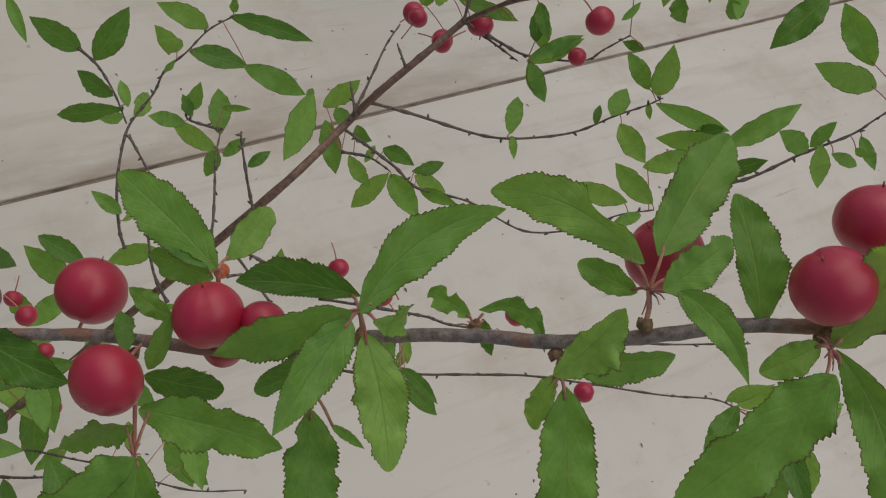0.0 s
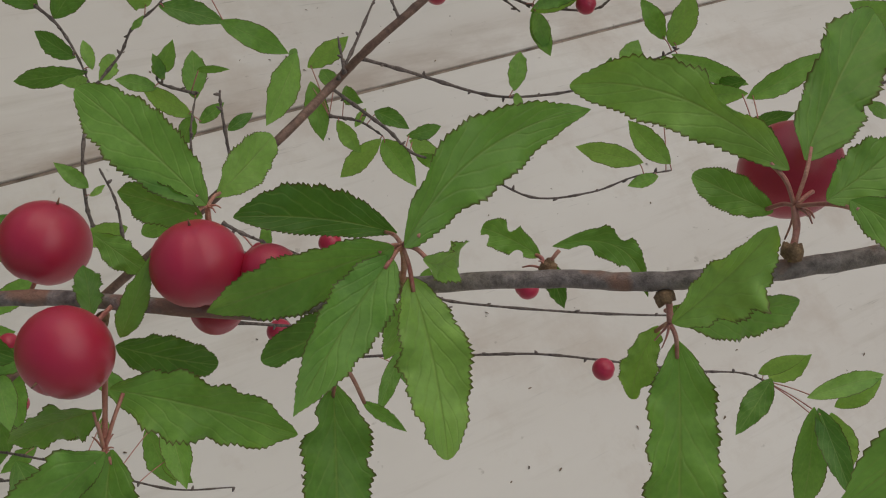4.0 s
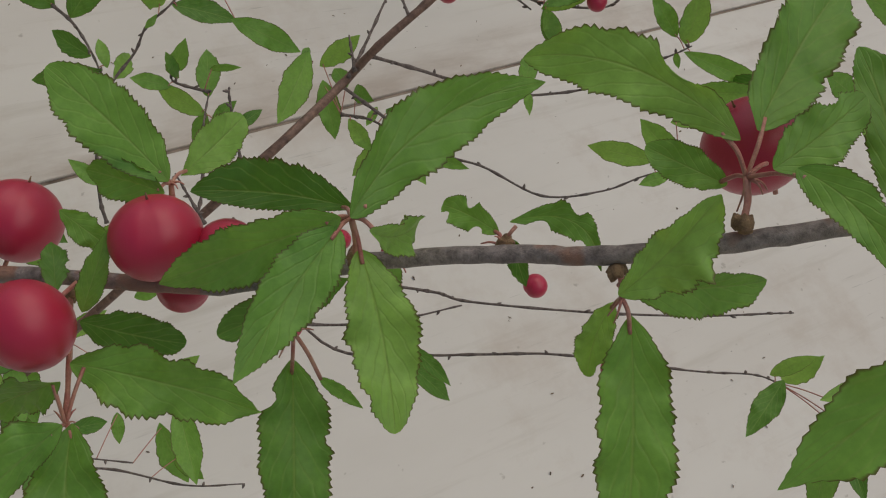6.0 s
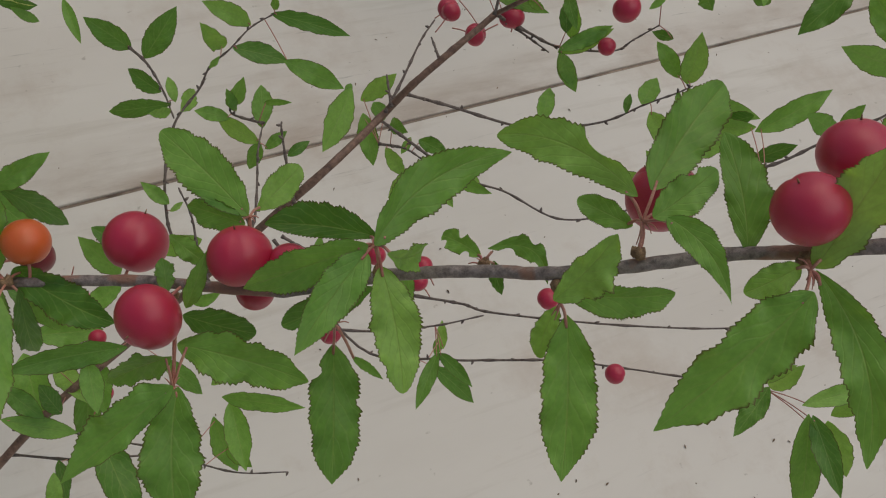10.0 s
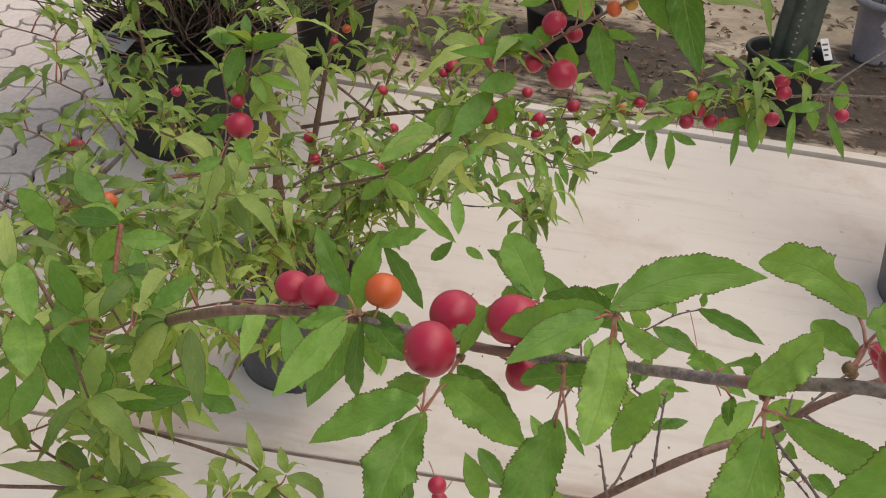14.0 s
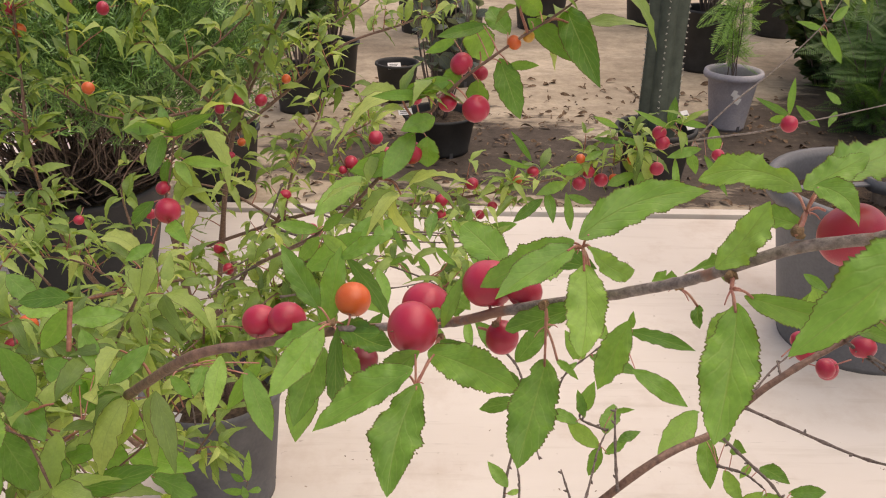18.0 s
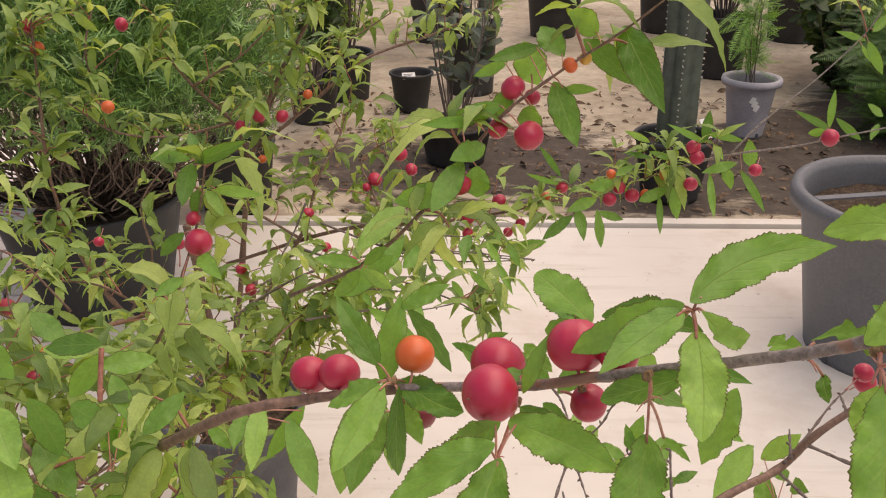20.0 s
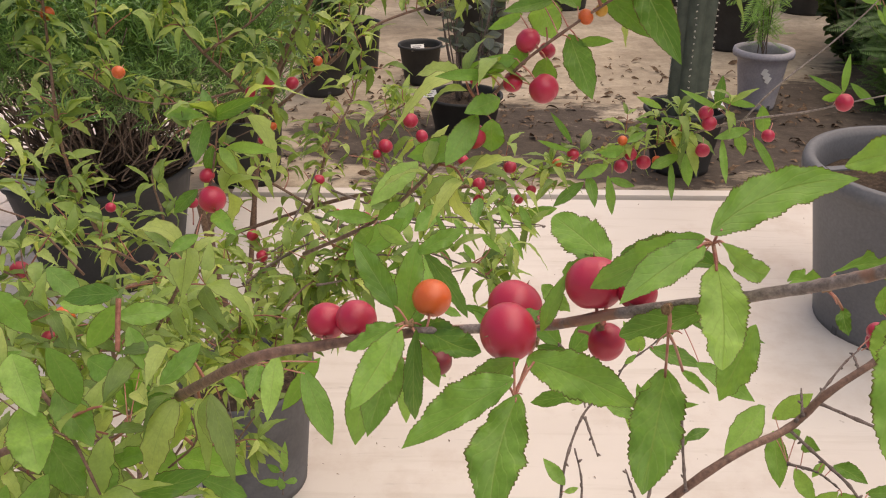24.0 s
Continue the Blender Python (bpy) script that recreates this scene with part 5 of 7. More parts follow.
cherry("red", (0.2417, 0.2156, 0.6166), 0.0054, BARE)
cherry("red", (0.0112, 0.3935, 0.4990), 0.0056, BARE)
cherry("red", (0.1733, 0.3092, 0.6034), 0.0060, BARE)
cherry("red", (0.1772, 0.3141, 0.6089), 0.0060, BARE)
cherry("red", (0.1287, 0.3491, 0.5859), 0.0056, BARE)
cherry("red", (0.1619, 0.3385, 0.5934), 0.0059, BARE)
cherry("red", (0.0030, 0.4409, 0.4900), 0.0057, BARE)
cherry("red", (0.0070, 0.3826, 0.4487), 0.0061, BARE)
cherry("red", (0.2299, 0.4202, 0.6889), 0.0056, BARE)
cherry("red", (0.2548, 0.4126, 0.7497), 0.0076, BARE)
cherry("red", (0.2451, 0.4134, 0.6742), 0.0060, BARE)
cherry("red", (0.0061, 0.3665, 0.5850), 0.0056, BARE)
cherry("orange", (0.1035, 0.3605, 0.5871), 0.0046, BARE)

# ---- the leafy mass of the shrub ----
SMALL = []
for k in range(10):
    v, f, uv = blade_data((0, 0, 0), (0, 0.037, 0), 0.0092 + 0.0014 * (k % 3), (0, 0, 1), 0.08 + 0.08 * (k % 4), 0.16 + 0.06 * (k % 4), 15, 0.05, 0.20, 0.15, random.Random(k), None, 0.15 + 0.07 * k, 0.40, 0.80, 1.22)
    SMALL.append((np.array([tuple(p) for p in v]), f, np.array(uv)))


class Heap:
    """Collects many small pieces for one joined mesh."""

    def __init__(self):
        self.v, self.f, self.uv, self.n = [], [], [], 0

    def add(self, verts, faces, uvs):
        self.v.append(verts)
        self.uv.append(uvs)
        self.f.extend(tuple(i + self.n for i in q) for q in faces)
        self.n += len(verts)

    def finish(self, name, mat, parent, label=""):
        me = mesh_of(name, np.vstack(self.v), self.f, mat, True, np.vstack(self.uv))
        ob = place(name, me, parent, None, label)
        return tagged(ob, "", "", "", "stuff")


FOLIAGE = Heap()
BRNG = random.Random(5)


def small_leaf(base, direction, up, size, rng=BRNG, heap=None, shapes=None):
    y = Vector(direction).normalized()
    x = y.cross(Vector(up))
    x = x.normalized() if x.length > 1e-4 else y.orthogonal().normalized()
    z = x.cross(y)
    m = np.array([tuple(x), tuple(y), tuple(z)])
    v, f, uv = rng.choice(shapes or SMALL)
    (heap or FOLIAGE).add((v * size) @ m + np.array(tuple(base)), f, uv)


def rosette(p, along, rng, count, size=1.0):
    """A tuft of leaves at one bud: they stand off the twig, arch over and droop a little."""
    for _ in range(count):
        d = Vector((rng.gauss(0, 1), rng.gauss(0, 1), rng.gauss(0.15, 0.7)))
        d = (d - along * d.dot(along) * 0.6).normalized() + along * 0.45 + Vector((0, 0, rng.uniform(-0.45, 0.3)))
        small_leaf(Vector(p) + d.normalized() * 0.001, d, Vector((rng.gauss(0, 0.35), rng.gauss(-0.1, 0.35), 1)), size * rng.uniform(0.45, 1.12), rng)


def leafy(r, dense, points, mat=None):
    """A limb of the shrub with side shoots that carry tufts of leaves."""
    path = spline(points, 6)
    n = len(path)
    rng = BRNG
    total = sum((path[i + 1] - path[i]).length for i in range(n - 1))
    WOOD_POINTS.extend(path)
    parts = [tube_data(path, [r * (1 - 0.65 * i / n) * 0.6 * (1 + 0.2 * (i % 4 == 0)) for i in range(n)], 8, rng, 0.15)]
    shoots = []
    count = int(total / 0.018 * dense / 5)
    for _ in range(count):
        t = rng.uniform(0.15, 1.0) * (n - 1)
        i = min(int(t), n - 2)
        p = path[i].lerp(path[i + 1], t - i)
        along = (path[i + 1] - path[i]).normalized()
        d = Vector((rng.gauss(0, 1), rng.gauss(0, 1), rng.gauss(0.55, 0.8)))
        d = ((d - along * d.dot(along)).normalized() + along * 0.4).normalized()
        ln = rng.choice((0.004, 0.008, 0.018, 0.03, 0.045))
        if (p - EYE_SIDE).length < 0.5:
            ln = min(ln, 0.02)
        q = p + d * ln
        if ln > 0.01:
            mid = (p + q) / 2 + Vector((rng.gauss(0, 0.002), rng.gauss(0, 0.002), 0.002))
            shoots.append(tube_data(spline([p, mid, q], 3), [0.0008 - 0.00006 * k for k in range(7)], 5))
            rosette(mid, d, rng, rng.choice((1, 2, 2)), 0.9)
        rosette(q, d, rng, rng.choice((2, 3, 3, 4, 5)))
    tip = path[-1]
    rosette(tip, (path[-1] - path[-2]).normalized(), rng, 4)
    place("branch", mesh_of("branch", *join_data(parts), mat or RED_BARK), shrub)
    for v, f in shoots:
        place("shoot", mesh_of("shoot", v, f, SHOOT), shrub, None, "thin reddish leaf shoot")


leafy(0.0018, 4, [(-0.5243, 0.6815, 0.6965), (-0.4738, 0.6874, 0.6919), (-0.4279, 0.6913, 0.6849), (-0.3946, 0.6934, 0.6787), (-0.3751, 0.7093, 0.6597)])
leafy(0.0018, 3, [(-0.3103, 0.6610, 0.5937), (-0.3414, 0.6585, 0.6408), (-0.3576, 0.6438, 0.6610), (-0.3771, 0.6353, 0.6724)])
leafy(0.0018, 4, [(-0.3087, 0.6313, 0.5811), (-0.3316, 0.6028, 0.6203), (-0.3557, 0.5890, 0.6445), (-0.3785, 0.5869, 0.6475)])
leafy(0.0018, 4, [(-0.2841, 0.5674, 0.5831), (-0.3059, 0.5787, 0.6104), (-0.3205, 0.5891, 0.6339), (-0.3241, 0.5972, 0.6498)])
leafy(0.0018, 3, [(-0.2994, 0.4083, 0.6291), (-0.2383, 0.3792, 0.6297), (-0.1939, 0.3495, 0.6140), (-0.1561, 0.3138, 0.5900)])
leafy(0.0018, 4, [(-0.2653, 0.3564, 0.5995), (-0.2115, 0.3326, 0.5910), (-0.1631, 0.3160, 0.5945), (-0.1123, 0.3074, 0.5915)])
leafy(0.002, 5, [(-0.3235, 0.5177, 0.5983), (-0.2634, 0.4803, 0.6048), (-0.2084, 0.4315, 0.5948), (-0.1653, 0.3917, 0.5820)])
leafy(0.002, 4, [(-0.1802, 0.3815, 0.5690), (-0.1135, 0.3675, 0.5734), (-0.0890, 0.3561, 0.5705), (-0.0651, 0.3441, 0.5666)])
leafy(0.002, 2, [(-0.3993, 0.5615, 0.6042), (-0.3166, 0.5234, 0.6059), (-0.2551, 0.5051, 0.6046), (-0.1947, 0.4937, 0.6141)])
leafy(0.002, 6, [(-0.2647, 0.6238, 0.4030), (-0.2347, 0.6527, 0.4420), (-0.2029, 0.6758, 0.4721), (-0.1876, 0.7163, 0.4945)])
leafy(0.002, 6, [(-0.2934, 0.6028, 0.4670), (-0.2585, 0.6254, 0.4957), (-0.2241, 0.6620, 0.5093), (-0.1956, 0.7069, 0.5181)])
leafy(0.002, 6, [(-0.2017, 0.5925, 0.4366), (-0.1817, 0.6127, 0.4640), (-0.1609, 0.6302, 0.4872)])
leafy(0.002, 6, [(-0.2995, 0.6839, 0.5000), (-0.2711, 0.7265, 0.5054), (-0.2369, 0.7622, 0.5175), (-0.1982, 0.7894, 0.5161)])
leafy(0.002, 5, [(-0.1640, 0.7121, 0.5209), (-0.1426, 0.7570, 0.5308), (-0.1046, 0.7903, 0.5387)])
leafy(0.002, 5, [(-0.2003, 0.5356, 0.4412), (-0.1878, 0.5588, 0.4744), (-0.1859, 0.5829, 0.4925)])
leafy(0.002, 5, [(-0.2427, 0.3169, 0.5723), (-0.1865, 0.3251, 0.5756), (-0.1389, 0.3296, 0.5747), (-0.1004, 0.3315, 0.5714)])
leafy(0.004, 8, [(-0.2800, 1.0500, 0.4500), (-0.1185, 0.9382, 0.5469), (-0.0152, 0.9234, 0.5622), (0.0600, 0.9189, 0.5756), (0.1028, 0.9137, 0.5877), (0.1956, 0.9231, 0.6072), (0.2436, 0.9028, 0.6339)])
leafy(0.0020, 0.8, [(0.2436, 0.9028, 0.6339), (0.2876, 0.8615, 0.6633), (0.3346, 0.8268, 0.6833), (0.3596, 0.8014, 0.6997), (0.3962, 0.7768, 0.7178), (0.4513, 0.7639, 0.7369)], GREY_TWIG)
leafy(0.0016, 0.6, [(0.2876, 0.8615, 0.6633), (0.3146, 0.8570, 0.6996), (0.3618, 0.8565, 0.7444), (0.3958, 0.8541, 0.7849), (0.4121, 0.8565, 0.8128)], GREY_TWIG)
leafy(0.0022, 6.5, [(-0.1415, 0.9240, 0.5633), (-0.0520, 0.8919, 0.5432), (0.0096, 0.8633, 0.5530), (0.0681, 0.8426, 0.5560)], TWIG_BARK)
leafy(0.0022, 5.5, [(-0.1464, 0.8646, 0.5557), (-0.0462, 0.7798, 0.5642), (0.0081, 0.7093, 0.5793), (0.0325, 0.6857, 0.5766)], TWIG_BARK)
leafy(0.0018, 2, [(-0.0834, 0.4454, 0.7226), (-0.0391, 0.3896, 0.7678), (-0.0111, 0.3718, 0.7999), (0.0113, 0.3744, 0.8280), (0.0278, 0.3732, 0.8484), (0.0505, 0.3711, 0.8668), (0.0719, 0.3675, 0.8823), (0.0875, 0.3631, 0.8961)])
leafy(0.002, 3, [(-0.2130, 0.5231, 0.6082), (-0.1681, 0.4823, 0.6842), (-0.1376, 0.4329, 0.7426), (-0.1246, 0.4263, 0.7747), (-0.1196, 0.4343, 0.8025)])
leafy(0.004, 5, [(-0.3143, 0.5641, 0.6011), (-0.2861, 0.6546, 0.5812), (-0.2507, 0.7225, 0.5607), (-0.2115, 0.8170, 0.5263), (-0.1920, 0.8908, 0.4952)])
leafy(0.006, 4, [(-0.2713, 1.0217, 0.3530), (-0.2182, 0.9768, 0.4434), (-0.1685, 0.9615, 0.5261), (-0.1510, 0.9268, 0.5690)])
leafy(0.007, 6, [(-0.2953, 1.0615, 0.2750), (-0.2676, 1.0478, 0.4066), (-0.2390, 1.0408, 0.5746), (-0.2016, 1.0371, 0.6811), (-0.1541, 1.0209, 0.7620), (-0.1311, 1.0118, 0.8117)])
leafy(0.004, 7, [(-0.2390, 1.0499, 0.5933), (-0.2551, 1.0502, 0.6397), (-0.2889, 1.0202, 0.6920), (-0.3152, 1.0098, 0.7393), (-0.3247, 1.0264, 0.7733)])
leafy(0.004, 6, [(-0.2286, 1.0560, 0.6058), (-0.1695, 1.0773, 0.6495), (-0.1001, 1.1032, 0.7026), (-0.0167, 1.1169, 0.7307), (0.0667, 1.1321, 0.7619)])
leafy(0.005, 8, [(-0.3062, 1.0124, 0.2884), (-0.3674, 0.9208, 0.4426), (-0.3924, 0.8865, 0.5321), (-0.4164, 0.8962, 0.6204), (-0.4178, 0.9138, 0.7248), (-0.4173, 0.9238, 0.7910)])
leafy(0.004, 6, [(-0.2799, 0.6174, 0.3908), (-0.2613, 0.5997, 0.4916), (-0.2405, 0.5809, 0.5442), (-0.2208, 0.5812, 0.5905), (-0.1976, 0.5751, 0.6236)])
leafy(0.0024, 3, [(-0.3062, 1.0058, 0.2748), (-0.2951, 0.6750, 0.5089), (-0.2744, 0.5046, 0.6158), (-0.2793, 0.4656, 0.6499)])
leafy(0.0012, 3, [(-0.1162, 0.3120, 0.7228), (-0.1629, 0.3357, 0.6803), (-0.1921, 0.3381, 0.6851), (-0.2399, 0.3722, 0.6866)])
leafy(0.0016, 3, [(-0.2472, 0.5673, 0.5164), (-0.2097, 0.3969, 0.6232), (-0.2068, 0.3444, 0.6525), (-0.2186, 0.3288, 0.6660)])
leafy(0.0012, 3, [(-0.1162, 0.3120, 0.7228), (-0.1147, 0.3198, 0.6931), (-0.1357, 0.3198, 0.6704), (-0.1549, 0.3171, 0.6421)])
leafy(0.003, 3, [(-0.2959, 1.0293, 0.2774), (-0.2868, 0.8658, 0.4441), (-0.3135, 0.7571, 0.5634), (-0.3419, 0.6991, 0.6041)])
leafy(0.003, 6, [(-0.2959, 1.0293, 0.2774), (-0.1920, 0.8658, 0.4441), (-0.1387, 0.7942, 0.5253), (-0.0988, 0.7595, 0.5682)])
leafy(0.003, 9, [(-0.0520, 0.8919, 0.5432), (-0.0783, 0.9378, 0.5917), (-0.0928, 0.9735, 0.6193), (-0.0546, 0.9945, 0.6394)])
leafy(0.003, 8, [(-0.1618, 0.9615, 0.5261), (-0.1486, 0.9905, 0.5857), (-0.1232, 1.0235, 0.6304), (-0.1119, 1.0667, 0.6734)])
leafy(0.003, 7, [(-0.2551, 1.0502, 0.6397), (-0.3118, 0.9848, 0.6424), (-0.3578, 0.9392, 0.6630), (-0.3900, 0.9134, 0.7012)])
leafy(0.003, 6, [(-0.2286, 1.0560, 0.6058), (-0.2009, 1.1124, 0.6758), (-0.1302, 1.1310, 0.7140), (-0.0665, 1.1496, 0.7521)])
leafy(0.003, 6, [(-0.3578, 0.9392, 0.6630), (-0.3804, 0.9541, 0.7390), (-0.3744, 0.9777, 0.7876)])
leafy(0.003, 6, [(-0.2889, 1.0202, 0.6920), (-0.2368, 1.0344, 0.7213), (-0.1848, 1.0572, 0.7680)])
leafy(0.003, 4, [(-0.3674, 0.9208, 0.4426), (-0.3247, 0.9046, 0.5236), (-0.3373, 0.9323, 0.5803), (-0.3057, 0.9544, 0.6257)])
leafy(0.003, 4, [(-0.1685, 0.9615, 0.5261), (-0.2281, 0.9760, 0.5559), (-0.2812, 0.9818, 0.5678)])
leafy(0.001, 4, [(-0.0828, 0.3009, 0.7458), (-0.0991, 0.3070, 0.7355), (-0.1162, 0.3127, 0.7243), (-0.1315, 0.3177, 0.7117)])
leafy(0.003, 5, [(-0.2244, 0.7857, 0.3939), (-0.2035, 0.7218, 0.4910), (-0.1852, 0.6797, 0.5642)])
leafy(0.003, 5, [(-0.2294, 0.6572, 0.4726), (-0.2178, 0.6075, 0.5530), (-0.2036, 0.5850, 0.5982)])
leafy(0.003, 5, [(-0.2582, 0.5751, 0.5323), (-0.2365, 0.5231, 0.6082), (-0.2281, 0.5162, 0.6396)])
leafy(0.003, 5, [(-0.2600, 0.5025, 0.5659), (-0.2542, 0.4813, 0.6138), (-0.2706, 0.5129, 0.6328)])
leafy(0.003, 4, [(-0.1834, 0.4796, 0.5647), (-0.2062, 0.4863, 0.5783), (-0.2323, 0.4733, 0.5973), (-0.2561, 0.4570, 0.6095)])
leafy(0.003, 6, [(-0.2112, 0.9281, 0.3435), (-0.1668, 0.8658, 0.4441), (-0.1224, 0.8383, 0.5017), (-0.0819, 0.8017, 0.5406)])
leafy(0.003, 6, [(-0.2804, 0.8658, 0.4441), (-0.2184, 0.8120, 0.4478), (-0.1650, 0.7813, 0.4532), (-0.1273, 0.7693, 0.4742)])
leafy(0.003, 6, [(-0.2678, 0.8271, 0.3646), (-0.2124, 0.7962, 0.4154), (-0.1614, 0.7693, 0.4742), (-0.1501, 0.7892, 0.5151)])
leafy(0.002, 4, [(-0.1926, 0.3122, 0.7460), (-0.1692, 0.2977, 0.7393), (-0.1490, 0.2798, 0.7252), (-0.1379, 0.2701, 0.7054)])
leafy(0.0011, 1, [(-0.0113, 0.2244, 0.8086), (-0.0421, 0.2441, 0.7913), (-0.0659, 0.2455, 0.7850), (-0.1084, 0.2912, 0.7373)])
twig([(-0.1182, 0.8344, 0.5577), (-0.0607, 0.8465, 0.5581), (-0.0019, 0.8358, 0.5574), (0.0450, 0.8449, 0.5520), (0.0939, 0.8374, 0.5582)], 0.0011)
twig([(-0.0929, 0.8176, 0.5682), (-0.0479, 0.8297, 0.5690), (0.0009, 0.8220, 0.5745), (0.0469, 0.8301, 0.5672), (0.0890, 0.8195, 0.5671)], 0.0011)
twig([(-0.1352, 0.7856, 0.5498), (-0.0918, 0.7985, 0.5522), (-0.0463, 0.7918, 0.5600), (-0.0159, 0.8019, 0.5570)], 0.0011)
twig([(-0.1104, 0.7637, 0.5500), (-0.0815, 0.7773, 0.5542), (-0.0398, 0.7681, 0.5571)], 0.0011)
twig([(-0.1290, 0.7374, 0.5426), (-0.0876, 0.7498, 0.5440), (-0.0547, 0.7428, 0.5514), (-0.0178, 0.7518, 0.5462), (0.0248, 0.7475, 0.5588)], 0.0011)
twig([(-0.1999, 0.8473, 0.5184), (-0.1717, 0.8639, 0.5285), (-0.1310, 0.8609, 0.5440)], 0.0011)
twig([(-0.2121, 0.7891, 0.5140), (-0.1857, 0.8077, 0.5282), (-0.1383, 0.8102, 0.5545), (-0.0939, 0.8249, 0.5603)], 0.0017)
twig([(-0.1431, 0.8698, 0.6072), (-0.1564, 0.8658, 0.5770), (-0.1752, 0.8381, 0.5442), (-0.1847, 0.8325, 0.5106)], 0.0011)
twig([(-0.0991, 0.8890, 0.5772), (-0.0511, 0.8961, 0.5677), (-0.0021, 0.8839, 0.5644), (0.0592, 0.8927, 0.5581)], 0.0011)
twig([(0.0695, 0.3452, 0.5964), (0.0662, 0.3551, 0.6103), (0.0670, 0.3679, 0.6286), (0.0637, 0.3779, 0.6425)], 0.0009)
twig([(0.0979, 0.3550, 0.6136), (0.0940, 0.3627, 0.6240), (0.0898, 0.3706, 0.6350)], 0.0009)
twig([(0.1204, 0.3625, 0.6267), (0.1197, 0.3720, 0.6402), (0.1199, 0.3847, 0.6584), (0.1208, 0.3884, 0.6637)], 0.0009)
twig([(0.1107, 0.3537, 0.6131), (0.1219, 0.3474, 0.6053), (0.1352, 0.3415, 0.5984), (0.1475, 0.3358, 0.5915)], 0.0009)
twig([(0.1012, 0.3470, 0.6026), (0.1112, 0.3455, 0.6014), (0.1238, 0.3418, 0.5975)], 0.0009)
leaf((0.1215, 0.3778, 0.6487), (0.1339, 0.3803, 0.6536), 0.0080)
leaf((0.1290, 0.3425, 0.5992), (0.1317, 0.3502, 0.6104), 0.0075)
leaf((0.2178, 0.9151, 0.6592), (0.1872, 0.8972, 0.6771), 0.0076, tie=True)
leaf((0.2196, 0.9104, 0.6495), (0.2451, 0.8986, 0.6435), 0.0076, tie=True)
leaf((0.2196, 0.9078, 0.6441), (0.1924, 0.9181, 0.6470), 0.0065, tie=True)
leaf((0.2436, 0.8936, 0.6150), (0.2535, 0.9010, 0.5756), 0.0140, tie=True)
leaf((0.2286, 0.8896, 0.6069), (0.2254, 0.8573, 0.5771), 0.0076, tie=True)
leaf((0.2088, 0.8878, 0.6031), (0.2388, 0.8936, 0.6150), 0.0140, tie=True)
leaf((0.1836, 0.8994, 0.6269), (0.2062, 0.9193, 0.6313), 0.0097, tie=True)
leaf((0.1788, 0.8962, 0.6204), (0.1486, 0.8720, 0.6256), 0.0140, tie=True)
leaf((0.1608, 0.8883, 0.6042), (0.1285, 0.8751, 0.5953), 0.0140, tie=True)
leaf((0.1656, 0.8825, 0.5923), (0.1924, 0.8862, 0.5817), 0.0097, tie=True)
leaf((0.1626, 0.8831, 0.5934), (0.1710, 0.8876, 0.5479), 0.0108, tie=True)
leaf((0.1416, 0.8831, 0.5934), (0.1463, 0.8542, 0.5708), 0.0130, tie=True)
leaf((0.1356, 0.8804, 0.5880), (0.1044, 0.8694, 0.5654), 0.0130, tie=True)
leaf((0.1068, 0.8686, 0.5637), (0.0635, 0.8787, 0.5479), 0.0130, tie=True)
leaf((0.0588, 0.8752, 0.5772), (0.0491, 0.8372, 0.5541), 0.0108, tie=True)
leaf((0.1236, 0.8994, 0.6269), (0.1006, 0.9056, 0.6579), 0.0076, tie=True)
leaf((0.1206, 0.8957, 0.6193), (0.0883, 0.9080, 0.6263), 0.0065, tie=True)
leaf((0.2621, 0.8672, 0.6750), (0.2191, 0.8519, 0.6983), 0.0072, tie=True)
leaf((0.2621, 0.8677, 0.6760), (0.2659, 0.8736, 0.7063), 0.0113, tie=True)
leaf((0.2649, 0.8710, 0.6827), (0.3051, 0.8752, 0.6731), 0.0082, tie=True)
leaf((0.3075, 0.8677, 0.6760), (0.3169, 0.8788, 0.6441), 0.0164, tie=True)
leaf((0.2933, 0.8575, 0.6551), (0.2546, 0.8383, 0.6523), 0.0113, tie=True)
leaf((0.2990, 0.8540, 0.6479), (0.3223, 0.8361, 0.6112), 0.0092, tie=True)
leaf((0.2831, 0.8565, 0.6531), (0.2939, 0.8611, 0.6259), 0.0123, tie=True)
leaf((0.2677, 0.8528, 0.6454), (0.2645, 0.8114, 0.6152), 0.0082, tie=True)
leaf((0.2717, 0.8660, 0.6725), (0.2783, 0.8514, 0.6608), 0.0072, tie=True)
leaf((0.3656, 0.8249, 0.7024), (0.3235, 0.8090, 0.7244), 0.0077, tie=True)
leaf((0.3662, 0.8254, 0.7033), (0.3691, 0.8333, 0.7377), 0.0077, tie=True)
leaf((0.3737, 0.8287, 0.7101), (0.4000, 0.8275, 0.6893), 0.0087, tie=True)
leaf((0.3629, 0.8240, 0.7004), (0.3555, 0.8458, 0.6904), 0.0087, tie=True)
leaf((0.4005, 0.8616, 0.7776), (0.3656, 0.8491, 0.7885), 0.0068, tie=True)
leaf((0.4043, 0.8607, 0.7757), (0.4172, 0.8471, 0.7477), 0.0106, tie=True)
leaf((0.3978, 0.8593, 0.7728), (0.4141, 0.8683, 0.7547), 0.0048, tie=True)
leaf((0.4166, 0.8301, 0.7130), (0.3913, 0.8117, 0.7300), 0.0077, tie=True)
leaf((0.4123, 0.8263, 0.7053), (0.4010, 0.8120, 0.6942), 0.0077, tie=True)
leaf((0.4086, 0.8654, 0.7854), (0.4287, 0.8807, 0.7984), 0.0097, tie=True)
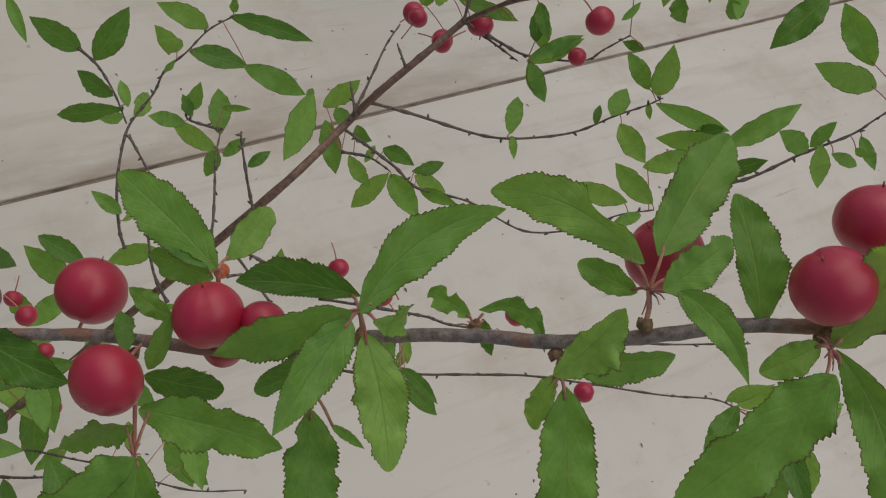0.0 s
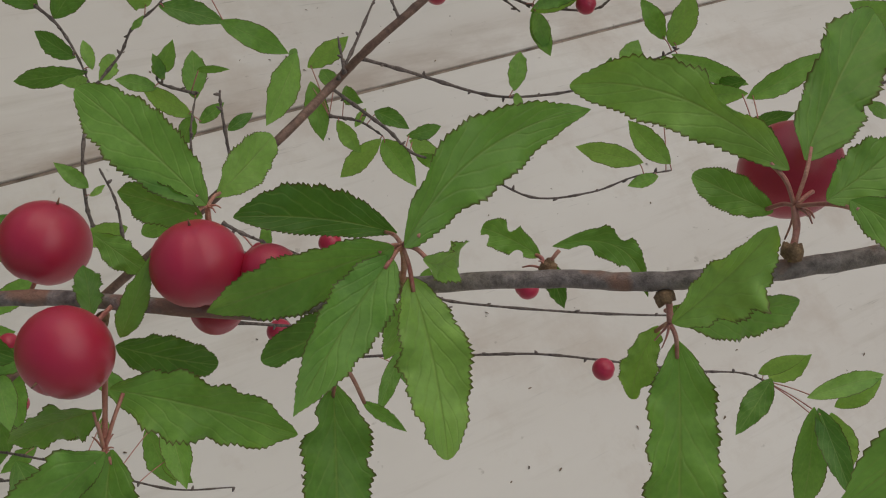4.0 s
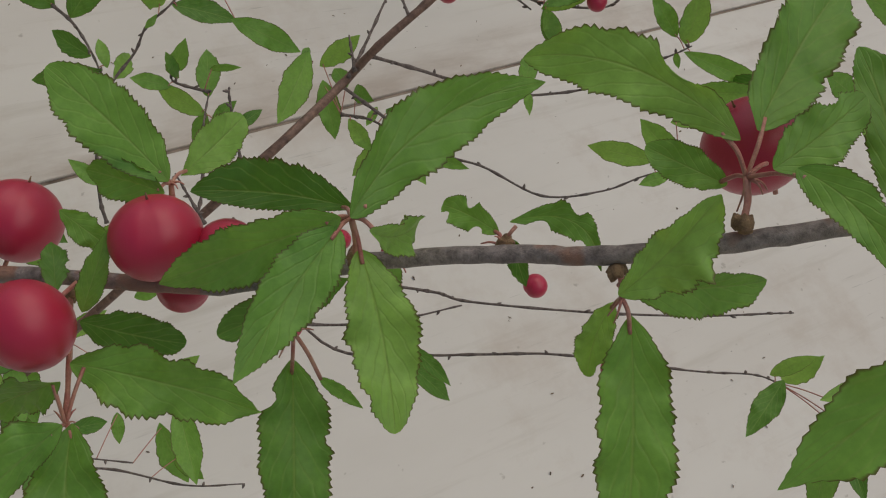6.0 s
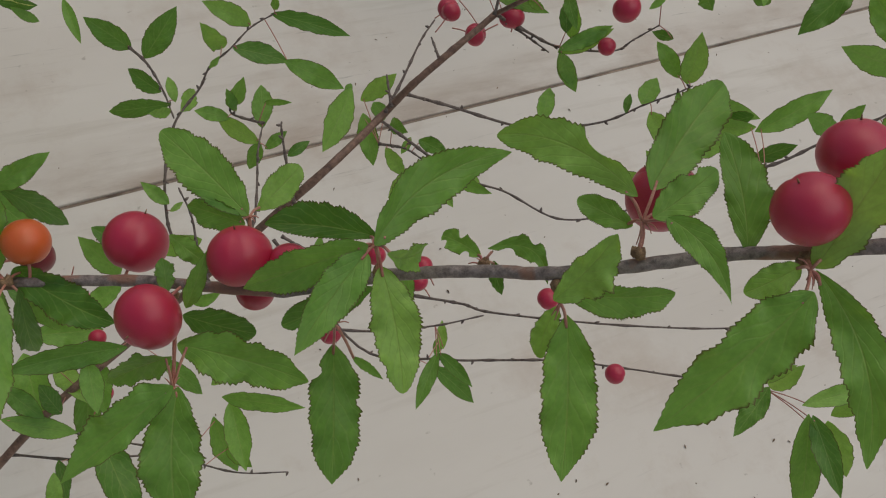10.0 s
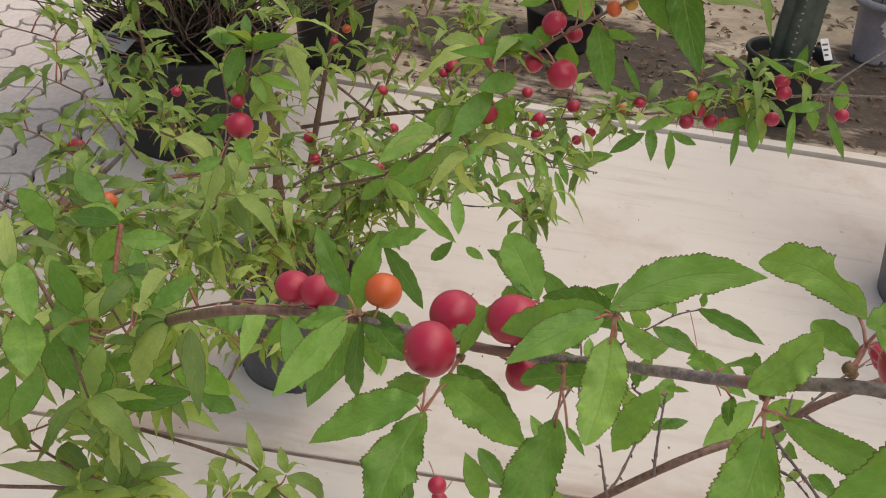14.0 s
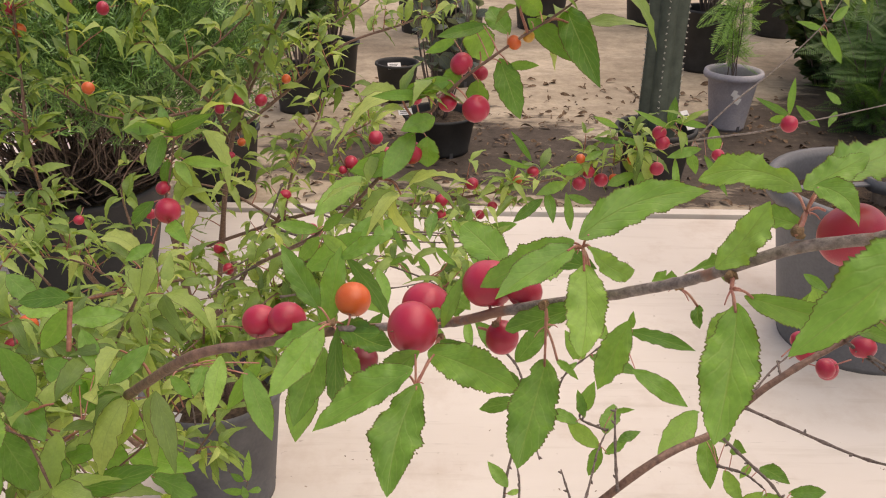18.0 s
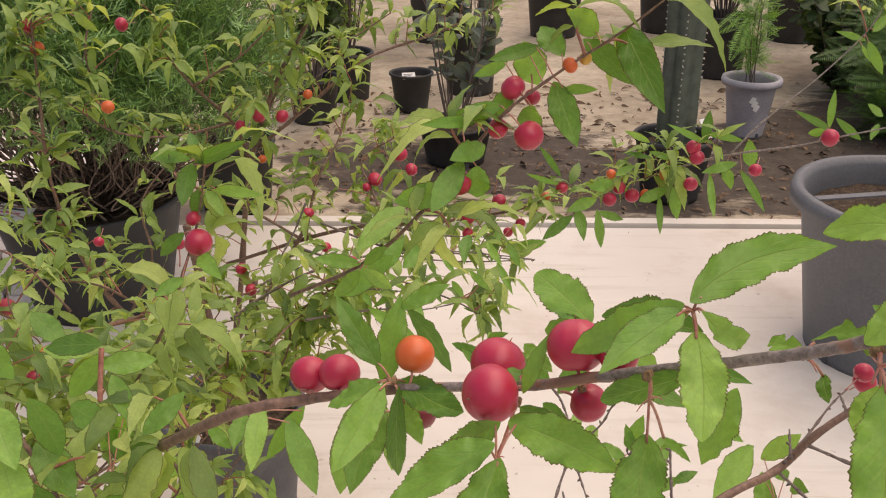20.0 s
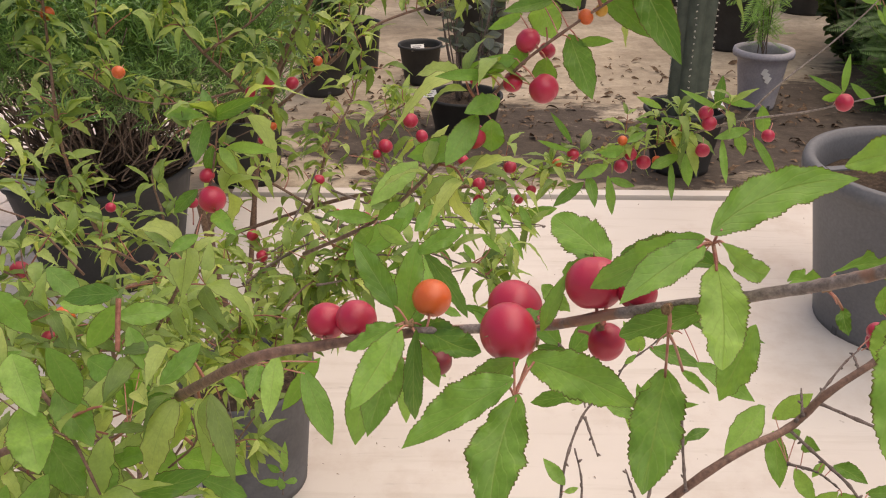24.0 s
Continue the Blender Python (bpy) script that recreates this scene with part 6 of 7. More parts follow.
leaf((0.0324, 0.7571, 0.5861), (0.0454, 0.7228, 0.5705), 0.0076, tie=True)
leaf((0.0509, 0.7594, 0.5908), (0.0646, 0.7395, 0.5683), 0.0076, tie=True)
leaf((0.0202, 0.7455, 0.5622), (0.0391, 0.7432, 0.5393), 0.0067, tie=True)
leaf((0.0085, 0.7455, 0.5622), (0.0360, 0.7656, 0.5487), 0.0048, tie=True)
leaf((-0.0127, 0.7513, 0.5741), (-0.0010, 0.7290, 0.5649), 0.0067, tie=True)
leaf((-0.0287, 0.7571, 0.5861), (-0.0143, 0.7478, 0.5670), 0.0067, tie=True)
leaf((-0.0446, 0.7482, 0.5679), (-0.0670, 0.7554, 0.5461), 0.0067, tie=True)
leaf((0.0403, 0.7401, 0.5512), (0.0186, 0.7201, 0.5650), 0.0057, tie=True)
leaf((-0.0499, 0.7552, 0.5822), (-0.0336, 0.7411, 0.5716), 0.0067, tie=True)
leaf((0.0782, 0.3885, 0.8796), (0.0890, 0.3494, 0.8544), 0.0156, tie=True)
leaf((0.0482, 0.3783, 0.8587), (0.0566, 0.3590, 0.8374), 0.0129, tie=True, widest=0.44, shoulder=0.8, point=1.05)
leaf((0.0278, 0.3825, 0.8673), (0.0142, 0.3877, 0.8599), 0.0056, tie=True, widest=0.46, shoulder=0.8, point=1.05)
leaf((0.0350, 0.3858, 0.8742), (0.0436, 0.4018, 0.8523), 0.0155, tie=True, widest=0.48, shoulder=0.8, point=1.05)
leaf((0.0410, 0.3853, 0.8732), (0.0193, 0.3668, 0.8716), 0.0068, tie=True, widest=0.50, shoulder=0.8, point=1.05)
leaf((0.0254, 0.3745, 0.8509), (0.0002, 0.3713, 0.8445), 0.0084, tie=True, widest=0.42, shoulder=0.8, point=1.05)
leaf((0.0386, 0.3743, 0.8505), (0.0378, 0.3840, 0.8340), 0.0112, tie=True, widest=0.44, shoulder=0.8, point=1.05)
leaf((0.0146, 0.3713, 0.8445), (-0.0081, 0.3475, 0.8503), 0.0056, tie=True, widest=0.46, shoulder=0.8, point=1.05)
leaf((0.0091, 0.3635, 0.8285), (-0.0038, 0.3470, 0.8129), 0.0118, tie=True, widest=0.48, shoulder=0.8, point=1.05)
leaf((0.0158, 0.3629, 0.8272), (0.0157, 0.3647, 0.8127), 0.0129, tie=True, widest=0.50, shoulder=0.8, point=1.05)
leaf((0.0038, 0.3580, 0.8171), (-0.0214, 0.3789, 0.8052), 0.0129, tie=True, widest=0.42, shoulder=0.8, point=1.05)
leaf((0.0518, 0.3772, 0.8566), (0.0639, 0.3615, 0.8609), 0.0046, tie=True, widest=0.44, shoulder=0.8, point=1.05)
leaf((0.0614, 0.3864, 0.8753), (0.0835, 0.3779, 0.8581), 0.0112, tie=True, widest=0.46, shoulder=0.8, point=1.05)
leaf((0.0518, 0.3837, 0.8699), (0.0440, 0.4054, 0.8778), 0.0112, tie=True, widest=0.48, shoulder=0.8, point=1.05)
leaf((0.0662, 0.3879, 0.8786), (0.0508, 0.3674, 0.8912), 0.0112, tie=True, widest=0.50, shoulder=0.8, point=1.05)
leaf((0.0182, 0.3669, 0.8354), (0.0038, 0.3566, 0.8325), 0.0101, tie=True, widest=0.42, shoulder=0.8, point=1.05)
leaf((0.0302, 0.3769, 0.8559), (0.0235, 0.3800, 0.8440), 0.0095, tie=True, widest=0.44, shoulder=0.8, point=1.05)
leaf((-0.0183, 0.3925, 0.7966), (-0.0373, 0.3617, 0.7883), 0.0124, tie=True)
leaf((-0.0382, 0.3811, 0.7733), (-0.0583, 0.3750, 0.7790), 0.0072, tie=True)
leaf((-0.0355, 0.3799, 0.7709), (-0.0227, 0.3830, 0.7590), 0.0072, tie=True)
leaf((-0.0382, 0.3794, 0.7697), (-0.0516, 0.3955, 0.7481), 0.0081, tie=True)
leaf((-0.0355, 0.3811, 0.7733), (-0.0240, 0.3699, 0.7869), 0.0062, tie=True)
leaf((-0.1242, 0.4353, 0.8045), (-0.0931, 0.4169, 0.8215), 0.0083, tie=True)
leaf((-0.1262, 0.4345, 0.8030), (-0.1287, 0.4177, 0.7868), 0.0135, tie=True)
leaf((-0.1227, 0.4290, 0.7916), (-0.1263, 0.4301, 0.7757), 0.0093, tie=True)
leaf((-0.1276, 0.4358, 0.8056), (-0.1555, 0.4592, 0.7988), 0.0078, tie=True)
leaf((-0.1138, 0.4290, 0.7916), (-0.0865, 0.4127, 0.7947), 0.0067, tie=True)
leaf((-0.1184, 0.4286, 0.7908), (-0.1098, 0.4229, 0.7792), 0.0103, tie=True)
leaf((-0.1247, 0.4374, 0.8089), (-0.1321, 0.4574, 0.8133), 0.0062, tie=True)
leaf((-0.1213, 0.4141, 0.7611), (-0.1045, 0.3875, 0.7613), 0.0093, tie=True)
leaf((-0.1305, 0.4091, 0.7508), (-0.1423, 0.3982, 0.7467), 0.0088, tie=True)
leaf((-0.1305, 0.4192, 0.7715), (-0.1445, 0.4214, 0.7578), 0.0078, tie=True)
leaf((-0.1689, 0.2902, 0.7572), (-0.2098, 0.2645, 0.7438), 0.0106, widest=0.43, shoulder=0.8, point=0.98)
leaf((-0.1607, 0.2738, 0.7669), (-0.1466, 0.2550, 0.7543), 0.0141, widest=0.43, shoulder=0.8, point=0.98)
leaf((-0.1529, 0.2844, 0.7627), (-0.1472, 0.2878, 0.7347), 0.0122, widest=0.50, shoulder=0.8, point=1.05)
leaf((-0.1571, 0.2649, 0.7495), (-0.1465, 0.2472, 0.7351), 0.0168, widest=0.47, shoulder=0.8, point=0.96)
leaf((-0.1575, 0.2928, 0.7374), (-0.1388, 0.2746, 0.7254), 0.0153, widest=0.43, shoulder=0.8, point=0.94)
leaf((-0.1666, 0.2915, 0.7168), (-0.1572, 0.2942, 0.6829), 0.0172, widest=0.50, shoulder=0.8, point=1.06)
leaf((-0.1866, 0.2825, 0.7064), (-0.2152, 0.2724, 0.6715), 0.0116, widest=0.44, shoulder=0.8, point=0.96)
leaf((-0.1495, 0.2975, 0.7015), (-0.1465, 0.2933, 0.6820), 0.0129, widest=0.49, shoulder=0.8, point=1.07)
leaf((-0.1568, 0.2690, 0.7148), (-0.1750, 0.2659, 0.6843), 0.0110, widest=0.43, shoulder=0.8, point=1.02)
leaf((-0.1904, 0.2943, 0.6870), (-0.2006, 0.2855, 0.6589), 0.0111, widest=0.47, shoulder=0.8, point=0.94)
leaf((-0.1919, 0.3745, 0.7499), (-0.1757, 0.3687, 0.7368), 0.0122, widest=0.43, shoulder=0.8, point=1.09)
leaf((-0.2074, 0.3495, 0.7510), (-0.1973, 0.3559, 0.7258), 0.0133, widest=0.47, shoulder=0.8, point=0.96)
leaf((-0.1252, 0.2893, 0.7844), (-0.1500, 0.2982, 0.7772), 0.0096, widest=0.48, shoulder=0.8, point=1.08)
leaf((-0.1326, 0.3036, 0.7706), (-0.1480, 0.3051, 0.7502), 0.0101, widest=0.47, shoulder=0.8, point=0.98)
leaf((-0.1310, 0.3020, 0.7673), (-0.1120, 0.3089, 0.7661), 0.0101, widest=0.46, shoulder=0.8, point=0.93)
leaf((-0.1366, 0.2834, 0.6929), (-0.0985, 0.2864, 0.7031), 0.0121, widest=0.50, shoulder=0.8, point=0.91)
leaf((-0.2380, 0.2908, 0.6951), (-0.2208, 0.2676, 0.6876), 0.0096, widest=0.48, shoulder=0.8, point=0.96)
leaf((-0.1148, 0.2916, 0.7433), (-0.1004, 0.3021, 0.7553), 0.0091, widest=0.47, shoulder=0.8, point=0.97)
leaf((-0.1230, 0.2968, 0.7342), (-0.1174, 0.3077, 0.7117), 0.0108, widest=0.44, shoulder=0.8, point=0.98)
leaf((-0.1342, 0.3165, 0.7526), (-0.1218, 0.2991, 0.7421), 0.0091, widest=0.48, shoulder=0.8, point=0.96)
leaf((-0.2355, 0.3142, 0.6950), (-0.2444, 0.3038, 0.6922), 0.0083, widest=0.49, shoulder=0.8, point=0.96)
leaf((-0.2259, 0.3187, 0.6793), (-0.2431, 0.3079, 0.6592), 0.0097, widest=0.51, shoulder=0.8, point=0.92)
leaf((-0.1537, 0.3110, 0.6853), (-0.1249, 0.3027, 0.7011), 0.0092, widest=0.44, shoulder=0.8, point=1.05)
stalk((-0.1279, 0.2970, 0.7782), (-0.1279, 0.2874, 0.7607), 0.0011, "shoot", SHOOT)
stalk((-0.1622, 0.2732, 0.7452), (-0.1598, 0.2696, 0.7378), 0.0009, "shoot", SHOOT)
stalk((-0.1336, 0.2768, 0.7009), (-0.1314, 0.2724, 0.6923), 0.0012, "shoot", SHOOT)
stalk((-0.1759, 0.2868, 0.7531), (-0.1755, 0.2836, 0.7472), 0.0006, "shoot", SHOOT)
limb("branch", "", [(-0.2617, 0.3010, 0.7000), (-0.2369, 0.3025, 0.6953), (-0.2127, 0.3041, 0.6908), (-0.1940, 0.3096, 0.6951), (-0.1761, 0.3159, 0.7012)], 0.0019, 0.0016, BROWN_BARK)
leaf((-0.1549, 0.3474, 0.7041), (-0.1470, 0.3598, 0.6750), 0.0167, tie=True)
leaf((-0.1470, 0.3357, 0.6803), (-0.1235, 0.3151, 0.6745), 0.0215, tie=True)
leaf((-0.1337, 0.3392, 0.6874), (-0.1125, 0.3404, 0.6898), 0.0119, tie=True)
leaf((-0.1284, 0.3323, 0.6731), (-0.0910, 0.3100, 0.6822), 0.0167, tie=True)
leaf((-0.1178, 0.3276, 0.6636), (-0.1021, 0.3426, 0.6397), 0.0143, tie=True)
leaf((-0.1708, 0.3520, 0.7137), (-0.1465, 0.3341, 0.7135), 0.0143, tie=True)
leaf((-0.1841, 0.3637, 0.7375), (-0.1629, 0.3625, 0.7351), 0.0110, tie=True)
leaf((-0.1470, 0.3497, 0.7089), (-0.1636, 0.3558, 0.6849), 0.0134, tie=True)
leaf((-0.0714, 0.3022, 0.7485), (-0.0698, 0.2714, 0.7400), 0.0094, tie=True)
leaf((-0.0600, 0.2997, 0.7433), (-0.0476, 0.2804, 0.7220), 0.0111, tie=True)
leaf((-0.0327, 0.3027, 0.7495), (-0.0404, 0.2932, 0.7116), 0.0143, tie=True)
leaf((-0.0214, 0.3017, 0.7474), (-0.0204, 0.3102, 0.7099), 0.0070, tie=True)
leaf((-0.0782, 0.3007, 0.7454), (-0.0780, 0.2817, 0.7428), 0.0082, tie=True)
leaf((-0.0919, 0.2987, 0.7413), (-0.0828, 0.2948, 0.7331), 0.0082, tie=True)
leaf((-0.0543, 0.3017, 0.7474), (-0.0722, 0.3058, 0.7192), 0.0082, tie=True)
leaf((-0.0146, 0.3037, 0.7515), (-0.0030, 0.2788, 0.7552), 0.0090, tie=True)
leaf((-0.1770, 0.7332, 0.3239), (-0.1711, 0.7273, 0.3679), 0.0097, tie=True)
leaf((-0.1818, 0.7327, 0.3228), (-0.1933, 0.7300, 0.3355), 0.0076, tie=True)
leaf((-0.1787, 0.7276, 0.3120), (-0.2052, 0.7350, 0.3084), 0.0086, tie=True)
leaf((-0.1757, 0.7281, 0.3131), (-0.1671, 0.7480, 0.2993), 0.0076, tie=True)
leaf((-0.1780, 0.7250, 0.3065), (-0.1784, 0.7180, 0.3291), 0.0086, tie=True)
leaf((-0.2229, 0.7483, 0.3548), (-0.2602, 0.7521, 0.3620), 0.0076, tie=True)
leaf((-0.2312, 0.7432, 0.3439), (-0.2549, 0.7536, 0.3279), 0.0076, tie=True)
leaf((-0.2144, 0.7462, 0.3506), (-0.1969, 0.7292, 0.3713), 0.0076, tie=True)
leaf((-0.2264, 0.7463, 0.3505), (-0.2207, 0.7337, 0.3427), 0.0054, tie=True)
leaf((-0.2302, 0.7535, 0.3656), (-0.2190, 0.7604, 0.3619), 0.0043, tie=True)
cherry("red", (-0.2169, 1.0248, 0.6560), 0.0085)
cherry("red", (-0.2388, 1.0196, 0.6453), 0.0066)
cherry("red", (-0.1897, 1.0243, 0.6548), 0.0080)
cherry("red", (-0.4190, 0.9285, 0.7551), 0.0073)
cherry("red", (-0.4248, 0.9283, 0.7774), 0.0075)
cherry("red", (-0.3613, 1.0209, 0.7620), 0.0082)
cherry("red", (-0.1233, 0.4191, 0.7668), 0.0072)
cherry("red", (-0.1267, 0.4272, 0.7766), 0.0041)
cherry("red", (-0.1459, 0.4578, 0.7481), 0.0035)
cherry("red", (-0.3456, 0.8229, 0.5841), 0.0054)
cherry("red", (-0.2136, 0.8560, 0.5379), 0.0066)
cherry("red", (-0.1510, 0.9281, 0.5718), 0.0069)
cherry("red", (-0.0486, 0.9572, 0.6314), 0.0085)
cherry("red", (-0.0360, 0.9495, 0.6155), 0.0076)
cherry("red", (-0.0764, 0.9448, 0.6059), 0.0082)
cherry("red", (-0.0859, 0.9409, 0.5979), 0.0051)
cherry("red", (-0.0255, 0.8724, 0.5488), 0.0042)
cherry("red", (-0.1242, 0.8660, 0.5584), 0.0060)
cherry("red", (-0.0426, 0.3904, 0.7696), 0.0030)
cherry("red", (0.0272, 0.9077, 0.5755), 0.0074)
cherry("red", (0.0266, 0.9001, 0.5599), 0.0062)
cherry("red", (0.0613, 0.9158, 0.5922), 0.0074)
cherry("red", (0.0698, 0.8914, 0.5650), 0.0055)
cherry("red", (0.0833, 0.8957, 0.5738), 0.0055)
cherry("red", (0.0099, 0.9191, 0.5988), 0.0062)
cherry("red", (0.1281, 0.9127, 0.6085), 0.0067)
cherry("red", (0.1899, 0.9127, 0.6085), 0.0074)
cherry("red", (0.1795, 0.9070, 0.5969), 0.0077)
cherry("red", (0.2040, 0.9089, 0.6008), 0.0080)
cherry("red", (0.2513, 0.8647, 0.6699), 0.0077)
cherry("red", (0.2547, 0.8603, 0.6607), 0.0077)
cherry("red", (0.2534, 0.8674, 0.6297), 0.0076)
cherry("red", (0.3028, 0.8263, 0.6595), 0.0066)
cherry("red", (0.3581, 0.8016, 0.7002), 0.0085)
cherry("red", (0.0374, 0.3688, 0.8393), 0.0065)
cherry("red", (0.0307, 0.3776, 0.8574), 0.0054)
cherry("red", (0.0246, 0.3749, 0.8405), 0.0046)
cherry("red", (0.0397, 0.3857, 0.8512), 0.0037)
cherry("red", (0.0096, 0.4096, 0.8317), 0.0029)
cherry("red", (0.0080, 0.3648, 0.8197), 0.0056)
cherry("red", (0.0407, 0.3879, 0.8328), 0.0025)
cherry("red", (-0.3400, 0.6183, 0.6209), 0.0077)
cherry("red", (-0.3226, 0.5905, 0.6094), 0.0073)
cherry("red", (-0.2713, 0.5095, 0.6260), 0.0057)
cherry("red", (-0.2820, 0.5070, 0.6209), 0.0038)
cherry("red", (-0.2034, 0.8462, 0.5179), 0.0066)
cherry("red", (-0.1602, 0.8331, 0.4909), 0.0048)
cherry("red", (-0.2291, 1.0139, 0.5879), 0.0051)
cherry("orange", (-0.3264, 0.8530, 0.7143), 0.0066)
cherry("orange", (-0.4190, 0.9285, 0.7551), 0.0076)
cherry("orange", (0.1120, 0.9177, 0.5961), 0.0056)
cherry("orange", (0.1795, 0.9096, 0.6251), 0.0055)
cherry("orange", (0.2159, 0.9003, 0.6060), 0.0055)
cherry("orange", (0.2364, 0.9004, 0.6290), 0.0078)
cherry("orange", (0.0535, 0.3719, 0.8685), 0.0033)
cherry("orange", (-0.2698, 0.5334, 0.6293), 0.0074)
cherry("orange", (-0.1598, 1.0356, 0.6781), 0.0060)
cherry("orange", (-0.2169, 1.0213, 0.6030), 0.0054)
cherry("yellow", (0.0598, 0.3731, 0.8710), 0.0028)
cherry("yellow", (-0.2023, 1.0399, 0.7553), 0.0045)
FOLIAGE.finish("foliage", YOUNG_LEAF, shrub, "dense light green serrated leaves")

# ---- trunk of the shrub, from the soil up ----
for k in range(3):
    a = k * 2.2
    top = Vector((-0.30 + 0.05 * math.cos(a), 1.06 + 0.05 * math.sin(a), 0.42 + 0.05 * (k % 3)))
    pts = [(-0.31 + 0.022 * math.cos(a), 1.10 + 0.022 * math.sin(a), 0.155), (-0.31 + 0.03 * math.cos(a + 0.4), 1.09 + 0.03 * math.sin(a + 0.4), 0.27), tuple(top)]
    limb("stem", "brown woody stem", pts, 0.006, 0.004, RED_BARK)

# ---- bushy conifers ----
def sprig_shapes():
    """Flat scale-leaf sprigs: a thin axis with short forked side shoots."""
    out = []
    for k in range(4):
        rng = random.Random(40 + k)
        v, f, uv = [], [], []

        def blade(a, b, w):
            d = (b - a).normalized()
            n = d.cross(Vector((0, 0, 1))) * w
            i = len(v)
            v.extend([tuple(a - n), tuple(a + n), tuple(b + n * 0.35), tuple(b - n * 0.35)])
            uv.extend([(0.3, 0), (0.7, 0), (0.7, 1), (0.3, 1)])
            f.append((i, i + 1, i + 2, i + 3))
        blade(Vector((0, 0, 0)), Vector((0, 0.06, 0)), 0.0014)
        for i in range(9):
            y = 0.008 + i * 0.0058
            s = 1 if i % 2 else -1
            tip = Vector((s * rng.uniform(0.008, 0.018), y + rng.uniform(0.008, 0.017), rng.uniform(-0.006, 0.008)))
            blade(Vector((0, y, 0)), tip, 0.0019)
            blade(Vector((0, y, 0)).lerp(tip, 0.5), tip + Vector((s * 0.002, 0.008, 0.003)), 0.0016)
        out.append((np.array(v), f, np.array(uv)))
    return out


SPRIGS = sprig_shapes()


def conifer(x, y, z, spread, rise, lift, sprigs, label, seed, bare=0.2, size=1.0):
    """A rounded conifer: many thin brown stems that fan out of the pot, tipped and wrapped with scale-leaf sprigs."""
    ob = empty("conifer", (x, y, z), label, "conifer")
    rng = random.Random(seed)
    heap, stems = Heap(), []
    for _ in range(190):
        a, e = rng.uniform(0, 6.283), rng.uniform(0.05, 1.0) ** 0.6
        out = Vector((math.cos(a) * spread * e, math.sin(a) * spread * e, lift + rise * (1.15 - 0.55 * e * e) * rng.uniform(0.75, 1.05)))
        root = Vector((math.cos(a) * 0.04 * e, math.sin(a) * 0.04 * e, 0))
        mid = root.lerp(out, 0.45) + Vector((rng.gauss(0, 0.04), rng.gauss(0, 0.04), -0.05 * e + rng.uniform(-0.02, 0.02)))
        low = root.lerp(out, 0.22) + Vector((rng.gauss(0, 0.035), rng.gauss(0, 0.035), -0.03 * e))
        path = spline([root, low, mid, root.lerp(out, 0.75) + Vector((rng.gauss(0, 0.02), rng.gauss(0, 0.02), rng.gauss(0, 0.01))), out], 4)
        n = len(path)
        main_stem = (tube_data([p + Vector((x, y, z)) for p in path], [0.0025 * (1 - 0.7 * i / n) for i in range(n)], 5))
        fork = path[n // 3]
        end = path[-3] + Vector((rng.gauss(0, 0.11), rng.gauss(0, 0.11), rng.gauss(0, 0.05)))
        stems.append(join_data([main_stem, tube_data([q + Vector((x, y, z)) for q in spline([fork, fork.lerp(end, 0.5) + Vector((rng.gauss(0, 0.02), rng.gauss(0, 0.02), -0.01)), end], 4)], [0.0021 - 0.00017 * i for i in range(9)], 4)]))
        for _ in range(int(sprigs * (1.7 if e > 0.72 and out.x < 0 else 1.0))):
            t = rng.uniform(0.35, 1.0) ** 0.7 * (n - 1)
            i = min(int(t), n - 2)
            p = path[i].lerp(path[i + 1], t - i) + Vector((rng.gauss(0, 0.03), rng.gauss(0, 0.03), rng.gauss(0, 0.03)))
            if p.z < bare - 0.95 * max(0.0, math.hypot(p.x, p.y) - 0.22 - 0.2 * max(0.0, -p.y)) + 0.2 * max(0.0, -p.y) * (bare > 0) + rng.gauss(0, 0.03):
                continue
            d = (path[-1] - path[0]).normalized() * 0.8 + Vector((rng.gauss(0, 0.75), rng.gauss(0, 0.75), rng.gauss(0.15, 0.5)))
            small_leaf(p + Vector((x, y, z)), d, Vector((rng.gauss(0, 0.6), rng.gauss(0, 0.6), 1)), size * rng.uniform(0.4, 0.85), rng, heap, SPRIGS)
    for v, f in stems:
        place("stem", mesh_of("stem", v, f, CONIFER_BARK), ob)
    heap.finish("foliage", CONIFER, ob, "feathery green scale leaves")
    return ob


conifer(-0.765, 1.82, 0.212, 0.47, 0.40, 0.11, 74, "rounded bushy conifer in a black pot", 3, 0.245, 1.2)
conifer(-1.035, 1.02, 0.08, 0.155, 0.27, 0.02, 50, "small dense conifer beside the paving", 8, 0.0, 1.35)
pot(-1.035, 1.02, 0.075, 0.065, 0.11, BLACK_POT, "black pot holding a small conifer", lip=0.006, z=0.0)

# ---- pale scuffs on the small grey pot ----
for k in range(3):
    a = -1.75 + 0.10 * k
    r = 0.0828 - 0.002 * k
    place("scuff", bevelled_box("scuff", -0.008, 0.008, -0.0004, 0.0004, -0.012, 0.012, WHITE_TAG, 0.0002), bpy.data.objects["grey_pot"], Matrix.Translation((1.075 + r * math.cos(a), 3.10 + r * math.sin(a), 0.125 - 0.014 * k)) @ Matrix.Rotation(a + math.pi / 2, 4, "Z") @ Matrix.Rotation(0.5, 4, "Y"), "pale scuffed print")

# ---- columnar cactus ----
cactus = empty("cactus", (0.668, 2.50, 0.13), "tall grey-green ribbed cactus column with white spines", "cactus")
verts, faces = [], []
SEG, RIBS, HIGH, FRONT = 60, 5, 1.1, math.radians(257)
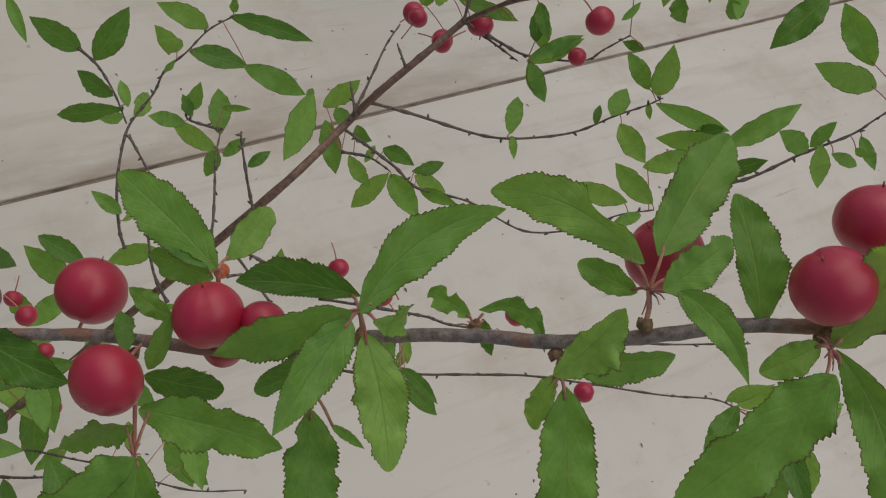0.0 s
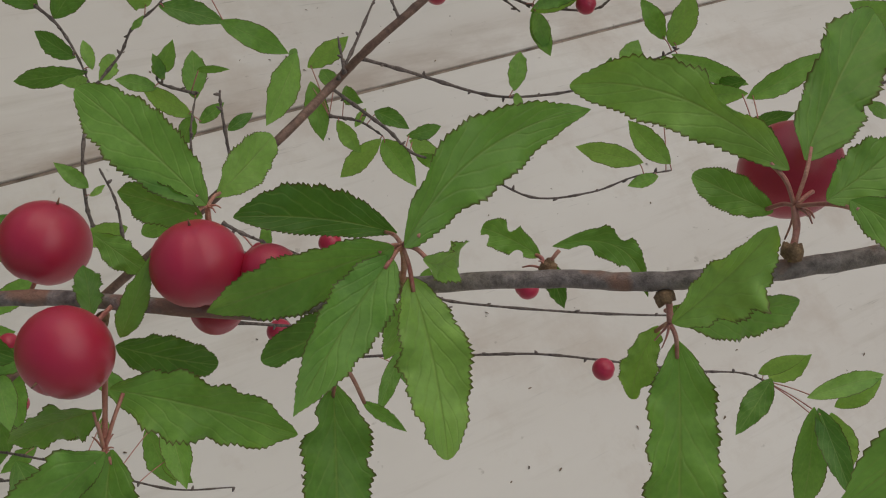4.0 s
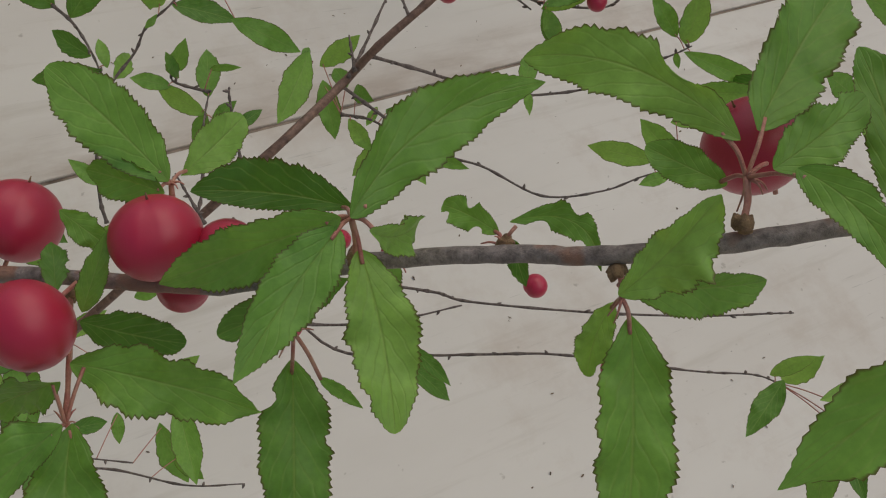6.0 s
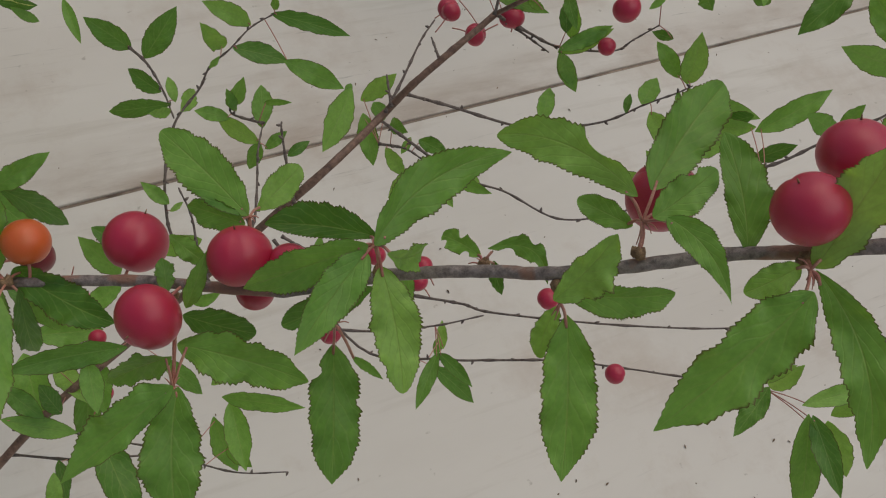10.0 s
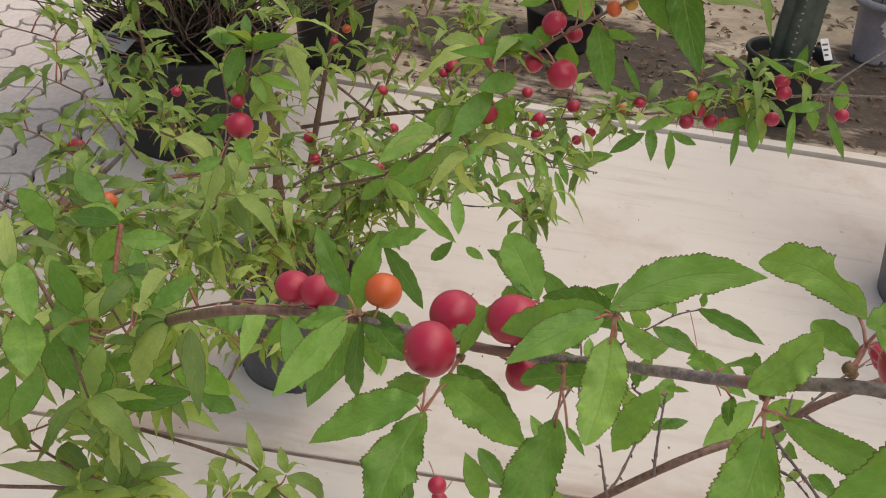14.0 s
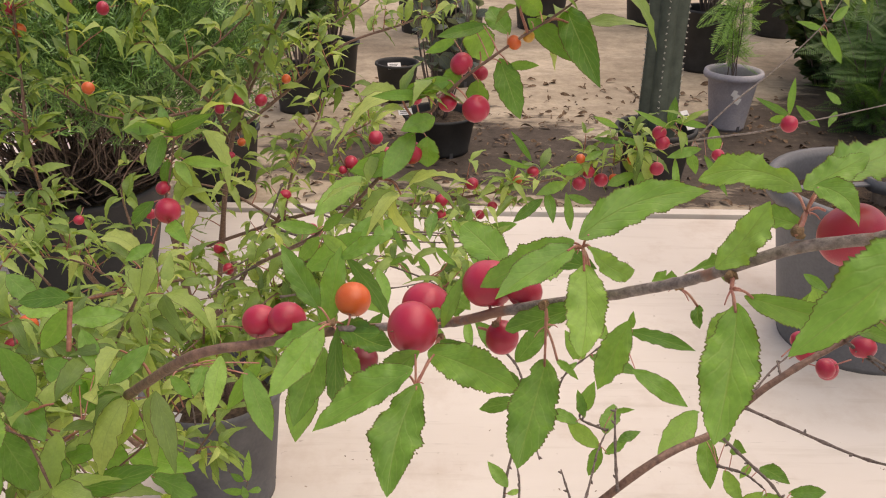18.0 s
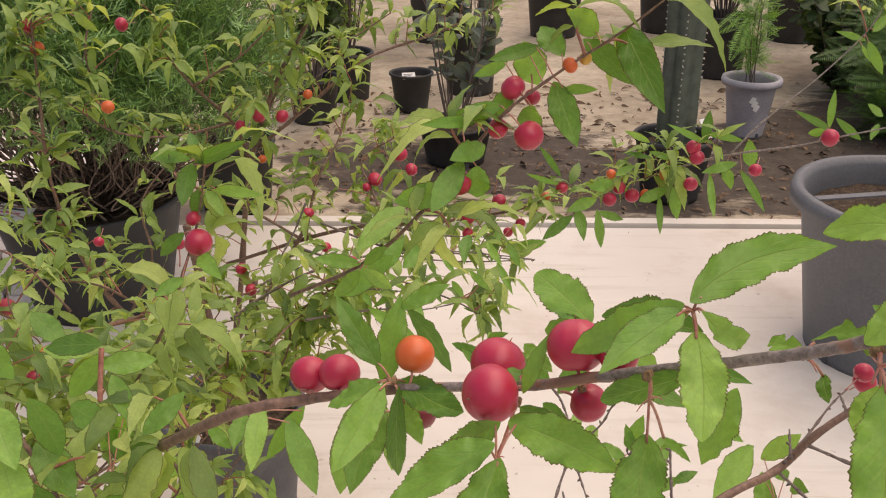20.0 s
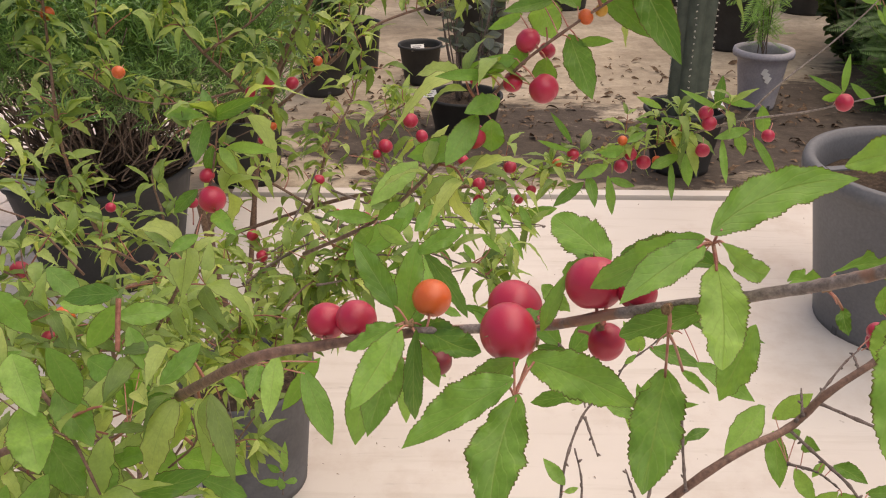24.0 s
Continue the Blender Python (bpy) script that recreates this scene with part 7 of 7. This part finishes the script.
for i in range(23):
    z = 0.13 + HIGH * i / 22
    taper = 0.056 * (1.0 + 0.03 * math.sin(i * 0.9)) * (1 if i < 20 else (1, 0.8, 0.35)[i - 20])
    for k in range(SEG):
        a = 2 * math.pi * k / SEG
        r = taper * (0.70 + 0.30 * abs(math.cos((a - FRONT) * RIBS / 2)) ** 0.9)
        verts.append(Vector((0.668 - 0.008 * (z - 0.13) + r * math.cos(a), 2.50 + r * math.sin(a), z)))
for i in range(22):
    for k in range(SEG):
        a, b = i * SEG + k, i * SEG + (k + 1) % SEG
        faces.append((a, b, b + SEG, a + SEG))
faces.append(tuple(range(22 * SEG, 23 * SEG)))
place("column", mesh_of("column", verts, faces, CACTUS), cactus)
crng = random.Random(2)
for k in range(RIBS):
    a = FRONT + 2 * math.pi * k / RIBS
    for i in range(36):
        z = 0.15 + i * 0.0175
        c = Vector((0.668 - 0.008 * (z - 0.13) + 0.0553 * math.cos(a), 2.50 + 0.0553 * math.sin(a), z))
        parts = []
        for _ in range(4):
            d = Vector((math.cos(a) + crng.uniform(-0.8, 0.8), math.sin(a) + crng.uniform(-0.8, 0.8), crng.uniform(-0.7, 0.7))).normalized() * 0.006
            parts.append(tube_data([c - d * 0.2, c + d * 0.5, c + d], [0.0021, 0.0013, 0.0003], 4))
        place("spine_tuft", mesh_of("spine_tuft", *join_data(parts), SPINE), cactus)

# ---- feathery-leaved plants, grey shrub, dark shrubs behind ----
def pinnate_shapes():
    v, f, uv = [], [], []
    for i in range(26):
        y = 0.012 + i * 0.0072
        ln = 0.030 * math.sin(math.pi * (0.12 + 0.84 * i / 26))
        for s in (-1, 1):
            k = len(v)
            a = Vector((0, y, 0))
            b = Vector((s * ln, y + ln * 0.45, -0.15 * ln))
            v.extend([tuple(a), tuple(a.lerp(b, 0.5) + Vector((0, 0.0026, 0))), tuple(b), tuple(a.lerp(b, 0.5) - Vector((0, 0.0026, 0)))])
            uv.extend([(0.5, 0), (1, 0.5), (0.5, 1), (0, 0.5)])
            f.append((k, k + 1, k + 2, k + 3))
    return [(np.array(v), f, np.array(uv))]


PINNATE = pinnate_shapes()
ROUND = []
for k in range(3):
    v, f, uv = blade_data((0, 0, 0), (0, 0.042, 0), 0.030 + 0.003 * k, (0, 0, 1), 0.05, 0.1, 7, 0.0, 0.1, 0.0, random.Random(k + 60))
    ROUND.append((np.array([tuple(p) for p in v]), f, np.array(uv)))


def shrub_of(name, x, y, z, high, spread, stems, leaves, shapes, mat, label, category, size=1.0, seed=1, bare=0.35, thick=0.0045):
    """An upright potted plant: a few stems from the soil and leaves of one shape along their upper part."""
    ob = empty(name, (x, y, z), label, category)
    rng = random.Random(seed)
    heap, parts = Heap(), []
    for k in range(stems):
        a = rng.uniform(0, 6.283)
        e = rng.uniform(0.2, 1.0) * spread
        top = Vector((x + e * math.cos(a), y + e * math.sin(a), z + high * rng.uniform(0.7, 1.05)))
        root = Vector((x + 0.02 * math.cos(a), y + 0.02 * math.sin(a), z))
        path = spline([root, root.lerp(top, 0.5) + Vector((rng.gauss(0, 0.02), rng.gauss(0, 0.02), 0.02)), top], 5)
        n = len(path)
        parts.append(tube_data(path, [thick * (1 - 0.7 * i / n) for i in range(n)], 6))
        for _ in range(leaves):
            t = rng.uniform(bare, 1.0) * (n - 1)
            i = min(int(t), n - 2)
            p = path[i].lerp(path[i + 1], t - i)
            d = Vector((rng.gauss(0, 1), rng.gauss(0, 1), rng.gauss(0.2, 0.6)))
            small_leaf(p, d, Vector((rng.gauss(0, 0.4), rng.gauss(-0.3, 0.4), 1)), size * rng.uniform(0.7, 1.25), rng, heap, shapes)
    place("stem", mesh_of("stem", *join_data(parts), TWIG_BARK), ob)
    heap.finish("foliage", mat, ob)
    return ob


silk = shrub_of("silk_tree", 1.075, 3.10, 0.15, 0.40, 0.10, 6, 34, PINNATE, LEAF, "young tree with feathery fronds in a grey pot", "plant", 0.42, 4, 0.16, 0.0022)
for base, tip in (((1.014, 3.022, 0.413), (0.928, 2.912, 0.285)), ((1.050, 3.078, 0.412), (0.986, 2.978, 0.303)), ((1.008, 3.054, 0.434), (0.884, 2.971, 0.359))):
    frond = Heap()
    reach = Vector(tip) - Vector(base)
    small_leaf(base, reach, Vector((0.2, -0.8, 0.5)), reach.length / 0.20, random.Random(2), frond, PINNATE)
    place("frond", mesh_of("frond", np.vstack(frond.v), frond.f, LEAF, True, np.vstack(frond.uv)), silk, None, "drooping bright green feathery frond")
shrub_of("silk_tree", 1.80, 3.28, 0.0, 0.55, 0.36, 18, 12, PINNATE, FROND_LEAF, "feathery dark green plant beside the grey pot", "plant", 1.2, 9, 0.1)
shrub_of("grey_shrub", 0.030, 2.82, 0.075, 0.50, 0.20, 17, 9, ROUND, GREY_LEAF, "grey-leaved shrub with bare stems in a low pot", "shrub", 1.15, 5, 0.28, 0.0030)
shrub_of("dark_shrub", -0.49, 3.28, 0.10, 0.5, 0.22, 16, 20, ROUND, DARK_LEAF, "dark leafy shrub in a big black pot", "shrub", 1.2, 6, 0.3)
shrub_of("dark_shrub", 0.105, 3.70, 0.20, 0.35, 0.22, 12, 22, ROUND, GREY_LEAF, "dull green shrub in a tall pot", "shrub", 1.0, 7, 0.3)
shrub_of("dark_shrub", 1.22, 3.98, 0.20, 0.8, 0.35, 16, 26, ROUND, DARK_LEAF, "dark shrub in the back row", "shrub", 1.3, 12, 0.15)
shrub_of("silk_tree", 1.60, 3.06, -0.02, 0.40, 0.22, 14, 14, PINNATE, FROND_LEAF, "feathery dark green plant beside the grey pot", "plant", 1.1, 19, 0.05)
shrub_of("dark_shrub", 1.66, 3.72, -0.02, 0.5, 0.36, 34, 40, ROUND, DARK_LEAF, "broad dark green bush behind the grey pot", "shrub", 1.3, 18, 0.05)
shrub_of("dark_shrub", 1.95, 3.95, -0.02, 0.55, 0.42, 34, 40, ROUND, DARK_LEAF, "broad dark green bush at the back", "shrub", 1.5, 13, 0.1)
shrub_of("dark_shrub", 2.3, 3.35, -0.02, 0.55, 0.45, 34, 40, ROUND, DARK_LEAF, "broad dark green bush at the back", "shrub", 1.5, 14, 0.1)
shrub_of("back_shrub", -0.40, 3.60, 0.12, 0.65, 0.32, 20, 22, SMALL, YOUNG_LEAF, "young leafy shrub in a black pot on concrete", "shrub", 1.3, 25, 0.2)
shrub_of("back_shrub", -0.60, 2.42, 0.13, 0.55, 0.22, 12, 16, SMALL, LEAF, "young leafy shrub in a black pot", "shrub", 1.0, 15, 0.4)
for k in range(7):
    x = -1.9 + 0.62 * k
    pot(x, 4.75 + 0.12 * (k % 3), 0.15, 0.12, 0.3, BLACK_POT, "black pot in the far row", lip=0.008, z=-0.022)
    shrub_of("dark_shrub", x, 4.75 + 0.12 * (k % 3), 0.2, 0.6, 0.3, 14, 22, ROUND, DARK_LEAF, "dark green shrub in the far row", "shrub", 1.5, 30 + k, 0.1)

# ---- tree stem and brace in the large grey pot ----
tree = empty("young_tree", (0.90, 1.60, 0.25), "thin straight tree trunk in the large pot", "tree")
v, f = tube_data(spline([(0.90, 1.60, 0.25), (0.905, 1.60, 0.6), (0.90, 1.61, 1.1), (0.905, 1.62, 1.7)], 5), [0.024] * 16, 14, random.Random(1), 0.08)
place("trunk", mesh_of("trunk", v, f, WOOD), tree)
crown = Heap()
trng = random.Random(77)
for _ in range(700):
    p = Vector((0.905 + trng.gauss(0, 0.2), 1.62 + trng.gauss(0, 0.2), 1.75 + trng.gauss(0, 0.13)))
    small_leaf(p, Vector((trng.gauss(0, 1), trng.gauss(0, 1), trng.gauss(-0.3, 0.5))), Vector((trng.gauss(0, 0.4), trng.gauss(0, 0.4), 1)), 1.5, trng, crown)
crown.finish("crown", LEAF, tree)
brace = empty("pot_brace", (0.905, 1.585, 0.33), "dark plastic ring brace across the pot's mouth", "brace")
v, f = lathe([(0.034, 0.326), (0.042, 0.326), (0.042, 0.350), (0.034, 0.350), (0.034, 0.326)], 24)
place("ring", mesh_of("ring", v, f, LIGHT_BLACK), brace, Matrix.Translation((0.90, 1.60, 0)))
for k in range(3):
    a = 2 * math.pi * k / 3 + 3.25
    end = Vector((0.905 + 0.21 * math.cos(a), 1.590 + 0.205 * math.sin(a), 0.337))
    start = Vector((0.90 + 0.036 * math.cos(a), 1.60 + 0.036 * math.sin(a), 0.337))
    run = end - start
    bar = bevelled_box("spoke", 0, run.length, -0.009, 0.009, -0.002, 0.002, LIGHT_BLACK, 0.0008)
    place("spoke", bar, brace, Matrix.Translation(start) @ Matrix.Rotation(math.atan2(run.y, run.x), 4, "Z") @ Matrix.Rotation(-math.asin(run.z / run.length), 4, "Y"))

# ---- plant tags ----
def tag(x, y, z, turn, tilt, w, h, label, pink=True):
    ob = empty("plant_tag", (x, y, z), label, "tag", "white plant tags")
    m = Matrix.Translation((x, y, z)) @ Matrix.Rotation(turn, 4, "Z") @ Matrix.Rotation(tilt, 4, "X")
    place("card", bevelled_box("card", -w / 2, w / 2, 0, h, -0.0006, 0.0006, WHITE_TAG, 0.0003), ob, m)
    for k in range(3):
        y0 = h * (0.2 + 0.24 * k)
        place("print_bar", bevelled_box("print_bar", -w * 0.38, w * (0.1 + 0.1 * k), y0, y0 + h * 0.09, 0.0008, 0.0012, PINK_TAG if pink and k == 1 else INK, 0.0001), ob, m)
    return ob


tag(-0.872, 1.645, 0.256, -0.30, 0.45, 0.085, 0.045, "white printed tag clipped on the pot's rim")
tag(-0.36, 1.03, 0.175, -0.3, 0.6, 0.03, 0.02, "white and pink tag stuck in the soil")
tag(-0.075, 2.77, 0.112, 0.2, 0.5, 0.045, 0.03, "small white tag on a low pot's rim", False)
tag(0.76, 2.46, 0.17, 0.6, 0.9, 0.03, 0.06, "white tag beside the cactus", False)
tag(-0.135, 3.345, 0.118, 0.2, 0.7, 0.05, 0.03, "white tag on a low black pot", False)

# ---- litter on the ground ----
LITTER = Heap()
lrng = random.Random(21)
for _ in range(760):
    p = Vector((lrng.uniform(-0.9, 2.6), 2.78 + lrng.gauss(0, 0.46), -0.018))
    if p.y < 2.31:
        continue
    d = Vector((lrng.gauss(0, 1), lrng.gauss(0, 1), 0.05))
    small_leaf(p, d, Vector((lrng.gauss(0, 0.3), lrng.gauss(0, 0.3), 1)), lrng.uniform(0.5, 1.3), lrng, LITTER)
for _ in range(420):
    p = Vector((lrng.uniform(-0.7, 1.3), lrng.uniform(2.33, 3.75), -0.0185))
    d = Vector((lrng.gauss(0, 1), lrng.gauss(0, 1), lrng.uniform(0, 0.35)))
    small_leaf(p, d, Vector((lrng.gauss(0, 0.6), lrng.gauss(0, 0.6), 1)), lrng.uniform(0.6, 1.6), lrng, LITTER)
tagged(LITTER.finish("leaf_litter", DRY, None), "scattered dry brown leaves on concrete", "litter", "", "stuff")
CRUMBS = Heap()
for k in range(300):
    p = Vector((lrng.uniform(-0.7, 2.2), lrng.uniform(0.2, 2.2), 0.0012)) if k % 2 else Vector((lrng.uniform(-0.3, 1.1), lrng.uniform(0.1, 1.2), 0.0012))
    small_leaf(p, Vector((lrng.gauss(0, 1), lrng.gauss(0, 1), 0.02)), Vector((0.1, 0, 1)), lrng.uniform(0.04, 0.22), lrng, CRUMBS)
tagged(CRUMBS.finish("leaf_crumbs", DRY, None), "tiny dry leaf crumbs on the sheet floor", "litter", "", "stuff")

# ---- wavy interlocking pavers left of the sheet floor ----
def paver_mesh():
    """A concrete block with stepped, interlocking sides and a softened top edge."""
    L, W, z = 0.2, 0.1, 0.022
    n = 18
    def wave(t):
        return 0.011 * math.sin(t * 4 * math.pi)
    ring = [(-L / 2 + L * i / n, -W / 2 + wave(i / n)) for i in range(n)]
    ring += [(L / 2 + 0.008 * math.sin(math.pi * 2 * i / 4), -W / 2 + W * i / 4) for i in range(4)]
    ring += [(L / 2 - L * i / n, W / 2 + wave(1 - i / n)) for i in range(n)]
    ring += [(-L / 2 + 0.008 * math.sin(math.pi * 2 * (1 - i / 4)), W / 2 - W * i / 4) for i in range(4)]
    verts, faces, m = [], [], len(ring)
    for shrink, h in ((0.92, 0.0), (0.915, z - 0.003), (0.895, z)):
        for px, py in ring:
            verts.append(Vector((px * (1 - (1 - shrink) * 0.5), py * shrink, h)))
    for i in range(2):
        for k in range(m):
            faces.append((i * m + k, i * m + (k + 1) % m, (i + 1) * m + (k + 1) % m, (i + 1) * m + k))
    faces.append(tuple(range(2 * m, 3 * m)))
    return mesh_of("paver", verts, faces, PAVER, False)


paving = new("paving_bed", mesh_of("paving_bed", *box_data(-2.41, -0.908, 0.80, 3.03, -0.0215, -0.016), JOINT, False))
tagged(paving, "wavy interlocking grey-pink concrete pavers", "paving", "", "structure")
PAVER_MESH = paver_mesh()
prng = random.Random(4)
for col in range(15):
    for row in range(11):
        x = -0.957 - 0.1 * col
        y = 0.92 + 0.2 * row - (0.1 if col % 2 else 0.0)
        if (Vector((x, y)) - Vector((-1.0, 1.02))).length < 0.03:
            continue
        m = Matrix.Translation((x, y, -0.022 + prng.uniform(-0.0015, 0.0015))) @ Matrix.Rotation(math.pi / 2 + prng.uniform(-0.006, 0.006), 4, "Z")
        place("paver", PAVER_MESH, paving, m)
